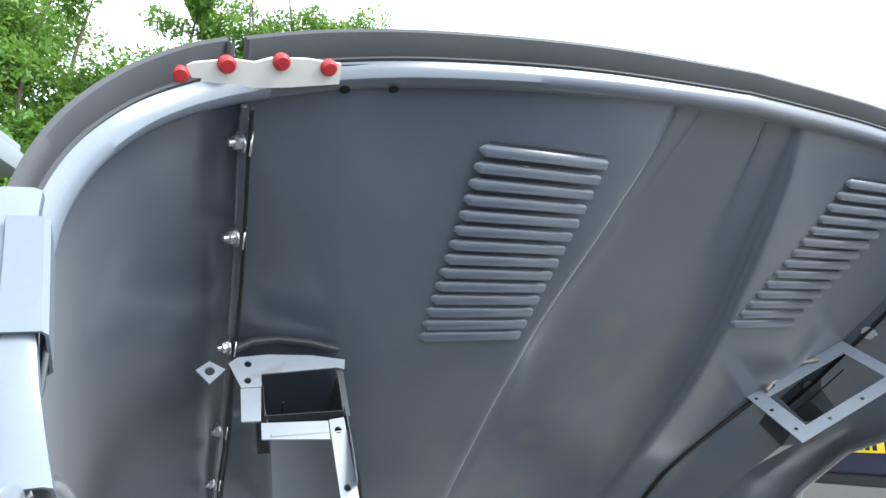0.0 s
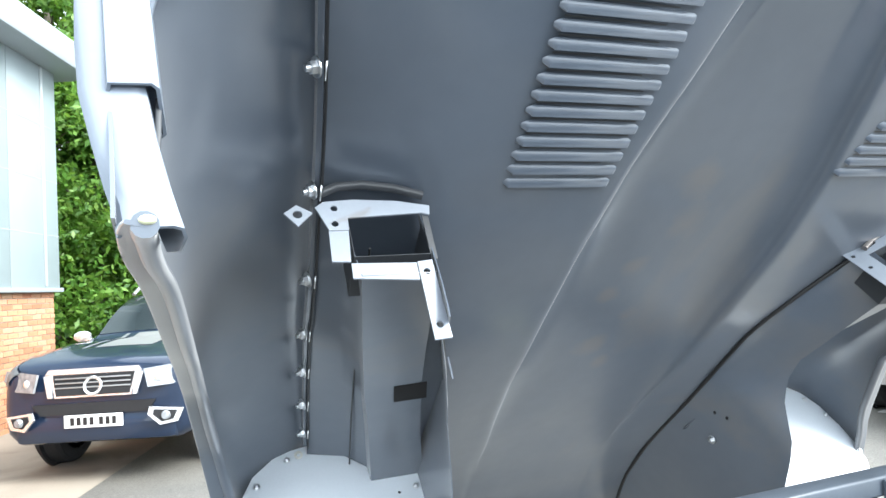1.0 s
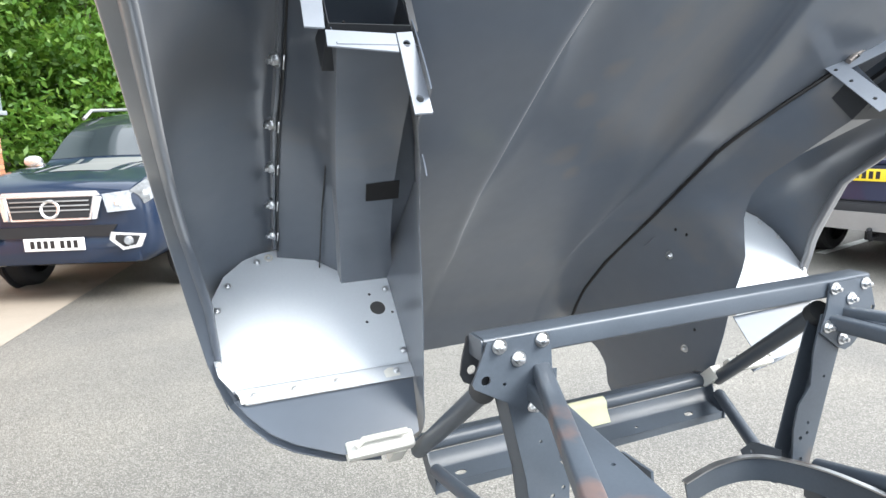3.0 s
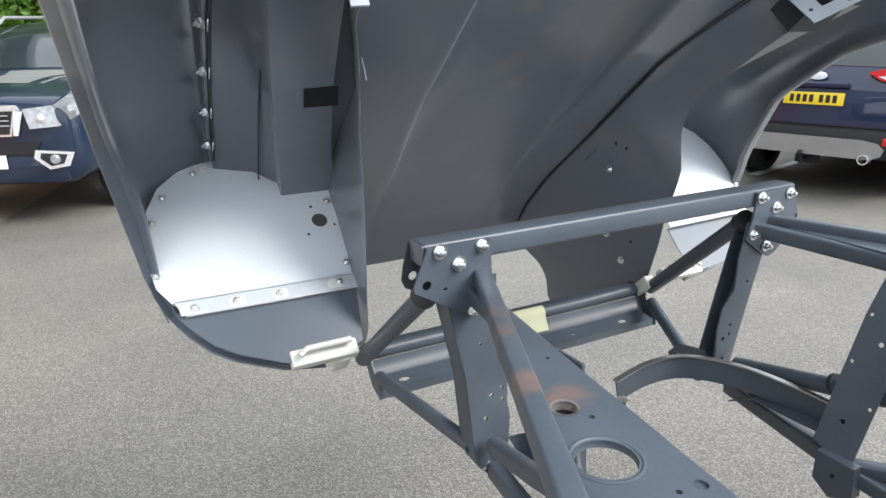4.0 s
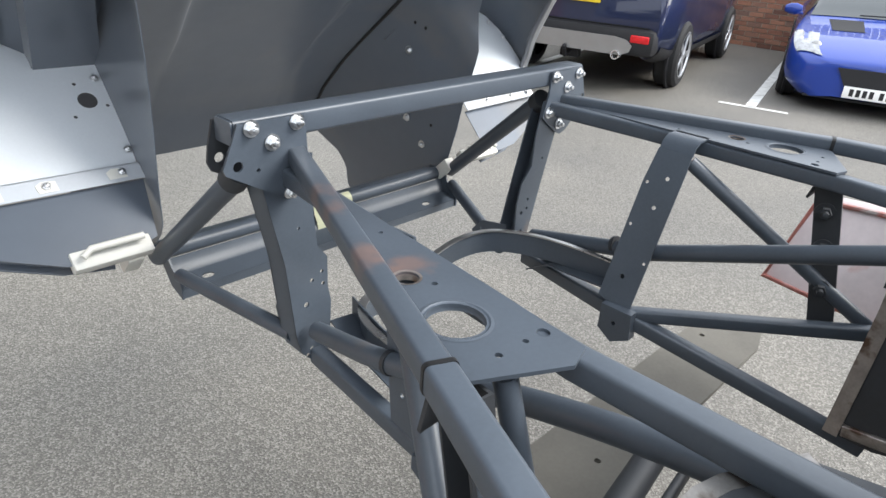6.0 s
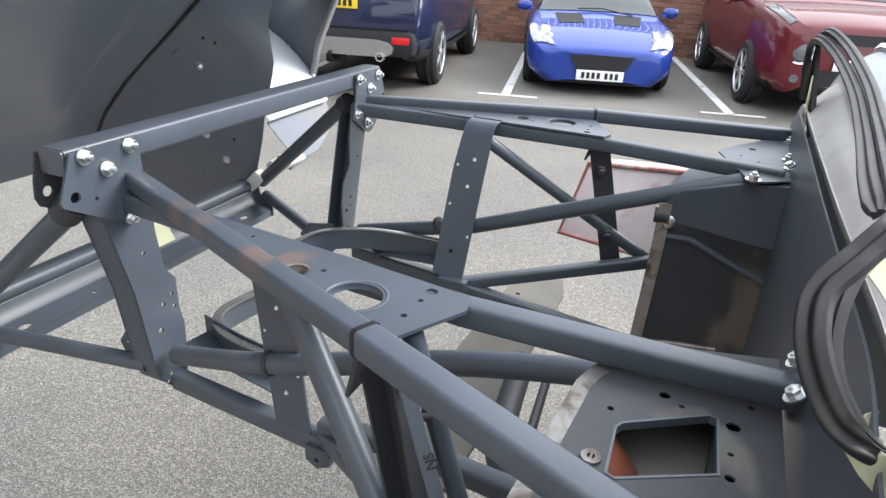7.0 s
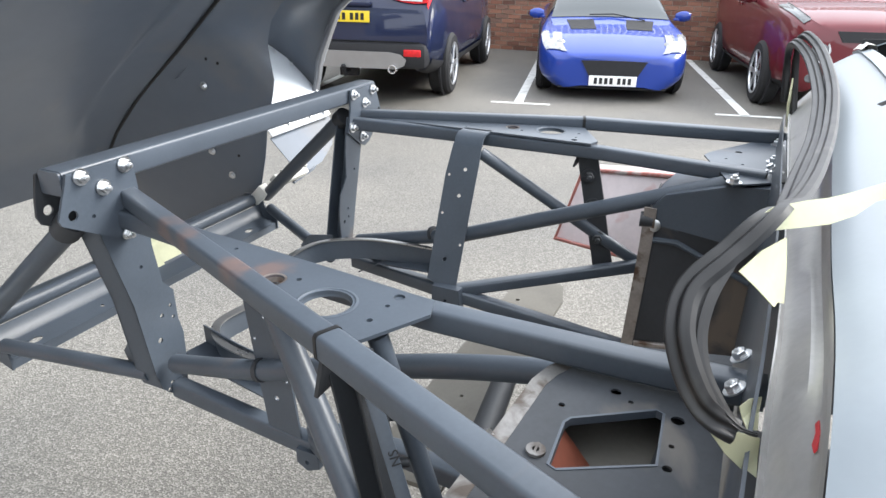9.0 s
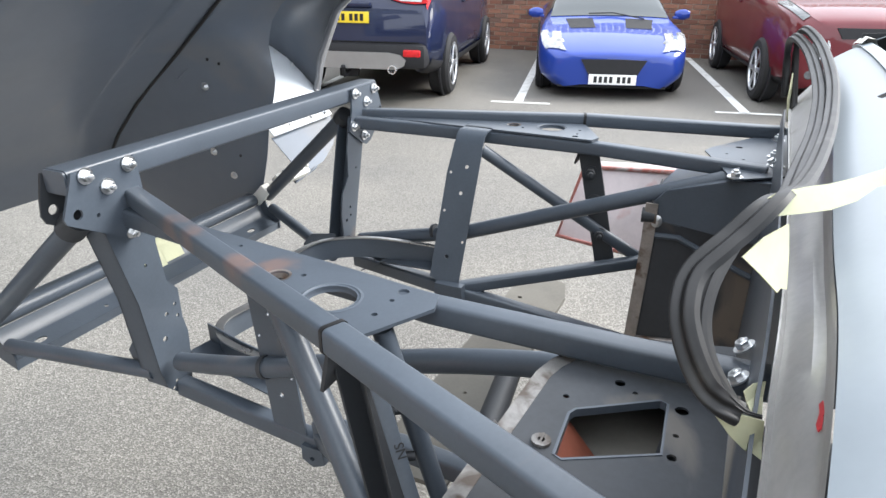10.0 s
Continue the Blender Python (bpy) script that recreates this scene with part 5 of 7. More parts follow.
# right footwell: dark welded box with a sloping top
side = [[(0.25, -0.664, 0.990), (0.25, -0.714, 0.985), (0.25, -0.79, 0.975), (0.245, -0.868, 0.97)], [(0.252, -0.662, 0.955), (0.258, -0.714, 0.962), (0.258, -0.79, 0.928), (0.252, -0.868, 0.90)], [(0.248, -0.660, 0.90), (0.252, -0.714, 0.90), (0.252, -0.79, 0.87), (0.248, -0.868, 0.85)], [(0.244, -0.655, 0.72), (0.242, -0.714, 0.72), (0.242, -0.79, 0.74), (0.242, -0.868, 0.75)]]
part("footwell_side", thicken(grid_mesh(side), 0.002), BOXPAINT, body, "scorched black footwell side")
part("footwell_roof", thicken(grid_mesh([[(0.246, -0.664, 1.024), (0.246, -0.684, 1.048), (0.245, -0.787, 1.080), (0.24, -0.868, 1.086)], [(0.40, -0.662, 1.02), (0.41, -0.684, 1.045), (0.43, -0.787, 1.078), (0.45, -0.868, 1.085)]]), 0.002), FRAMEPAINT, body, "dark sloping footwell roof")
part("footwell_gable", thicken(grid_mesh([[(0.247, -0.664, 1.024), (0.247, -0.684, 1.047), (0.246, -0.787, 1.078), (0.243, -0.868, 1.083)], [(0.25, -0.664, 0.988), (0.25, -0.69, 0.985), (0.25, -0.787, 0.974), (0.245, -0.868, 0.965)]]), 0.0015), FRAMEPAINT, body)
part("footwell_nose", thicken(grid_mesh([[(0.246, -0.662, 1.024), (0.41, -0.660, 1.02)], [(0.242, -0.653, 0.72), (0.42, -0.65, 0.72)]]), 0.002), DARKPAINT, body)
part("worn_edge", sweep([(0.243, -0.666, 1.022), (0.247, -0.666, 0.95), (0.244, -0.664, 0.88), (0.240, -0.658, 0.72)], [(-0.007, 0.004), (0.015, 0.003), (0.015, 0.0), (-0.007, 0.0)], (-1, 0, 0)), RUSTY, body, "bare rusty welded edge")
part("worn_edge", sweep([(0.240, -0.668, 0.735), (0.238, -0.80, 0.752)], squircle(0.012, 0.02, 0.003)), RUSTY, body, "bare rusty welded edge")
part("pressed_crease", sweep([(0.249, -0.668, 0.958), (0.2545, -0.714, 0.958), (0.2545, -0.79, 0.926), (0.249, -0.866, 0.898)], circle(0.006, 8)), FRAMEPAINT, body)
part("spigot", tube([(0.252, -0.668, 0.995), (0.250, -0.645, 0.995)], 0.014), DARKPAINT, body)
part("weld_repair", lathe([(0, 0.002), (0.008, 0.0018), (0.012, 0.0), (0, -0.002)], 12, Matrix.Translation((0.244, -0.672, 0.988)) @ Vector((-1, 0, 0.2)).to_track_quat("Z", "Y").to_matrix().to_4x4()), BARE, body, "bare weld repair")
part("corner_gusset", plate([(0.40, -0.73), (0.43, -0.74), (0.60, -0.845), (0.60, -0.878), (0.28, -0.872), (0.22, -0.788)], 0.003, Matrix.Translation((0, 0, 1.0875)), [(0.45, -0.79, 0.007), (0.39, -0.77, 0.003), (0.36, -0.80, 0.003), (0.33, -0.79, 0.003)]), FRAMEPAINT, body, "flat corner gusset plate")
for x, y in ((0.401, -0.852), (0.335, -0.856), (0.235, -0.79), (0.545, -0.86)):
    part("gusset_bolt", bolt((x, y, 1.0905), (0, 0, 1), 0.0075, 0.5), ZINC, body, "zinc bolt")
# faded red inner panel beyond the frame, with grey filler dust
part("red_panel", thicken(grid_mesh([[(0.56, -0.412, 0.792), (0.65, -0.449, 0.955), (0.67, -0.455, 0.965)], [(0.56, -0.53, 0.780), (0.65, -0.56, 0.962), (0.67, -0.56, 0.972)], [(0.56, -0.645, 0.770), (0.65, -0.675, 0.968), (0.67, -0.68, 0.978)], [(0.56, -0.86, 0.76), (0.65, -0.87, 0.974), (0.67, -0.87, 0.984)]]), 0.002), PINKRED, body, "faded red panel dusted with grey filler")
part("red_rim", sweep([(0.556, -0.86, 0.765), (0.556, -0.645, 0.774), (0.556, -0.414, 0.797), (0.647, -0.449, 0.955), (0.648, -0.675, 0.968)], circle(0.006, 8)), FADEDRED, body, "faded red rim")
# cross plate between the frames and the dark arms under the left frame
part("cross_plate", plate([(-0.16, -0.275), (0.66, -0.295), (0.705, -0.35), (0.68, -0.42), (0.60, -0.44), (-0.16, -0.43)], 0.01, Matrix.Translation((0, 0, 0.595)), [(0.55, -0.33, 0.006), (0.1, -0.36, 0.004), (0.06, -0.33, 0.004), (0.02, -0.38, 0.006)]), CLOTH, body, "dull grey-brown steel cross plate")
part("lower_arm", tube([(-0.03, -0.50, 0.80), (-0.235, -0.525, 0.80), (-0.36, -0.60, 0.78)], 0.02), DARKPAINT, body)
part("lower_arm", bar((-0.02, -0.545, 0.79), (-0.24, -0.565, 0.79), 0.012, 0.03), DARKPAINT, body)
part("bracket", plate([(-0.02, -0.04), (0.02, -0.045), (0.03, 0.0), (0.015, 0.05), (-0.02, 0.045)], 0.006, axes((-0.52, -0.665, 1.03), (0.6, 0.2, -0.5), (0.1, 0.6, 0.6)), [(0, 0.02, 0.006), (0.005, -0.02, 0.006)]), BARE, body, "bare welded bracket")
# axle stands carry the shell
for s in (-1, 1):
    st = thing("axle_stand", "black steel axle stand under the car sill", "axle stand", Matrix.Translation((s * 0.45, -1.25, 0)), group="axle stands")
    part("base", box((s * 0.45 - 0.12, -1.37, 0), (s * 0.45 + 0.12, -1.13, 0.02), 0.005), DARKPAINT, st)
    part("post", tube([(s * 0.45, -1.25, 0.02), (s * 0.45, -1.25, 0.331)], 0.03), DARKPAINT, st)


# ---- rubber seal and masking tape ----
def strand(pts, w, h, thin=0.35):
    """A ribbed rubber strand whose far end tapers to a thin lip."""
    path = smooth_path(pts, 9)
    prof = []
    for k in range(25):
        u = k / 24 - 0.5
        prof.append((u * w, h * (0.34 - 0.10 * math.cos(u * 4 * math.pi) + 0.14 * math.sin(u * 3.1)) * (1 - (2 * abs(u)) ** 6) ** 0.5))
    prof += [(w * 0.5, -h * 0.35), (0.0, -h * 0.5), (-w * 0.5, -h * 0.35)]
    bm = sweep(path, prof, (-0.4, 0.75, 0.55))
    tip, n = path[-1], len(path)
    for v in bm.verts:
        d = (v.co - tip).length
        if d < 0.03:
            near = min(path[n - 14:], key=lambda q: (q - v.co).length)
            v.co = near + (v.co - near) * (thin + (1 - thin) * d / 0.03)
    return bm


seal = thing("rubber_seal", "long black ribbed rubber seal taped loosely along the bulkhead", "rubber seal", Matrix.Translation((-0.4, -0.84, 1.28)))
loop = [(0.357, -0.869, 1.150), (0.402, -0.859, 1.215), (0.412, -0.850, 1.285), (0.365, -0.852, 1.322), (0.262, -0.872, 1.311), (0.057, -0.878, 1.289), (-0.147, -0.865, 1.277), (-0.349, -0.841, 1.282), (-0.499, -0.818, 1.296), (-0.576, -0.802, 1.312), (-0.602, -0.784, 1.297), (-0.618, -0.770, 1.283), (-0.634, -0.768, 1.270), (-0.644, -0.7735, 1.2555), (-0.651, -0.783, 1.2415), (-0.6535, -0.792, 1.2345), (-0.654, -0.801, 1.231)]
part("strand", strand(loop, 0.0145, 0.010, 0.8), RUBBER, seal)
part("strand", strand([(x, y + 0.012, z - 0.013) for x, y, z in loop[1:8]] + [(-0.47, -0.815, 1.278)], 0.0160, 0.011), RUBBER, seal)
# narrow inner bead of the lower loop
part("seal_bead", strand([(-0.604, -0.785, 1.2935), (-0.621, -0.779, 1.280), (-0.634, -0.778, 1.266), (-0.644, -0.783, 1.252), (-0.650, -0.793, 1.240), (-0.654, -0.803, 1.234), (-0.655, -0.810, 1.2335)], 0.0050, 0.008, 0.3), RUBBER, seal)


def tape(rows, label):
    bm = grid_mesh([[Vector(a), (Vector(a) + Vector(b)) / 2 + Vector((0, 0.001, 0.0015)), Vector(b)] for a, b in rows])
    return solid("masking_tape", thicken(bm, 0.0006), TAPE, label, "tape", group="pieces of masking tape")


tape([((-0.5877, -0.7889, 1.3076), (-0.589, -0.7901, 1.3042)), ((-0.5775, -0.8007, 1.3158), (-0.5814, -0.8016, 1.3044)), ((-0.5697, -0.8149, 1.319), (-0.574, -0.8173, 1.3065)), ((-0.5627, -0.8255, 1.320), (-0.5669, -0.828, 1.3074)), ((-0.5555, -0.836, 1.3223), (-0.5593, -0.8394, 1.3115)), ((-0.5484, -0.8463, 1.3254), (-0.5508, -0.8479, 1.3177)), ((-0.5416, -0.8585, 1.3296), (-0.5442, -0.8601, 1.3213)), ((-0.5361, -0.8778, 1.3375), (-0.5383, -0.8794, 1.3299))], "pale yellow masking tape strip holding a rubber seal")
tape([((-0.5981, -0.7906, 1.2865), (-0.5598, -0.8114, 1.2943)), ((-0.5882, -0.8003, 1.2751), (-0.5566, -0.8152, 1.2753)), ((-0.5742, -0.8121, 1.2594), (-0.5598, -0.8178, 1.2559))], "torn pale yellow masking tape corner under a seal")
tape([((-0.654, -0.7894, 1.2291), (-0.6379, -0.8133, 1.2198)), ((-0.6516, -0.7991, 1.2161), (-0.6394, -0.8143, 1.2093)), ((-0.6472, -0.8078, 1.2064), (-0.6411, -0.8157, 1.199))], "crumpled pale yellow masking tape at the seal end")
tape([((-0.6095, -0.8041, 1.2157), (-0.598, -0.8144, 1.2176)), ((-0.6128, -0.8064, 1.2113), (-0.6027, -0.8143, 1.2104)), ((-0.6211, -0.810, 1.2089), (-0.6159, -0.8142, 1.2086))], "small pale yellow masking tape scrap against the bulkhead")
tape([((0.40, -0.852, 1.245), (0.42, -0.862, 1.24)), ((0.385, -0.852, 1.20), (0.41, -0.868, 1.195)), ((0.37, -0.858, 1.165), (0.39, -0.874, 1.16))], "pale masking tape hanging beside a rubber seal")

# ---- parked cars ----
def gloss(name, col, flake=0.0):
    return surface(name, col, 0.42, 0.15 if flake else 0.0, var=0.05, scale=3, fine=300, bump=0.0, coat=0.8, spec=0.2)


NAVY = gloss("navy_car_paint", (0.010, 0.020, 0.045), 1)
INDIGO = gloss("dark_blue_car_paint", (0.008, 0.014, 0.045), 1)
BLUE = gloss("bright_blue_car_paint", (0.012, 0.042, 0.27), 1)
MAROON = gloss("dark_red_car_paint", (0.11, 0.008, 0.014), 1)
TRIM = surface("black_plastic_trim", (0.020, 0.020, 0.022), 0.6, var=0.15, scale=20, fine=200, bump=0.1, dist=0.001, spec=0.25)
SILVER = surface("silver_plastic", (0.30, 0.30, 0.30), 0.38, 0.5, var=0.06, scale=10, bump=0.0)
TYRE = surface("tyre_rubber", (0.022, 0.022, 0.023), 0.75, var=0.2, scale=20, fine=150, bump=0.3, dist=0.002, spec=0.25)
ALLOY = surface("alloy_rim", (0.62, 0.63, 0.65), 0.3, 0.85, var=0.08, scale=20, bump=0.0)
CHROME = surface("chrome", (0.82, 0.82, 0.84), 0.22, 0.75, var=0.02, scale=10, bump=0.0)
CARGLASS = surface("car_glass", (0.02, 0.027, 0.03), 0.04, 0.0, var=0.1, scale=3, bump=0.0, spec=0.5, coat=0.25)
HEADLENS = surface("bright_lamp_reflector", (0.24, 0.25, 0.265), 0.14, 0.25, var=0.45, scale=22, fine=60, bump=0.25, dist=0.006, spec=0.5, coat=0.5)
LAMPGLASS = surface("clear_lamp", (0.12, 0.125, 0.13), 0.06, 0.0, var=0.4, scale=25, bump=0.0, spec=0.25)
CLEARLAMP = surface("frosted_lamp", (0.6, 0.6, 0.62), 0.15, 0.0, var=0.15, scale=30, bump=0.0)
REDLAMP = surface("red_lamp", (0.55, 0.015, 0.02), 0.12, 0.0, var=0.25, scale=30, bump=0.0)
PLATEW = surface("white_number_plate", (0.82, 0.82, 0.8), 0.3, var=0.03, bump=0.0)
PLATEY = surface("yellow_number_plate", (0.75, 0.55, 0.03), 0.3, var=0.03, bump=0.0)
INK = surface("plate_ink", (0.01, 0.01, 0.012), 0.4, var=0.05, bump=0.0)


def cr(p0, p1, p2, p3, t):
    return 0.5 * (2 * p1 + (p2 - p0) * t + (2 * p0 - 5 * p1 + 4 * p2 - p3) * t * t + (3 * p1 - p0 - 3 * p2 + p3) * t ** 3)


class Loft:
    """A car body from stations (x, half width, bottom, belt, top, lean-in): x runs from front to back."""

    def __init__(self, st):
        self.rows = []
        for x, w, zb, zs, zt, tb in st:
            self.rows.append([Vector(p) for p in ((x, w * 0.82, zb), (x, w * 0.97, zb + 0.10), (x, w, (zb + zs) * 0.5 + 0.04), (x, w * 0.965, zs), (x, w * 0.965 - tb * 0.8, zs + (zt - zs) * 0.8), (x, w * 0.965 - tb * 1.35, zs + (zt - zs) * 0.96), (x, 0.0, zt + 0.015))])

    def at(self, u, v):
        """u: station number, v: 0 at the sill to 6 on the centre line."""
        def row(i):
            r = self.rows[max(0, min(len(self.rows) - 1, i))]
            k = min(int(v), 5)
            t = v - k
            g = lambda j: r[max(0, min(6, j))]
            return cr(g(k - 1), g(k), g(k + 1), g(k + 2) if k < 5 else Vector((g(6).x, -g(5).y, g(5).z)), t)
        i = min(int(u), len(self.rows) - 2)
        return cr(row(i - 1), row(i), row(i + 1), row(i + 2), u - i)

    def body(self):
        n = len(self.rows) - 1
        vs = [0, 0.5, 1, 1.5, 2, 2.5, 2.85, 3, 3.15, 3.5, 4, 4.5, 5, 5.3, 5.65, 6]
        rows = []
        for k in range(n * 5 + 1):
            h = [self.at(k / 5, v) for v in vs]
            rows.append([Vector((p.x, -p.y, p.z)) for p in h] + h[-2::-1])
        bm = grid_mesh(rows)
        for r in (rows[0], rows[-1]):
            bm.faces.new([bm.verts.new(p) for p in r])
        bmesh.ops.remove_doubles(bm, verts=bm.verts[:], dist=0.0005)
        return bm

    def patch(self, u0, u1, v0, v1, off=0.004, side=1, n=6, skew=(0, 0)):
        """A panel lying on the body between two stations and two heights; skew shifts its upper corners along u."""
        rows = []
        for i in range(n + 1):
            v = v0 + (v1 - v0) * i / n
            r = []
            for j in range(n + 1):
                a, b = u0 + skew[0] * i / n, u1 + skew[1] * i / n
                u = a + (b - a) * j / n
                p = self.at(u, v)
                e = 0.02
                nu = (self.at(min(u + e, len(self.rows) - 1), v) - self.at(max(u - e, 0), v)).cross(self.at(u, min(v + e, 6)) - self.at(u, max(0, v - e)))
                if nu.length > 0:
                    nu.normalize()
                if nu.y < -0.05 or (abs(nu.y) <= 0.05 and nu.z < 0):
                    nu = -nu
                p = p + nu * off
                r.append((p.x, side * p.y, p.z))
            rows.append(r)
        return grid_mesh(rows)


def wheel(parent, x, y, r, w, spokes=5):
    """Tyre with a spoked rim; its outer face looks along the sign of y."""
    s = 1 if y > 0 else -1
    m = Matrix.Translation((x, y, r)) @ Matrix.Rotation(radians(-90 * s), 4, "X")
    ty = part("wheel", lathe([(r * 0.66, -w / 2), (r * 0.9, -w / 2), (r * 0.985, -w * 0.38), (r, -w * 0.2), (r, w * 0.2), (r * 0.985, w * 0.38), (r * 0.9, w / 2), (r * 0.70, w / 2), (r * 0.66, w * 0.42)], 40, m), TYRE, parent, "black tyre on a spoked alloy wheel", local=True)
    rim = lathe([(r * 0.69, w * 0.50), (r * 0.66, w * 0.47), (r * 0.62, w * 0.1), (r * 0.1, w * 0.05), (0, w * 0.05)], 32)
    rim.transform(m)
    part("rim_well", rim, TRIM, ty, local=True)
    sp = lathe([(r * 0.69, w * 0.49), (r * 0.70, w * 0.52), (r * 0.65, w * 0.51), (r * 0.64, w * 0.44)], 32)
    for k in range(spokes):
        b = box((r * 0.05, -r * 0.075, w * 0.40), (r * 0.66, r * 0.075, w * 0.49), 0.006)
        b.transform(Matrix.Rotation(2 * math.pi * k / spokes, 4, "Z"))
        sp = join(sp, b)
    sp = join(sp, lathe([(r * 0.14, w * 0.4), (r * 0.13, w * 0.52), (0, w * 0.52)], 16))
    sp.transform(m)
    part("rim", sp, ALLOY, ty, local=True)
    part("arch_liner", lathe([(r * 0.9, -0.02), (r * 1.13, -0.012), (r * 1.13, 0.012), (r * 0.9, 0.02)], 40, Matrix.Translation((x, y + s * (w * 0.12), r + 0.01)) @ Matrix.Rotation(radians(-90 * s), 4, "X")), TRIM, parent, local=True)
    # flat black disc behind the wheel, the arch hollow's shade painted in
    part("arch_shade", lathe([(0, 0), (r * 1.12, 0)], 32, Matrix.Translation((x, y + s * (w * 0.1), r + 0.012)) @ Matrix.Rotation(radians(-90 * s), 4, "X")), SHADEBLACK, parent, local=True)


def number_plate(parent, m, mat, chars=7):
    """A plate 0.52 wide lying in the x-y plane of m, its writing as plain bars."""
    pl = part("number_plate", box((-0.26, -0.0555, 0), (0.26, 0.0555, 0.008), 0.003, m), mat, parent, local=True)
    x = -0.205
    for k in range(chars):
        part("character_bar", box((x, -0.034, 0.008), (x + 0.036, 0.034, 0.0095), 0, m), INK, pl, local=True)
        x += 0.057 if k != 3 else 0.085


def facing(x, y, z, yaw=0.0, tilt=0.0):
    """A plane in a car's axes whose normal looks along +x turned by yaw, its x running to the car's left seen from outside."""
    return Matrix.Translation((x, y, z)) @ Matrix.Rotation(radians(yaw), 4, "Z") @ Matrix.Rotation(radians(-tilt), 4, "Y") @ Matrix(((0, 0, 1, 0), (1, 0, 0, 0), (0, 1, 0, 0), (0, 0, 0, 1)))


def place(front_axle, heading):
    """Pose of a car: local +x is its heading, origin under the front axle."""
    h = math.degrees(math.atan2(heading[1], heading[0]))
    return pose(front_axle[0], front_axle[1], 0, 0, 0, h)


def mirror_arm(parent, x, y, z, mat):
    s = 1 if y > 0 else -1
    part("door_mirror", join(lathe([(0, -0.10), (0.04, -0.09), (0.064, -0.03), (0.060, 0.03), (0.036, 0.085), (0, 0.095)], 18, Matrix.Translation((x, y + s * 0.11, z)) @ Matrix.Rotation(radians(90), 4, "X") @ Matrix.Diagonal((0.7, 1, 1, 1))), box((x - 0.02, min(y, y + s * 0.08), z - 0.05), (x + 0.03, max(y, y + s * 0.08), z - 0.02), 0.006)), mat, parent, local=True)


# sports roadster, bright blue, facing the camera
sp_car = thing("sports_car", "bright blue low two-seat sports car parked facing outward", "car", place((7.34, 0.78), (-0.962, -0.274)))
L = Loft([(0.74, 0.42, 0.16, 0.40, 0.455, 0.10), (0.70, 0.66, 0.13, 0.44, 0.495, 0.12), (0.50, 0.80, 0.13, 0.54, 0.575, 0.16), (0.20, 0.845, 0.15, 0.64, 0.66, 0.18), (-0.15, 0.85, 0.16, 0.69, 0.715, 0.16), (-0.45, 0.845, 0.17, 0.70, 0.80, 0.12),
          (-0.75, 0.84, 0.17, 0.70, 0.95, 0.16), (-1.10, 0.84, 0.17, 0.71, 1.085, 0.20), (-1.6, 0.85, 0.17, 0.73, 1.10, 0.22), (-2.0, 0.855, 0.18, 0.78, 1.0, 0.22), (-2.6, 0.85, 0.22, 0.80, 0.88, 0.2), (-3.0, 0.76, 0.3, 0.78, 0.83, 0.2)])
part("body", L.body(), BLUE, sp_car, local=True)
part("windscreen", join(L.patch(5.0, 6.8, 4.45, 6, 0.008), L.patch(5.0, 6.8, 4.45, 6, 0.008, -1)), CARGLASS, sp_car, "dark reflecting windscreen", local=True)
for s in (1, -1):
    part("side_window", L.patch(5.6, 8.2, 3.25, 4.2, 0.006, s, 6, (0.6, 0)), CARGLASS, sp_car, local=True)
    hl = part("headlight", L.patch(1.75, 3.25, 3.0, 4.95, 0.012, s, 8, (-0.5, -0.15)), HEADLENS, sp_car, "clear swept headlight", local=True)
    for x, y in ((0.45, 0.60), (0.36, 0.69)):
        part("lamp", lathe([(0, 0.02), (0.035, 0.015), (0.05, 0.0), (0.05, -0.01)], 16, Matrix.Translation((x, s * y, 0.585)) @ Matrix.Rotation(radians(60), 4, "Y")), SILVER, hl, local=True)
    part("bonnet_vent", L.patch(3.6, 4.75, 5.25, 5.72, 0.005, s), TRIM, sp_car, "dark mesh bonnet vent", local=True)
    part("fog_lamp", lathe([(0, 0.012), (0.035, 0.01), (0.04, 0)], 16, Matrix.Translation((0.712, s * 0.58, 0.30)) @ Matrix.Rotation(radians(90), 4, "Y") @ Matrix.Rotation(radians(-12 * s), 4, "X")), TRIM, sp_car, local=True)
    mirror_arm(sp_car, -0.62, s * 0.80, 0.83, BLUE)
    wheel(sp_car, 0.0, s * 0.76, 0.29, 0.19, 5)
    wheel(sp_car, -2.33, s * 0.77, 0.30, 0.22, 5)
part("grille", plate([(-0.36, 0.09), (-0.1, 0.095), (0.1, 0.095), (0.36, 0.09), (0.335, 0.05), (0.25, -0.10), (-0.25, -0.10), (-0.335, 0.05)], 0.03, facing(0.735, 0, 0.345, 0, 3)), TRIM, sp_car, "wide black grille mesh", local=True)
part("bumper_lip", box((0.50, -0.60, 0.12), (0.70, 0.60, 0.145), 0.01), TRIM, sp_car, local=True)
number_plate(sp_car, facing(0.775, 0, 0.225), PLATEW)
part("wiper", tube([(-0.36, 0.42, 0.79), (-0.46, 0.05, 0.85), (-0.44, -0.25, 0.84)], 0.008, 6), TRIM, sp_car, local=True)

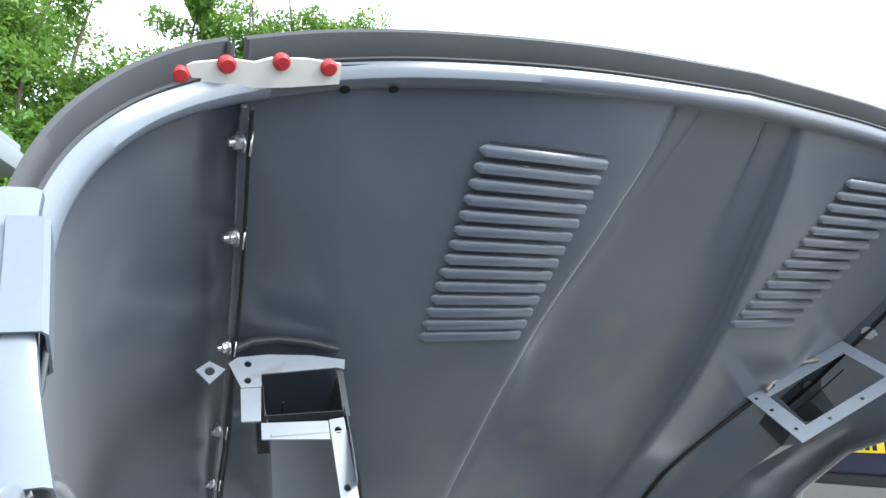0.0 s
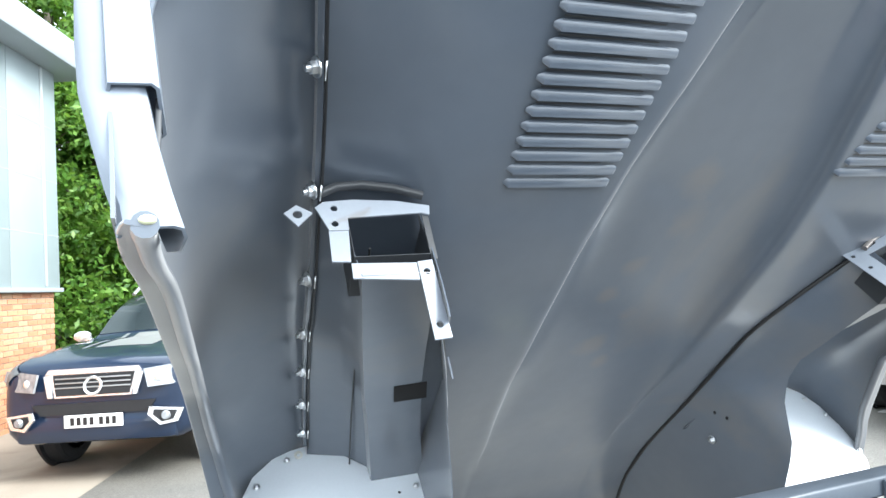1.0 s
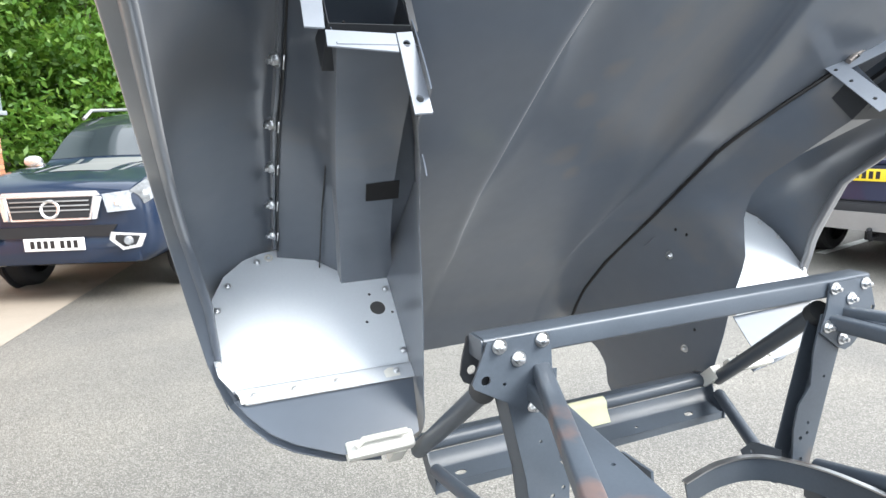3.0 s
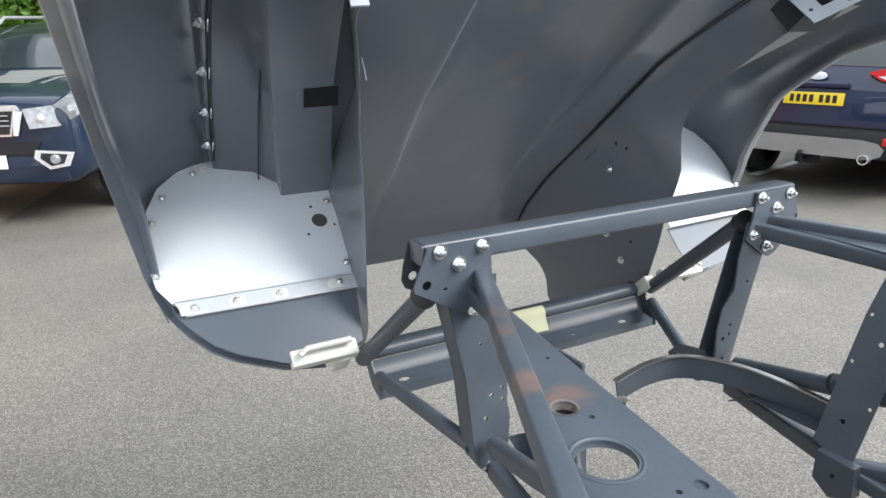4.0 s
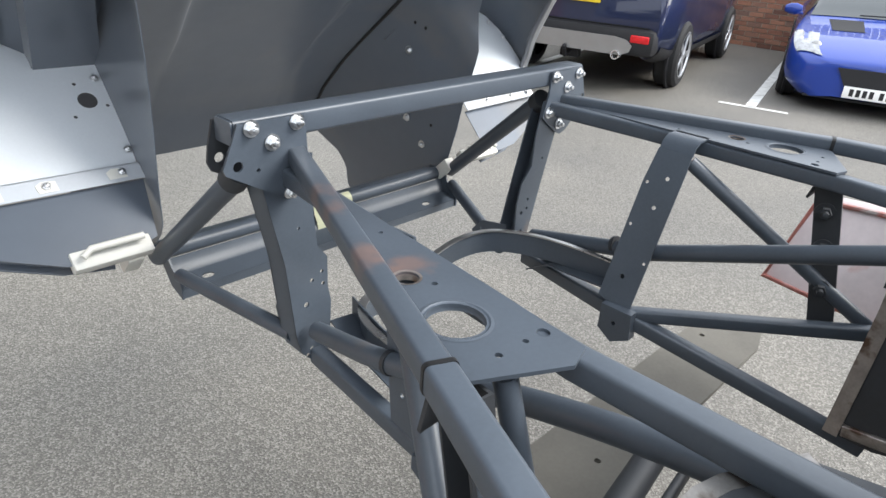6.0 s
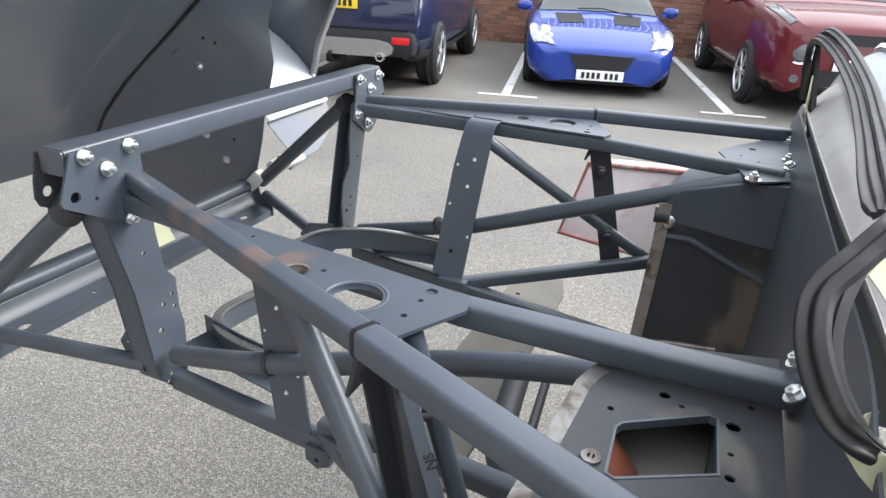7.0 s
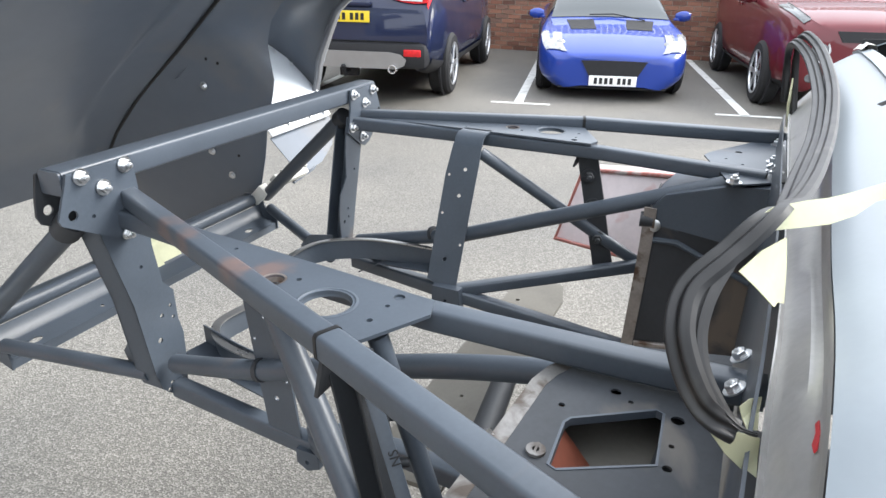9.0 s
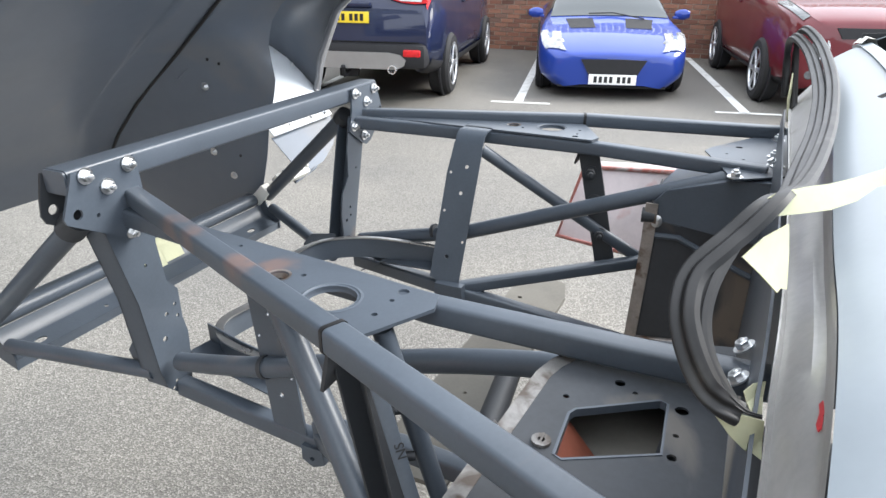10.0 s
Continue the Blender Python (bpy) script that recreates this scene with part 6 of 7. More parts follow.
# dark blue sport utility car, seen from behind
suv = thing("suv_car", "dark metallic blue family SUV parked nose to the wall", "car", place((8.62, 3.85), (0.976, 0.217)))
L = Loft([(0.86, 0.55, 0.35, 0.72, 0.78, 0.1), (0.75, 0.80, 0.28, 0.88, 0.93, 0.14), (0.3, 0.90, 0.26, 1.0, 1.04, 0.16), (-0.35, 0.92, 0.25, 1.05, 1.12, 0.16), (-0.75, 0.92, 0.25, 1.06, 1.38, 0.18), (-1.2, 0.92, 0.25, 1.07, 1.64, 0.22), (-1.9, 0.92, 0.25, 1.09, 1.70, 0.24),
          (-2.7, 0.92, 0.27, 1.13, 1.68, 0.25), (-3.15, 0.915, 0.30, 1.17, 1.60, 0.25), (-3.40, 0.90, 0.34, 1.16, 1.36, 0.22), (-3.55, 0.885, 0.38, 1.06, 1.12, 0.12), (-3.62, 0.86, 0.42, 0.92, 0.97, 0.06)])
part("body", L.body(), INDIGO, suv, local=True)
part("rear_window", join(L.patch(8.35, 9.75, 4.6, 6, 0.006), L.patch(8.35, 9.75, 4.6, 6, 0.006, -1)), CARGLASS, suv, "dark tailgate window", local=True)
for s in (1, -1):
    for a, b in ((4.2, 5.75), (5.85, 7.0), (7.08, 8.2)):
        part("side_window", L.patch(a, b, 3.2, 4.35, 0.006, s, 6, (0.25 if a < 5 else 0, -0.1 if b > 8 else 0)), CARGLASS, suv, local=True)
    part("window_trim", sweep([Vector((p.x, s * (p.y + 0.006), p.z)) for p in [L.at(4.1 + 0.3 * k, 3.14) for k in range(14)]], circle(0.009, 6)), CHROME, suv, local=True)
    lens = [(-0.25, 0.035), (-0.16, -0.025), (-0.05, -0.055), (0.08, -0.068), (0.20, -0.06), (0.215, 0.065), (0.1, 0.085), (-0.12, 0.07)]
    tl = part("tail_light", join(plate([(-s * x, z) for x, z in lens], 0.16, facing(-3.445, s * 0.655, 1.085, 180, 6)), L.patch(9.25, 10.35, 2.84, 3.05, 0.010, s, 8, (-0.3, 0))), REDLAMP, suv, "red and clear wraparound tail light", local=True)
    part("reverse_lamp", plate([(-s * x, z) for x, z in [(-0.17, 0.005), (-0.06, -0.038), (0.15, -0.045), (0.16, 0.0), (0.0, 0.022)]], 0.008, facing(-3.604, s * 0.655, 1.098, 180, 6)), CLEARLAMP, tl, local=True)
    part("rear_reflector", box((-3.712, s * 0.72 - 0.09, 0.53), (-3.665, s * 0.72 + 0.09, 0.60), 0.012), REDLAMP, suv, "red bumper reflector", local=True)
    part("sill_cladding", L.patch(2.3, 9.6, 0.1, 1.15, 0.012, s, 10), TRIM, suv, "dark grey plastic sill", local=True)
    part("exhaust", lathe([(0.036, 0), (0.044, 0.0), (0.044, 0.09), (0.036, 0.09), (0.034, 0.0)], 18, Matrix.Translation((-3.66, s * 0.52, 0.405)) @ Matrix.Rotation(radians(-90), 4, "Y")), CHROME, suv, "chrome exhaust tip", local=True)
    mirror_arm(suv, -0.85, s * 0.88, 1.1, INDIGO)
    part("door_handle", box((-1.95, s * 0.925 - 0.012, 0.97), (-1.73, s * 0.925 + 0.012, 1.0), 0.006), INDIGO, suv, local=True)
    part("roof_rail", tube([Vector((x, s * 0.62, 1.71)) for x in (-0.95, -1.2, -2.6, -2.95)], 0.014, 8), CHROME, suv, local=True)
    wheel(suv, 0.0, s * 0.84, 0.345, 0.235, 5)
    wheel(suv, -2.69, s * 0.84, 0.345, 0.235, 5)
part("rear_bumper", join(box((-3.70, -0.865, 0.40), (-3.36, 0.865, 0.66), 0.07)), TRIM, suv, "dark grey plastic rear bumper", local=True)
part("skid_plate", plate([(-0.48, 0.10), (0.48, 0.10), (0.60, 0.08), (0.66, 0.03), (0.64, -0.03), (0.56, -0.065), (-0.56, -0.065), (-0.64, -0.03), (-0.66, 0.03), (-0.60, 0.08)], 0.02, facing(-3.705, 0, 0.47, 180)), SILVER, suv, "silver bumper skid plate", local=True)
part("tailgate_handle", box((-3.655, -0.28, 1.00), (-3.60, 0.28, 1.045), 0.012), INDIGO, suv, local=True)
part("badge", lathe([(0.075, 0), (0.08, 0.004), (0.0, 0.008)], 20, facing(-3.60, 0, 1.10, 180, 12) @ Matrix.Diagonal((1, 0.45, 1, 1))), CHROME, suv, "plain oval badge", local=True)
number_plate(suv, facing(-3.632, 0, 0.90, 180, 4), PLATEY)
part("tow_bar", join(tube([(-3.55, 0, 0.36), (-3.72, 0, 0.33), (-3.76, 0, 0.40)], 0.02, 10), box((-3.60, -0.10, 0.30), (-3.52, 0.10, 0.40), 0.008), lathe([(0, -0.025), (0.018, -0.018), (0.025, 0), (0.018, 0.018), (0, 0.025)], 14, Matrix.Translation((-3.76, 0, 0.42)))), TRIM, suv, "dark tow bar", local=True)
part("tailgate_seam", sweep([(-3.640, y, 0.665) for y in (-0.78, 0.78)], circle(0.006, 6)), SHADEBLACK, suv, local=True)

# dark red crossover
red = thing("crossover_car", "dark red compact crossover car parked facing outward", "car", place((7.56, -1.74), (-0.973, -0.23)))
L = Loft([(0.80, 0.50, 0.40, 0.74, 0.82, 0.1), (0.74, 0.72, 0.26, 0.84, 0.92, 0.12), (0.45, 0.84, 0.24, 0.95, 1.01, 0.14), (0.0, 0.88, 0.24, 1.0, 1.07, 0.16), (-0.35, 0.885, 0.24, 1.02, 1.10, 0.14), (-0.75, 0.885, 0.24, 1.03, 1.35, 0.18), (-1.2, 0.885, 0.24, 1.05, 1.53, 0.22),
          (-2.0, 0.885, 0.25, 1.08, 1.57, 0.25), (-2.6, 0.88, 0.28, 1.12, 1.50, 0.26), (-3.0, 0.86, 0.34, 1.12, 1.32, 0.22), (-3.30, 0.82, 0.42, 0.98, 1.02, 0.1)])
part("body", L.body(), MAROON, red, local=True)
part("windscreen", join(L.patch(4.1, 6.2, 4.3, 6, 0.006), L.patch(4.1, 6.2, 4.3, 6, 0.006, -1)), CARGLASS, red, "windscreen reflecting bright sky", local=True)
for s in (1, -1):
    for a, b in ((4.5, 6.3), (6.4, 7.6)):
        part("side_window", L.patch(a, b, 3.2, 4.3, 0.006, s, 6, (0.6 if a < 5 else 0, 0)), CARGLASS, red, local=True)
    part("top_lamp", L.patch(1.25, 2.9, 3.3, 4.6, 0.008, s, 6, (0.2, 0.1)), LAMPGLASS, red, "slim clear lamp on the wing", local=True)
    part("round_headlight", lathe([(0, 0.05), (0.07, 0.045), (0.105, 0.02), (0.12, -0.02)], 24, facing(0.76, s * 0.56, 0.66, 18 * s, 10)), LAMPGLASS, red, "round clear headlight", local=True)
    part("headlight_rim", lathe([(0.105, 0.024), (0.122, 0.026), (0.13, -0.01)], 24, facing(0.76, s * 0.56, 0.66, 18 * s, 10)), CHROME, red, local=True)
    part("fog_lamp", lathe([(0, 0.02), (0.04, 0.016), (0.048, 0)], 16, facing(0.775, s * 0.58, 0.40, 12 * s)), LAMPGLASS, red, local=True)
    part("sill_cladding", L.patch(1.6, 9.4, 0.1, 1.0, 0.010, s, 10), TRIM, red, "black plastic sill", local=True)
    mirror_arm(red, -0.80, s * 0.84, 1.08, MAROON)
    part("door_handle", box((-1.55, s * 0.885 - 0.012, 0.97), (-1.35, s * 0.885 + 0.012, 1.0), 0.006), MAROON, red, local=True)
    wheel(red, 0.0, s * 0.80, 0.34, 0.22, 6)
    wheel(red, -2.53, s * 0.80, 0.34, 0.22, 6)
part("upper_grille", plate([(-0.42, 0.05), (0.42, 0.05), (0.36, -0.05), (-0.36, -0.05)], 0.02, facing(0.79, 0, 0.80, 0, 10)), TRIM, red, local=True)
part("lower_grille", plate([(-0.45, 0.08), (0.45, 0.08), (0.40, -0.07), (-0.40, -0.07)], 0.02, facing(0.80, 0, 0.42)), TRIM, red, local=True)
number_plate(red, facing(0.825, 0, 0.56), PLATEW)

# navy pickup truck facing the camera
pick = thing("pickup_truck", "dark navy double-cab pickup truck with pale bonnet stripes", "pickup truck", place((-1.39, 6.57), (-0.36, -0.93)))
L = Loft([(0.93, 0.66, 0.42, 0.84, 0.94, 0.1), (0.86, 0.84, 0.36, 0.96, 1.06, 0.12), (0.5, 0.91, 0.36, 1.06, 1.13, 0.16), (0.0, 0.925, 0.38, 1.10, 1.18, 0.16), (-0.45, 0.925, 0.40, 1.12, 1.205, 0.16), (-0.85, 0.925, 0.40, 1.13, 1.46, 0.16), (-1.25, 0.925, 0.40, 1.14, 1.67, 0.2), (-1.9, 0.925, 0.40, 1.15, 1.74, 0.22),
          (-2.6, 0.925, 0.40, 1.15, 1.76, 0.22), (-2.85, 0.925, 0.42, 1.15, 1.30, 0.1), (-3.0, 0.925, 0.45, 1.12, 1.16, 0.05), (-4.3, 0.925, 0.5, 1.12, 1.16, 0.05)])
part("body", L.body(), NAVY, pick, local=True)
part("windscreen", join(L.patch(4.2, 6.15, 4.3, 6, 0.006), L.patch(4.2, 6.15, 4.3, 6, 0.006, -1)), CARGLASS, pick, "windscreen reflecting bright blue sky", local=True)
for s in (1, -1):
    part("bonnet_stripe", join(L.patch(2.2, 4.1, 5.62, 6, 0.004, s), L.patch(2.2, 4.1, 5.44, 5.50, 0.004, s)), SILVER, pick, "pale stripe on the bonnet", local=True)
    for a, b in ((4.6, 6.5), (6.6, 8.0)):
        part("side_window", L.patch(a, b, 3.2, 4.3, 0.006, s, 6, (0.6 if a < 5 else 0, 0)), CARGLASS, pick, local=True)
    hl = part("headlight", L.patch(0.75, 1.75, 2.75, 3.9, 0.012, s, 6, (-0.1, 0.25)), LAMPGLASS, pick, "clear headlight with bright trim", local=True)
    part("fog_surround", plate([(-0.15, 0.05), (0.13, 0.085), (0.15, 0.02), (0.05, -0.08), (-0.10, -0.06)] if s < 0 else [(0.15, 0.05), (-0.13, 0.085), (-0.15, 0.02), (-0.05, -0.08), (0.10, -0.06)], 0.02, facing(0.956, s * 0.64, 0.57, 14 * s)), CHROME, pick, "chrome fog lamp surround", local=True)
    part("fog_recess", plate([(-0.095, 0.036), (0.095, 0.058), (0.105, 0.015), (0.035, -0.052), (-0.06, -0.038)] if s < 0 else [(0.095, 0.036), (-0.095, 0.058), (-0.105, 0.015), (-0.035, -0.052), (0.06, -0.038)], 0.012, facing(0.966, s * 0.643, 0.57, 14 * s)), TRIM, pick, "dark fog lamp recess", local=True)
    part("fog_lamp", lathe([(0, 0.03), (0.030, 0.028), (0.042, 0.0)], 18, facing(0.978, s * 0.645, 0.57, 14 * s)), HEADLENS, pick, local=True)
    hp_ = [(-0.19, 0.075), (0.20, 0.11), (0.22, 0.02), (0.05, -0.075), (-0.16, -0.085)]
    part("headlamp", plate([(s * x, y) for x, y in hp_], 0.02, facing(0.915, s * 0.645, 0.905, 20 * s, 8)), HEADLENS, pick, "large clear headlamp", local=True)
    lamp_face = facing(0.915, s * 0.645, 0.905, 20 * s, 8)
    part("lamp_bezel", plate([(s * x, y) for x, y in [(-0.13, 0.045), (-0.02, 0.055), (0.0, -0.045), (-0.04, -0.065), (-0.13, -0.06)]], 0.004, lamp_face @ Matrix.Translation((0, 0, 0.012))), TRIM, pick, "dark lamp bezel", local=True)
    part("projector", lathe([(0, 0.028), (0.026, 0.022), (0.036, 0.010), (0.036, 0.0)], 18, lamp_face @ Matrix.Translation((s * -0.07, -0.006, 0.012))), CHROME, pick, "round projector lens", local=True)
    part("chrome_wing", plate([(s * x, y) for x, y in ((-0.045, 0.10), (0.02, 0.09), (-0.035, -0.10), (-0.07, -0.10))], 0.025, facing(0.93, s * 0.425, 0.865, 6 * s, 8)), CHROME, pick, "bright chrome grille wing", local=True)
    mirror_arm(pick, -0.65, s * 0.90, 1.22, CHROME)
    part("roof_rail", tube([Vector((x, s * 0.66, z)) for x, z in ((-1.15, 1.665), (-1.35, 1.765), (-2.3, 1.80), (-2.6, 1.72))], 0.02, 8), SILVER, pick, "silver roof rail", local=True)
    wheel(pick, 0.0, s * 0.83, 0.385, 0.25, 6)
    wheel(pick, -3.15, s * 0.83, 0.385, 0.25, 6)
part("grille_frame", plate([(-0.39, 0.115), (0.39, 0.115), (0.34, -0.105), (-0.34, -0.105)], 0.02, facing(0.925, 0, 0.865, 0, 8)), CHROME, pick, "chrome grille surround", local=True)
part("grille", plate([(-0.365, 0.095), (0.365, 0.095), (0.325, -0.088), (-0.325, -0.088)], 0.022, facing(0.928, 0, 0.865, 0, 8)), TRIM, pick, "black barred grille", local=True)
for k in range(4):
    part("grille_bar", box((-0.335, -0.006, 0.02), (0.335, 0.006, 0.03), 0.002, facing(0.928, 0, 0.805 + 0.04 * k, 0, 8)), SILVER, pick, local=True)
part("badge", lathe([(0.06, 0.03), (0.078, 0.038), (0.085, 0.03), (0.06, 0.026)], 24, facing(0.93, 0, 0.855, 0, 8)), CHROME, pick, "plain round badge", local=True)
part("chrome_brow", plate([(-0.43, 0.10), (0.43, 0.10), (0.40, 0.142), (-0.40, 0.142)], 0.03, facing(0.925, 0, 0.865, 0, 8)), CHROME, pick, "bright chrome strip over the grille", local=True)
part("bumper_intake", plate([(-0.55, 0.05), (0.55, 0.05), (0.48, -0.045), (-0.48, -0.045)], 0.015, facing(0.935, 0, 0.66)), TRIM, pick, "black lower intake", local=True)
part("front_bumper", box((0.75, -0.72, 0.36), (0.945, 0.72, 0.62), 0.06), NAVY, pick, local=True)
number_plate(pick, facing(0.955, 0, 0.555), PLATEW)

# ---- building, boundary wall, fence and trees ----
def island_material(name, ramp, rough, bump=0.3, scale=60):
    """Colour by Random Per Island through a ramp of (position, colour)."""
    m, t, b = nodes_of(name)
    g = t.nodes.new("ShaderNodeNewGeometry")
    r = t.nodes.new("ShaderNodeValToRGB")
    e = r.color_ramp.elements
    e[0].position, e[0].color = ramp[0][0], (*ramp[0][1], 1)
    e[1].position, e[1].color = ramp[-1][0], (*ramp[-1][1], 1)
    for p, c in ramp[1:-1]:
        e.new(p).color = (*c, 1)
    t.links.new(g.outputs["Random Per Island"], r.inputs["Fac"])
    tc = t.nodes.new("ShaderNodeTexCoord")
    n = t.nodes.new("ShaderNodeTexNoise")
    n.inputs["Scale"].default_value, n.inputs["Detail"].default_value = scale, 5
    t.links.new(tc.outputs["Object"], n.inputs["Vector"])
    mx = t.nodes.new("ShaderNodeMix")
    mx.data_type, mx.blend_type = "RGBA", "OVERLAY"
    mx.inputs[0].default_value = 0.45
    t.links.new(r.outputs["Color"], mx.inputs[6])
    t.links.new(n.outputs["Fac"], mx.inputs[7])
    t.links.new(mx.outputs[2], b.inputs["Base Color"])
    b.inputs["Roughness"].default_value = rough
    if bump:
        bp = t.nodes.new("ShaderNodeBump")
        bp.inputs["Strength"].default_value, bp.inputs["Distance"].default_value = bump, 0.004
        t.links.new(n.outputs["Fac"], bp.inputs["Height"])
        t.links.new(bp.outputs["Normal"], b.inputs["Normal"])
    return m


BRICK = island_material("red_brick", [(0.0, (0.10, 0.045, 0.032)), (0.35, (0.20, 0.085, 0.055)), (0.7, (0.27, 0.125, 0.08)), (1.0, (0.15, 0.085, 0.065))], 0.85)
ORANGEBRICK = island_material("orange_brick", [(0.0, (0.36, 0.15, 0.08)), (0.5, (0.50, 0.24, 0.13)), (1.0, (0.44, 0.27, 0.17))], 0.85)
MORTAR = surface("mortar", (0.30, 0.27, 0.23), 0.9, var=0.15, scale=8, fine=80, bump=0.4, dist=0.004)
CLADDING = surface("pale_grey_cladding", (0.235, 0.275, 0.285), 0.45, var=0.05, scale=2, fine=60, bump=0.05, dist=0.002)
CLADTRIM = surface("cladding_trim", (0.36, 0.39, 0.40), 0.4, var=0.05, scale=3, bump=0.0)
EAVE = surface("grey_eave", (0.30, 0.33, 0.36), 0.45, var=0.06, scale=3, bump=0.0)
BOARD = island_material("weathered_boards", [(0.0, (0.20, 0.17, 0.13)), (0.5, (0.30, 0.26, 0.21)), (1.0, (0.38, 0.34, 0.29))], 0.85, 0.5, 30)


def brick_sheet(length, height, th=0.012, upto=None):
    """Bricks in stretcher bond on the x-z plane, standing proud of y = 0 towards -y; one joined mesh."""
    vs, fs = [], []
    rng = random.Random(4)
    k = 0
    for row in range(int(height / 0.075)):
        x = -0.1125 if row % 2 else 0.0
        while x < length:
            a, b = max(0, x), min(length, x + 0.215)
            if b - a > 0.03 and (upto is None or b <= upto):
                z, d = row * 0.075, th + rng.uniform(-0.003, 0.003)
                n = len(vs)
                vs += [(a, 0, z), (b, 0, z), (b, 0, z + 0.065), (a, 0, z + 0.065), (a + 0.003, -d, z + 0.003), (b - 0.003, -d, z + 0.003), (b - 0.003, -d, z + 0.062), (a + 0.003, -d, z + 0.062)]
                fs += [(n + 4, n + 5, n + 6, n + 7), (n, n + 1, n + 5, n + 4), (n + 1, n + 2, n + 6, n + 5), (n + 2, n + 3, n + 7, n + 6), (n + 3, n, n + 4, n + 7)]
            x += 0.225
    me = bpy.data.meshes.new("bricks")
    me.from_pydata(vs, [], fs)
    me.update()
    return me


def brick_face(parent, m, length, height, mat, upto=None):
    me = brick_sheet(length, height, 0.012, upto)
    me.materials.append(mat)
    ob = new("bricks", me)
    ob.parent = parent
    ob.matrix_world = m
    return tagged(ob, "", kind="stuff")


# boundary wall behind the parked cars, fence above it
WM = pose(11.55, -7.0, 0, 0, 0, 94.5)
wall = solid("boundary_wall", box((0, 0, 0), (18, 0.22, 1.10), 0, WM), MORTAR, "low red brick boundary wall behind the parked cars", "wall", "structure")
BASE[wall.name] = Matrix()
brick_face(wall, WM @ pose(18, 0.22, 0, 0, 0, 180), 18, 1.10, BRICK)
part("coping", box((-0.02, -0.02, 1.10), (18.02, 0.25, 1.165), 0.01, WM), BRICK, wall)
fence = solid("board_fence", box((0, 0.05, 1.165), (18, 0.07, 1.25), 0, WM), BOARD, "weathered grey vertical-board timber fence on the wall", "fence", "structure")
frng = random.Random(9)
for k in range(150):
    z1 = 2.75 + frng.uniform(-0.02, 0.02)
    bm = box((k * 0.12 + 0.006, 0.07, 1.17), (k * 0.12 + 0.112, 0.09 + frng.uniform(0, 0.008), z1), 0.003, WM)
    part("fence_board", bm, BOARD, fence, smooth=False)

# workshop building beside the pickup
BM = pose(-2.85, 10.2, 0, 0, 0, -106.9)     # local +x runs along the face towards the camera's side
bld = solid("workshop_building", box((0, -8, 0), (14, -0.04, 1.86), 0, BM), MORTAR, "industrial unit with orange brick base and pale grey cladding", "building", "structure")
BASE[bld.name] = Matrix()
brick_face(bld, BM @ pose(9, -0.04, 0, 0, 0, 180), 9, 1.86, ORANGEBRICK, 6.9)
for k in range(12):
    part("cladding_sheet", box((-0.06 + k * 1.2, -8.05, 1.86), (-0.06 + k * 1.2 + 1.19, 0.03, 5.1), 0.006, BM), CLADDING, bld, "pale grey profiled cladding sheet")
    part("cladding_rib", box((0.30 + k * 1.2, 0.025, 1.88), (0.35 + k * 1.2, 0.055, 5.08), 0.006, BM), CLADTRIM, bld)
for z in (2.62, 3.42, 4.22):
    part("cladding_joint", box((-0.06, 0.026, z), (14.3, 0.033, z + 0.012), 0, BM), EAVE, bld)
part("drip_flashing", box((-0.09, -0.02, 1.80), (14.3, 0.07, 1.86), 0.006, BM), EAVE, bld)
part("eave", box((-0.45, -8.3, 5.1), (14.5, 0.45, 5.42), 0.03, BM), EAVE, bld, "grey boxed eave and gutter")
part("roof", box((-0.35, -8.2, 5.42), (14.4, 0.35, 5.6), 0.03, BM), EAVE, bld)

# the roof of a unit beyond the bonnet
far_unit = solid("distant_unit", box((12, 7.2, 0), (24, 12, 4.6), 0.02), CLADDING, "pale grey clad industrial unit in the distance", "building", "structure")
BASE[far_unit.name] = Matrix()
part("eave", box((11.7, 6.9, 4.6), (24.3, 12.3, 4.95), 0.03), EAVE, far_unit)

LEAF = island_material("leaves", [(0.0, (0.035, 0.10, 0.012)), (0.4, (0.075, 0.18, 0.022)), (0.75, (0.12, 0.25, 0.035)), (1.0, (0.20, 0.32, 0.07))], 0.5, 0)
lt = LEAF.node_tree
lb = lt.nodes["Principled BSDF"]
ltr = lt.nodes.new("ShaderNodeBsdfTranslucent")
ltr.inputs["Color"].default_value = (0.22, 0.36, 0.05, 1)
lmx = lt.nodes.new("ShaderNodeMixShader")
lmx.inputs[0].default_value = 0.4
lt.links.new(lb.outputs[0], lmx.inputs[1])
lt.links.new(ltr.outputs[0], lmx.inputs[2])
lt.links.new(lmx.outputs[0], lt.nodes["Material Output"].inputs["Surface"])
BARK = surface("bark", (0.10, 0.085, 0.065), 0.9, var=0.3, scale=12, fine=60, bump=0.6, dist=0.01)
EARTH = surface("leafy_bank", (0.035, 0.05, 0.018), 0.95, var=0.4, scale=3, fine=30, bump=0.6, dist=0.03)


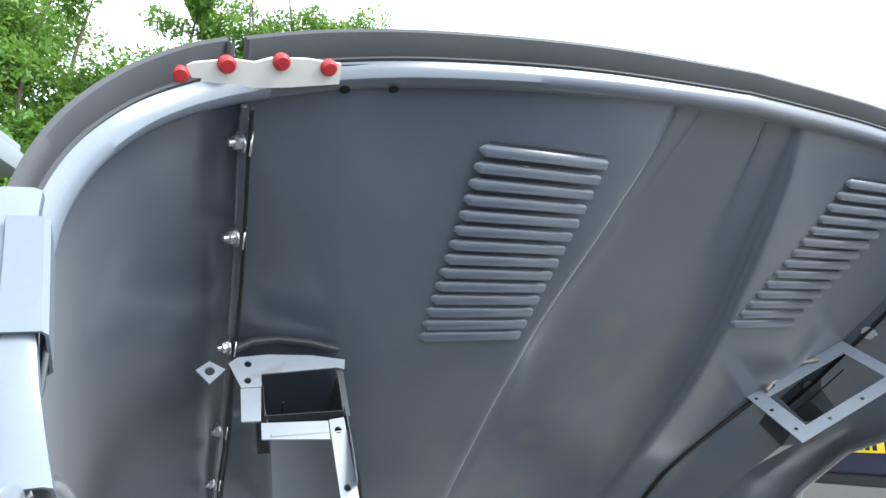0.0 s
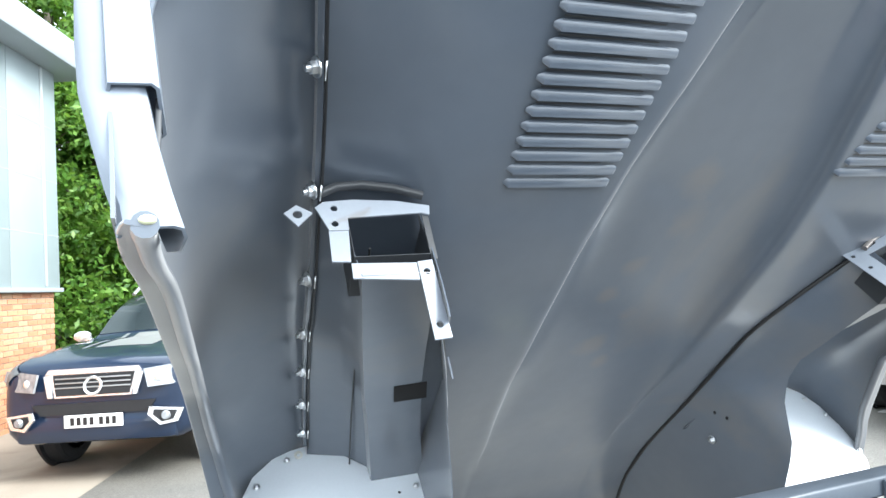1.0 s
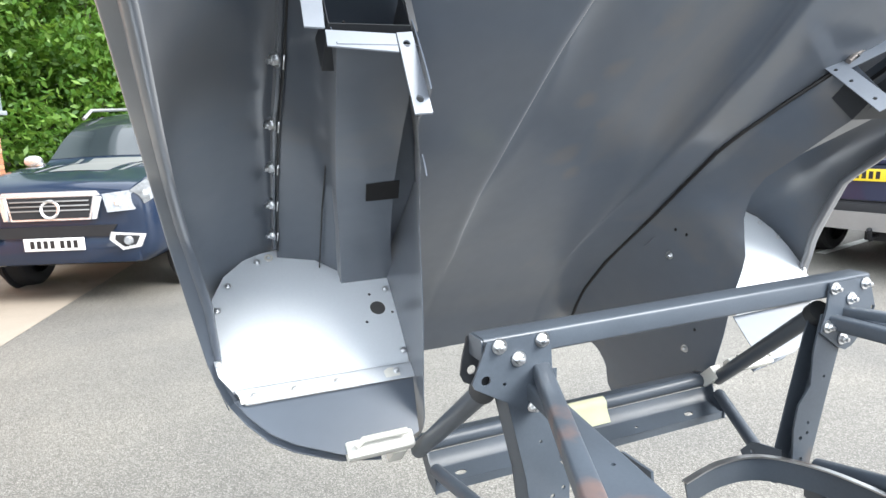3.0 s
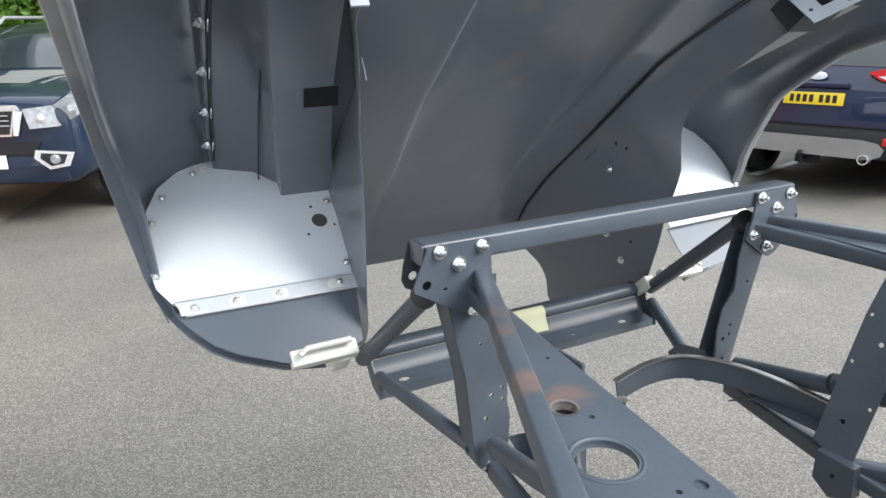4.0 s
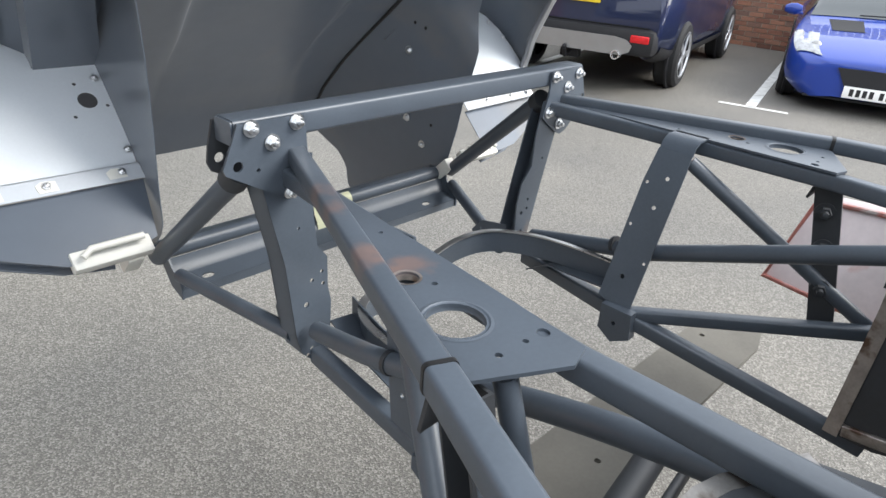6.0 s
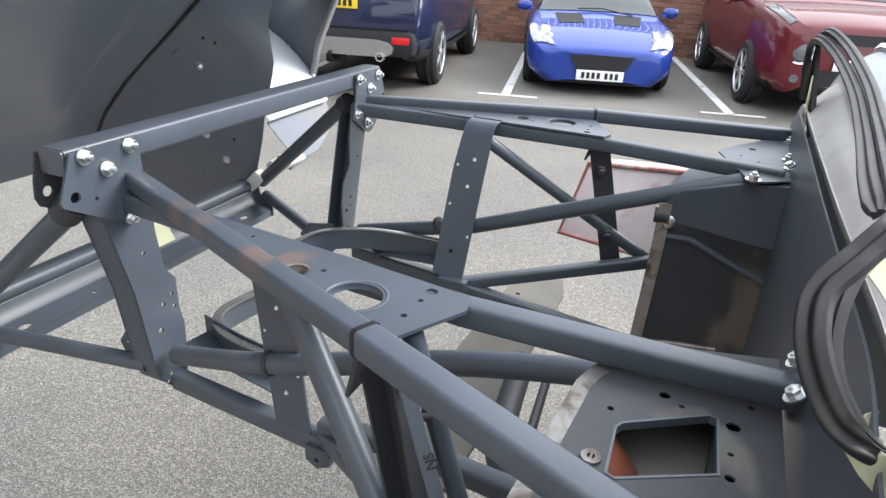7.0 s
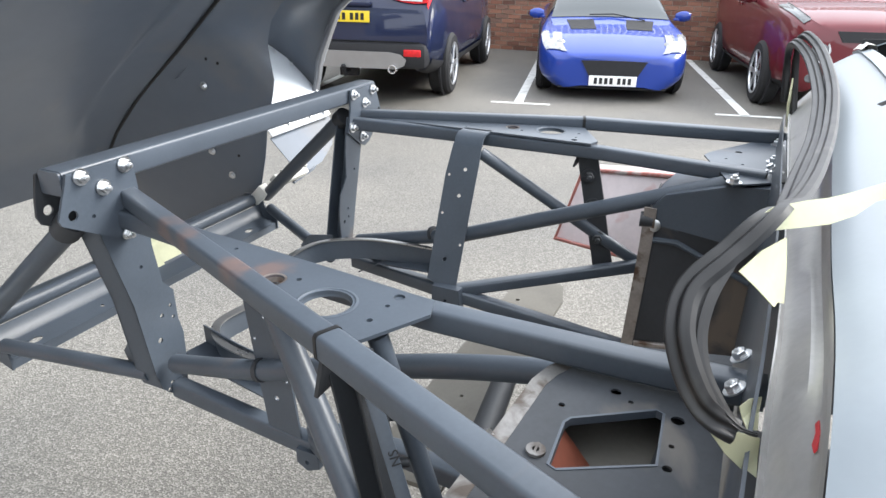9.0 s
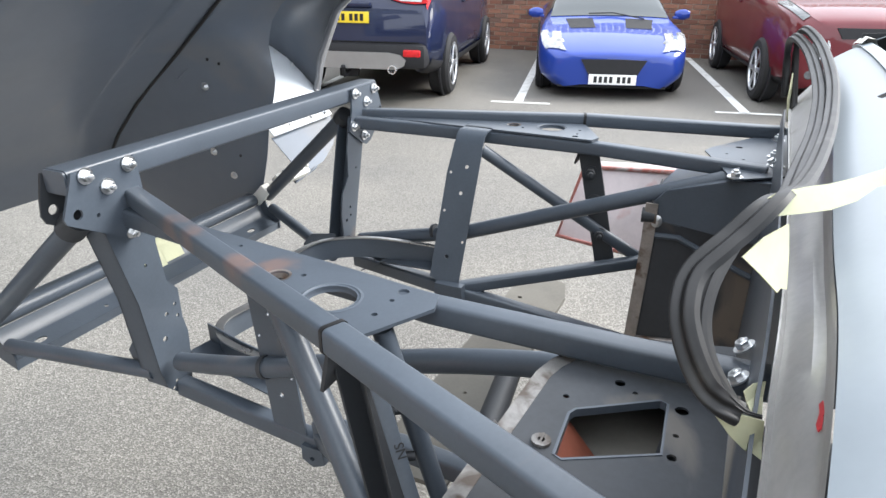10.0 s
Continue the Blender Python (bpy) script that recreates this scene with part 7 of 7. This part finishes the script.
def leaf_cloud(centres, per, size, seed):
    """Small folded leaves scattered round clump centres (x, y, z, radius)."""
    rng = np.random.default_rng(seed)
    c = np.asarray(centres, float)
    idx = np.repeat(np.arange(len(c)), per)
    d = rng.normal(size=(len(idx), 3))
    d /= np.linalg.norm(d, axis=1)[:, None]
    p = c[idx, :3] + d * (c[idx, 3] * rng.uniform(0.35, 1.05, len(idx)) ** 0.7)[:, None] * np.array([1, 1, 0.75])
    a = rng.normal(size=(len(idx), 3))
    a /= np.linalg.norm(a, axis=1)[:, None]
    b = np.cross(a, rng.normal(size=(len(idx), 3)))
    b /= np.linalg.norm(b, axis=1)[:, None]
    s = size * rng.uniform(0.6, 1.3, len(idx))[:, None]
    v = np.stack([p - a * s, p + b * s * 0.45, p + a * s, p - b * s * 0.45], 1).reshape(-1, 3)
    me = bpy.data.meshes.new("leaves")
    n = len(idx)
    me.from_pydata(v.tolist(), [], np.arange(4 * n).reshape(n, 4).tolist())
    me.update()
    return me


wr = random.Random(21)
bank = []
for i in range(15):
    x = -26 + i * 3.0
    bank.append([(x, 13.5 + j * 1.6 + 0.5 * math.sin(x * 0.7 + j), max(-0.05, 0.75 * j - 0.1 + 0.3 * math.sin(x * 1.3 + j))) for j in range(8)])
solid("wooded_bank", grid_mesh(bank), EARTH, "steep bank under dense green undergrowth", "bank", "structure")
clumps = []
for k in range(560):
    x = wr.uniform(-14, 7)
    t = wr.random()
    y = 13.2 + t * 9
    top = 2.2 + t * 7.0
    z = wr.uniform(0.2 + t * 2.0, top)
    clumps.append((x, y, z, wr.uniform(0.55, 1.0)))
for k in range(260):
    t = wr.random()
    clumps.append((wr.uniform(-7.0, 0.5), 13.6 + t * 6, wr.uniform(0.5 + 3 * t, 6.0 + t * 7), wr.uniform(0.6, 1.0)))
me = leaf_cloud(clumps, 240, 0.085, 3)
me.materials.append(LEAF)
tagged(new("undergrowth", me), "dense bright green woodland undergrowth on a bank", "undergrowth", "", "stuff")


def tree(x, y, h, seed, spread=2.2, per=230, leaf=0.085):
    rng = random.Random(seed)
    t = thing("tree", "tall young tree with bright green spring leaves", "tree", Matrix.Translation((x, y, 0)), "trees behind the yard")
    trunk = smooth_path([(x, y, -0.1), (x + rng.uniform(-0.2, 0.2), y, h * 0.35), (x + rng.uniform(-0.4, 0.4), y + 0.2, h * 0.7), (x + rng.uniform(-0.5, 0.5), y, h * 0.97)], 5)
    bm = bmesh.new()
    rings = []
    for i, p in enumerate(trunk):
        r = 0.16 * (1 - i / len(trunk)) + 0.012
        rings.append([bm.verts.new(p + Vector((r * math.cos(a), r * math.sin(a), 0))) for a in [2 * math.pi * q / 8 for q in range(8)]])
    for a, b in zip(rings, rings[1:]):
        for q in range(8):
            bm.faces.new((a[q], a[(q + 1) % 8], b[(q + 1) % 8], b[q]))
    cl = []
    for k in range(26):
        f = rng.uniform(0.28, 0.98)
        p = trunk[int(f * (len(trunk) - 1))]
        ang, ln = rng.uniform(0, 2 * math.pi), spread * (1.15 - f) * rng.uniform(0.6, 1.1) + 0.35
        e = p + Vector((math.cos(ang) * ln, math.sin(ang) * ln, ln * rng.uniform(0.3, 0.8)))
        lm = tube([p, (p + e) / 2 + Vector((0, 0, 0.1)), e], 0.02, 5)
        bm = join(bm, lm)
        cl.append((*e, rng.uniform(0.4, 0.75)))
        cl.append((*((p + e) / 2), rng.uniform(0.3, 0.6)))
    part("trunk", bm, BARK, t)
    me = leaf_cloud(cl, per, leaf, seed)
    me.transform(Matrix.Translation((-x, -y, 0)))
    me.materials.append(LEAF)
    cr_ = new("crown", me)
    cr_.parent = t


for k, (x, y, h) in enumerate(((-5.6, 14.2, 10.5), (-3.9, 15.5, 12.0), (-2.2, 16.5, 10.0), (0.6, 18.0, 10.6), (2.4, 18.5, 12.2), (4.3, 18.8, 11.6), (6.0, 19.0, 10.2), (-8.0, 15.0, 12), (-1.0, 20.5, 11.2), (1.6, 17.2, 13.4), (3.4, 17.0, 13.8), (5.0, 17.4, 13.6), (-3.2, 16.2, 12.6), (-2.5, 17.5, 13.0), (-4.3, 17.2, 12.8), (0.3, 17.4, 13.4), (2.4, 17.6, 13.9), (4.2, 17.8, 13.7))):
    tree(x, y, h, 50 + k)

# the bricks at the corner of the workshop, one by one
SINGLEBRICK = ORANGEBRICK.copy()
SINGLEBRICK.name = "single_orange_brick"
st_ = SINGLEBRICK.node_tree
oi = st_.nodes.new("ShaderNodeObjectInfo")
for lk in list(st_.links):
    if lk.from_socket.name == "Random Per Island":
        st_.links.new(oi.outputs["Random"], lk.to_socket)
BF = BM @ pose(9, -0.04, 0, 0, 0, 180)
brick_meshes = {}
brng = random.Random(8)
for row in range(24):
    x = -0.1125 if row % 2 else 0.0
    while x < 9.0:
        a, b = max(0, x), min(9.0, x + 0.215)
        if b - a > 0.03 and b > 6.9:
            key = round(b - a, 3)
            if key not in brick_meshes:
                w = b - a
                bme = bpy.data.meshes.new("brick")
                bme.from_pydata([(0, 0, 0), (w, 0, 0), (w, 0, 0.065), (0, 0, 0.065), (0.003, -0.012, 0.003), (w - 0.003, -0.012, 0.003), (w - 0.003, -0.012, 0.062), (0.003, -0.012, 0.062)], [], [(4, 5, 6, 7), (0, 1, 5, 4), (1, 2, 6, 5), (2, 3, 7, 6), (3, 0, 4, 7)])
                bme.update()
                bme.materials.append(SINGLEBRICK)
                brick_meshes[key] = bme
            ob = new("brick", brick_meshes[key])
            ob.parent = bld
            ob.matrix_world = BF @ Matrix.Translation((a, brng.uniform(-0.003, 0.003), row * 0.075))
        x += 0.225
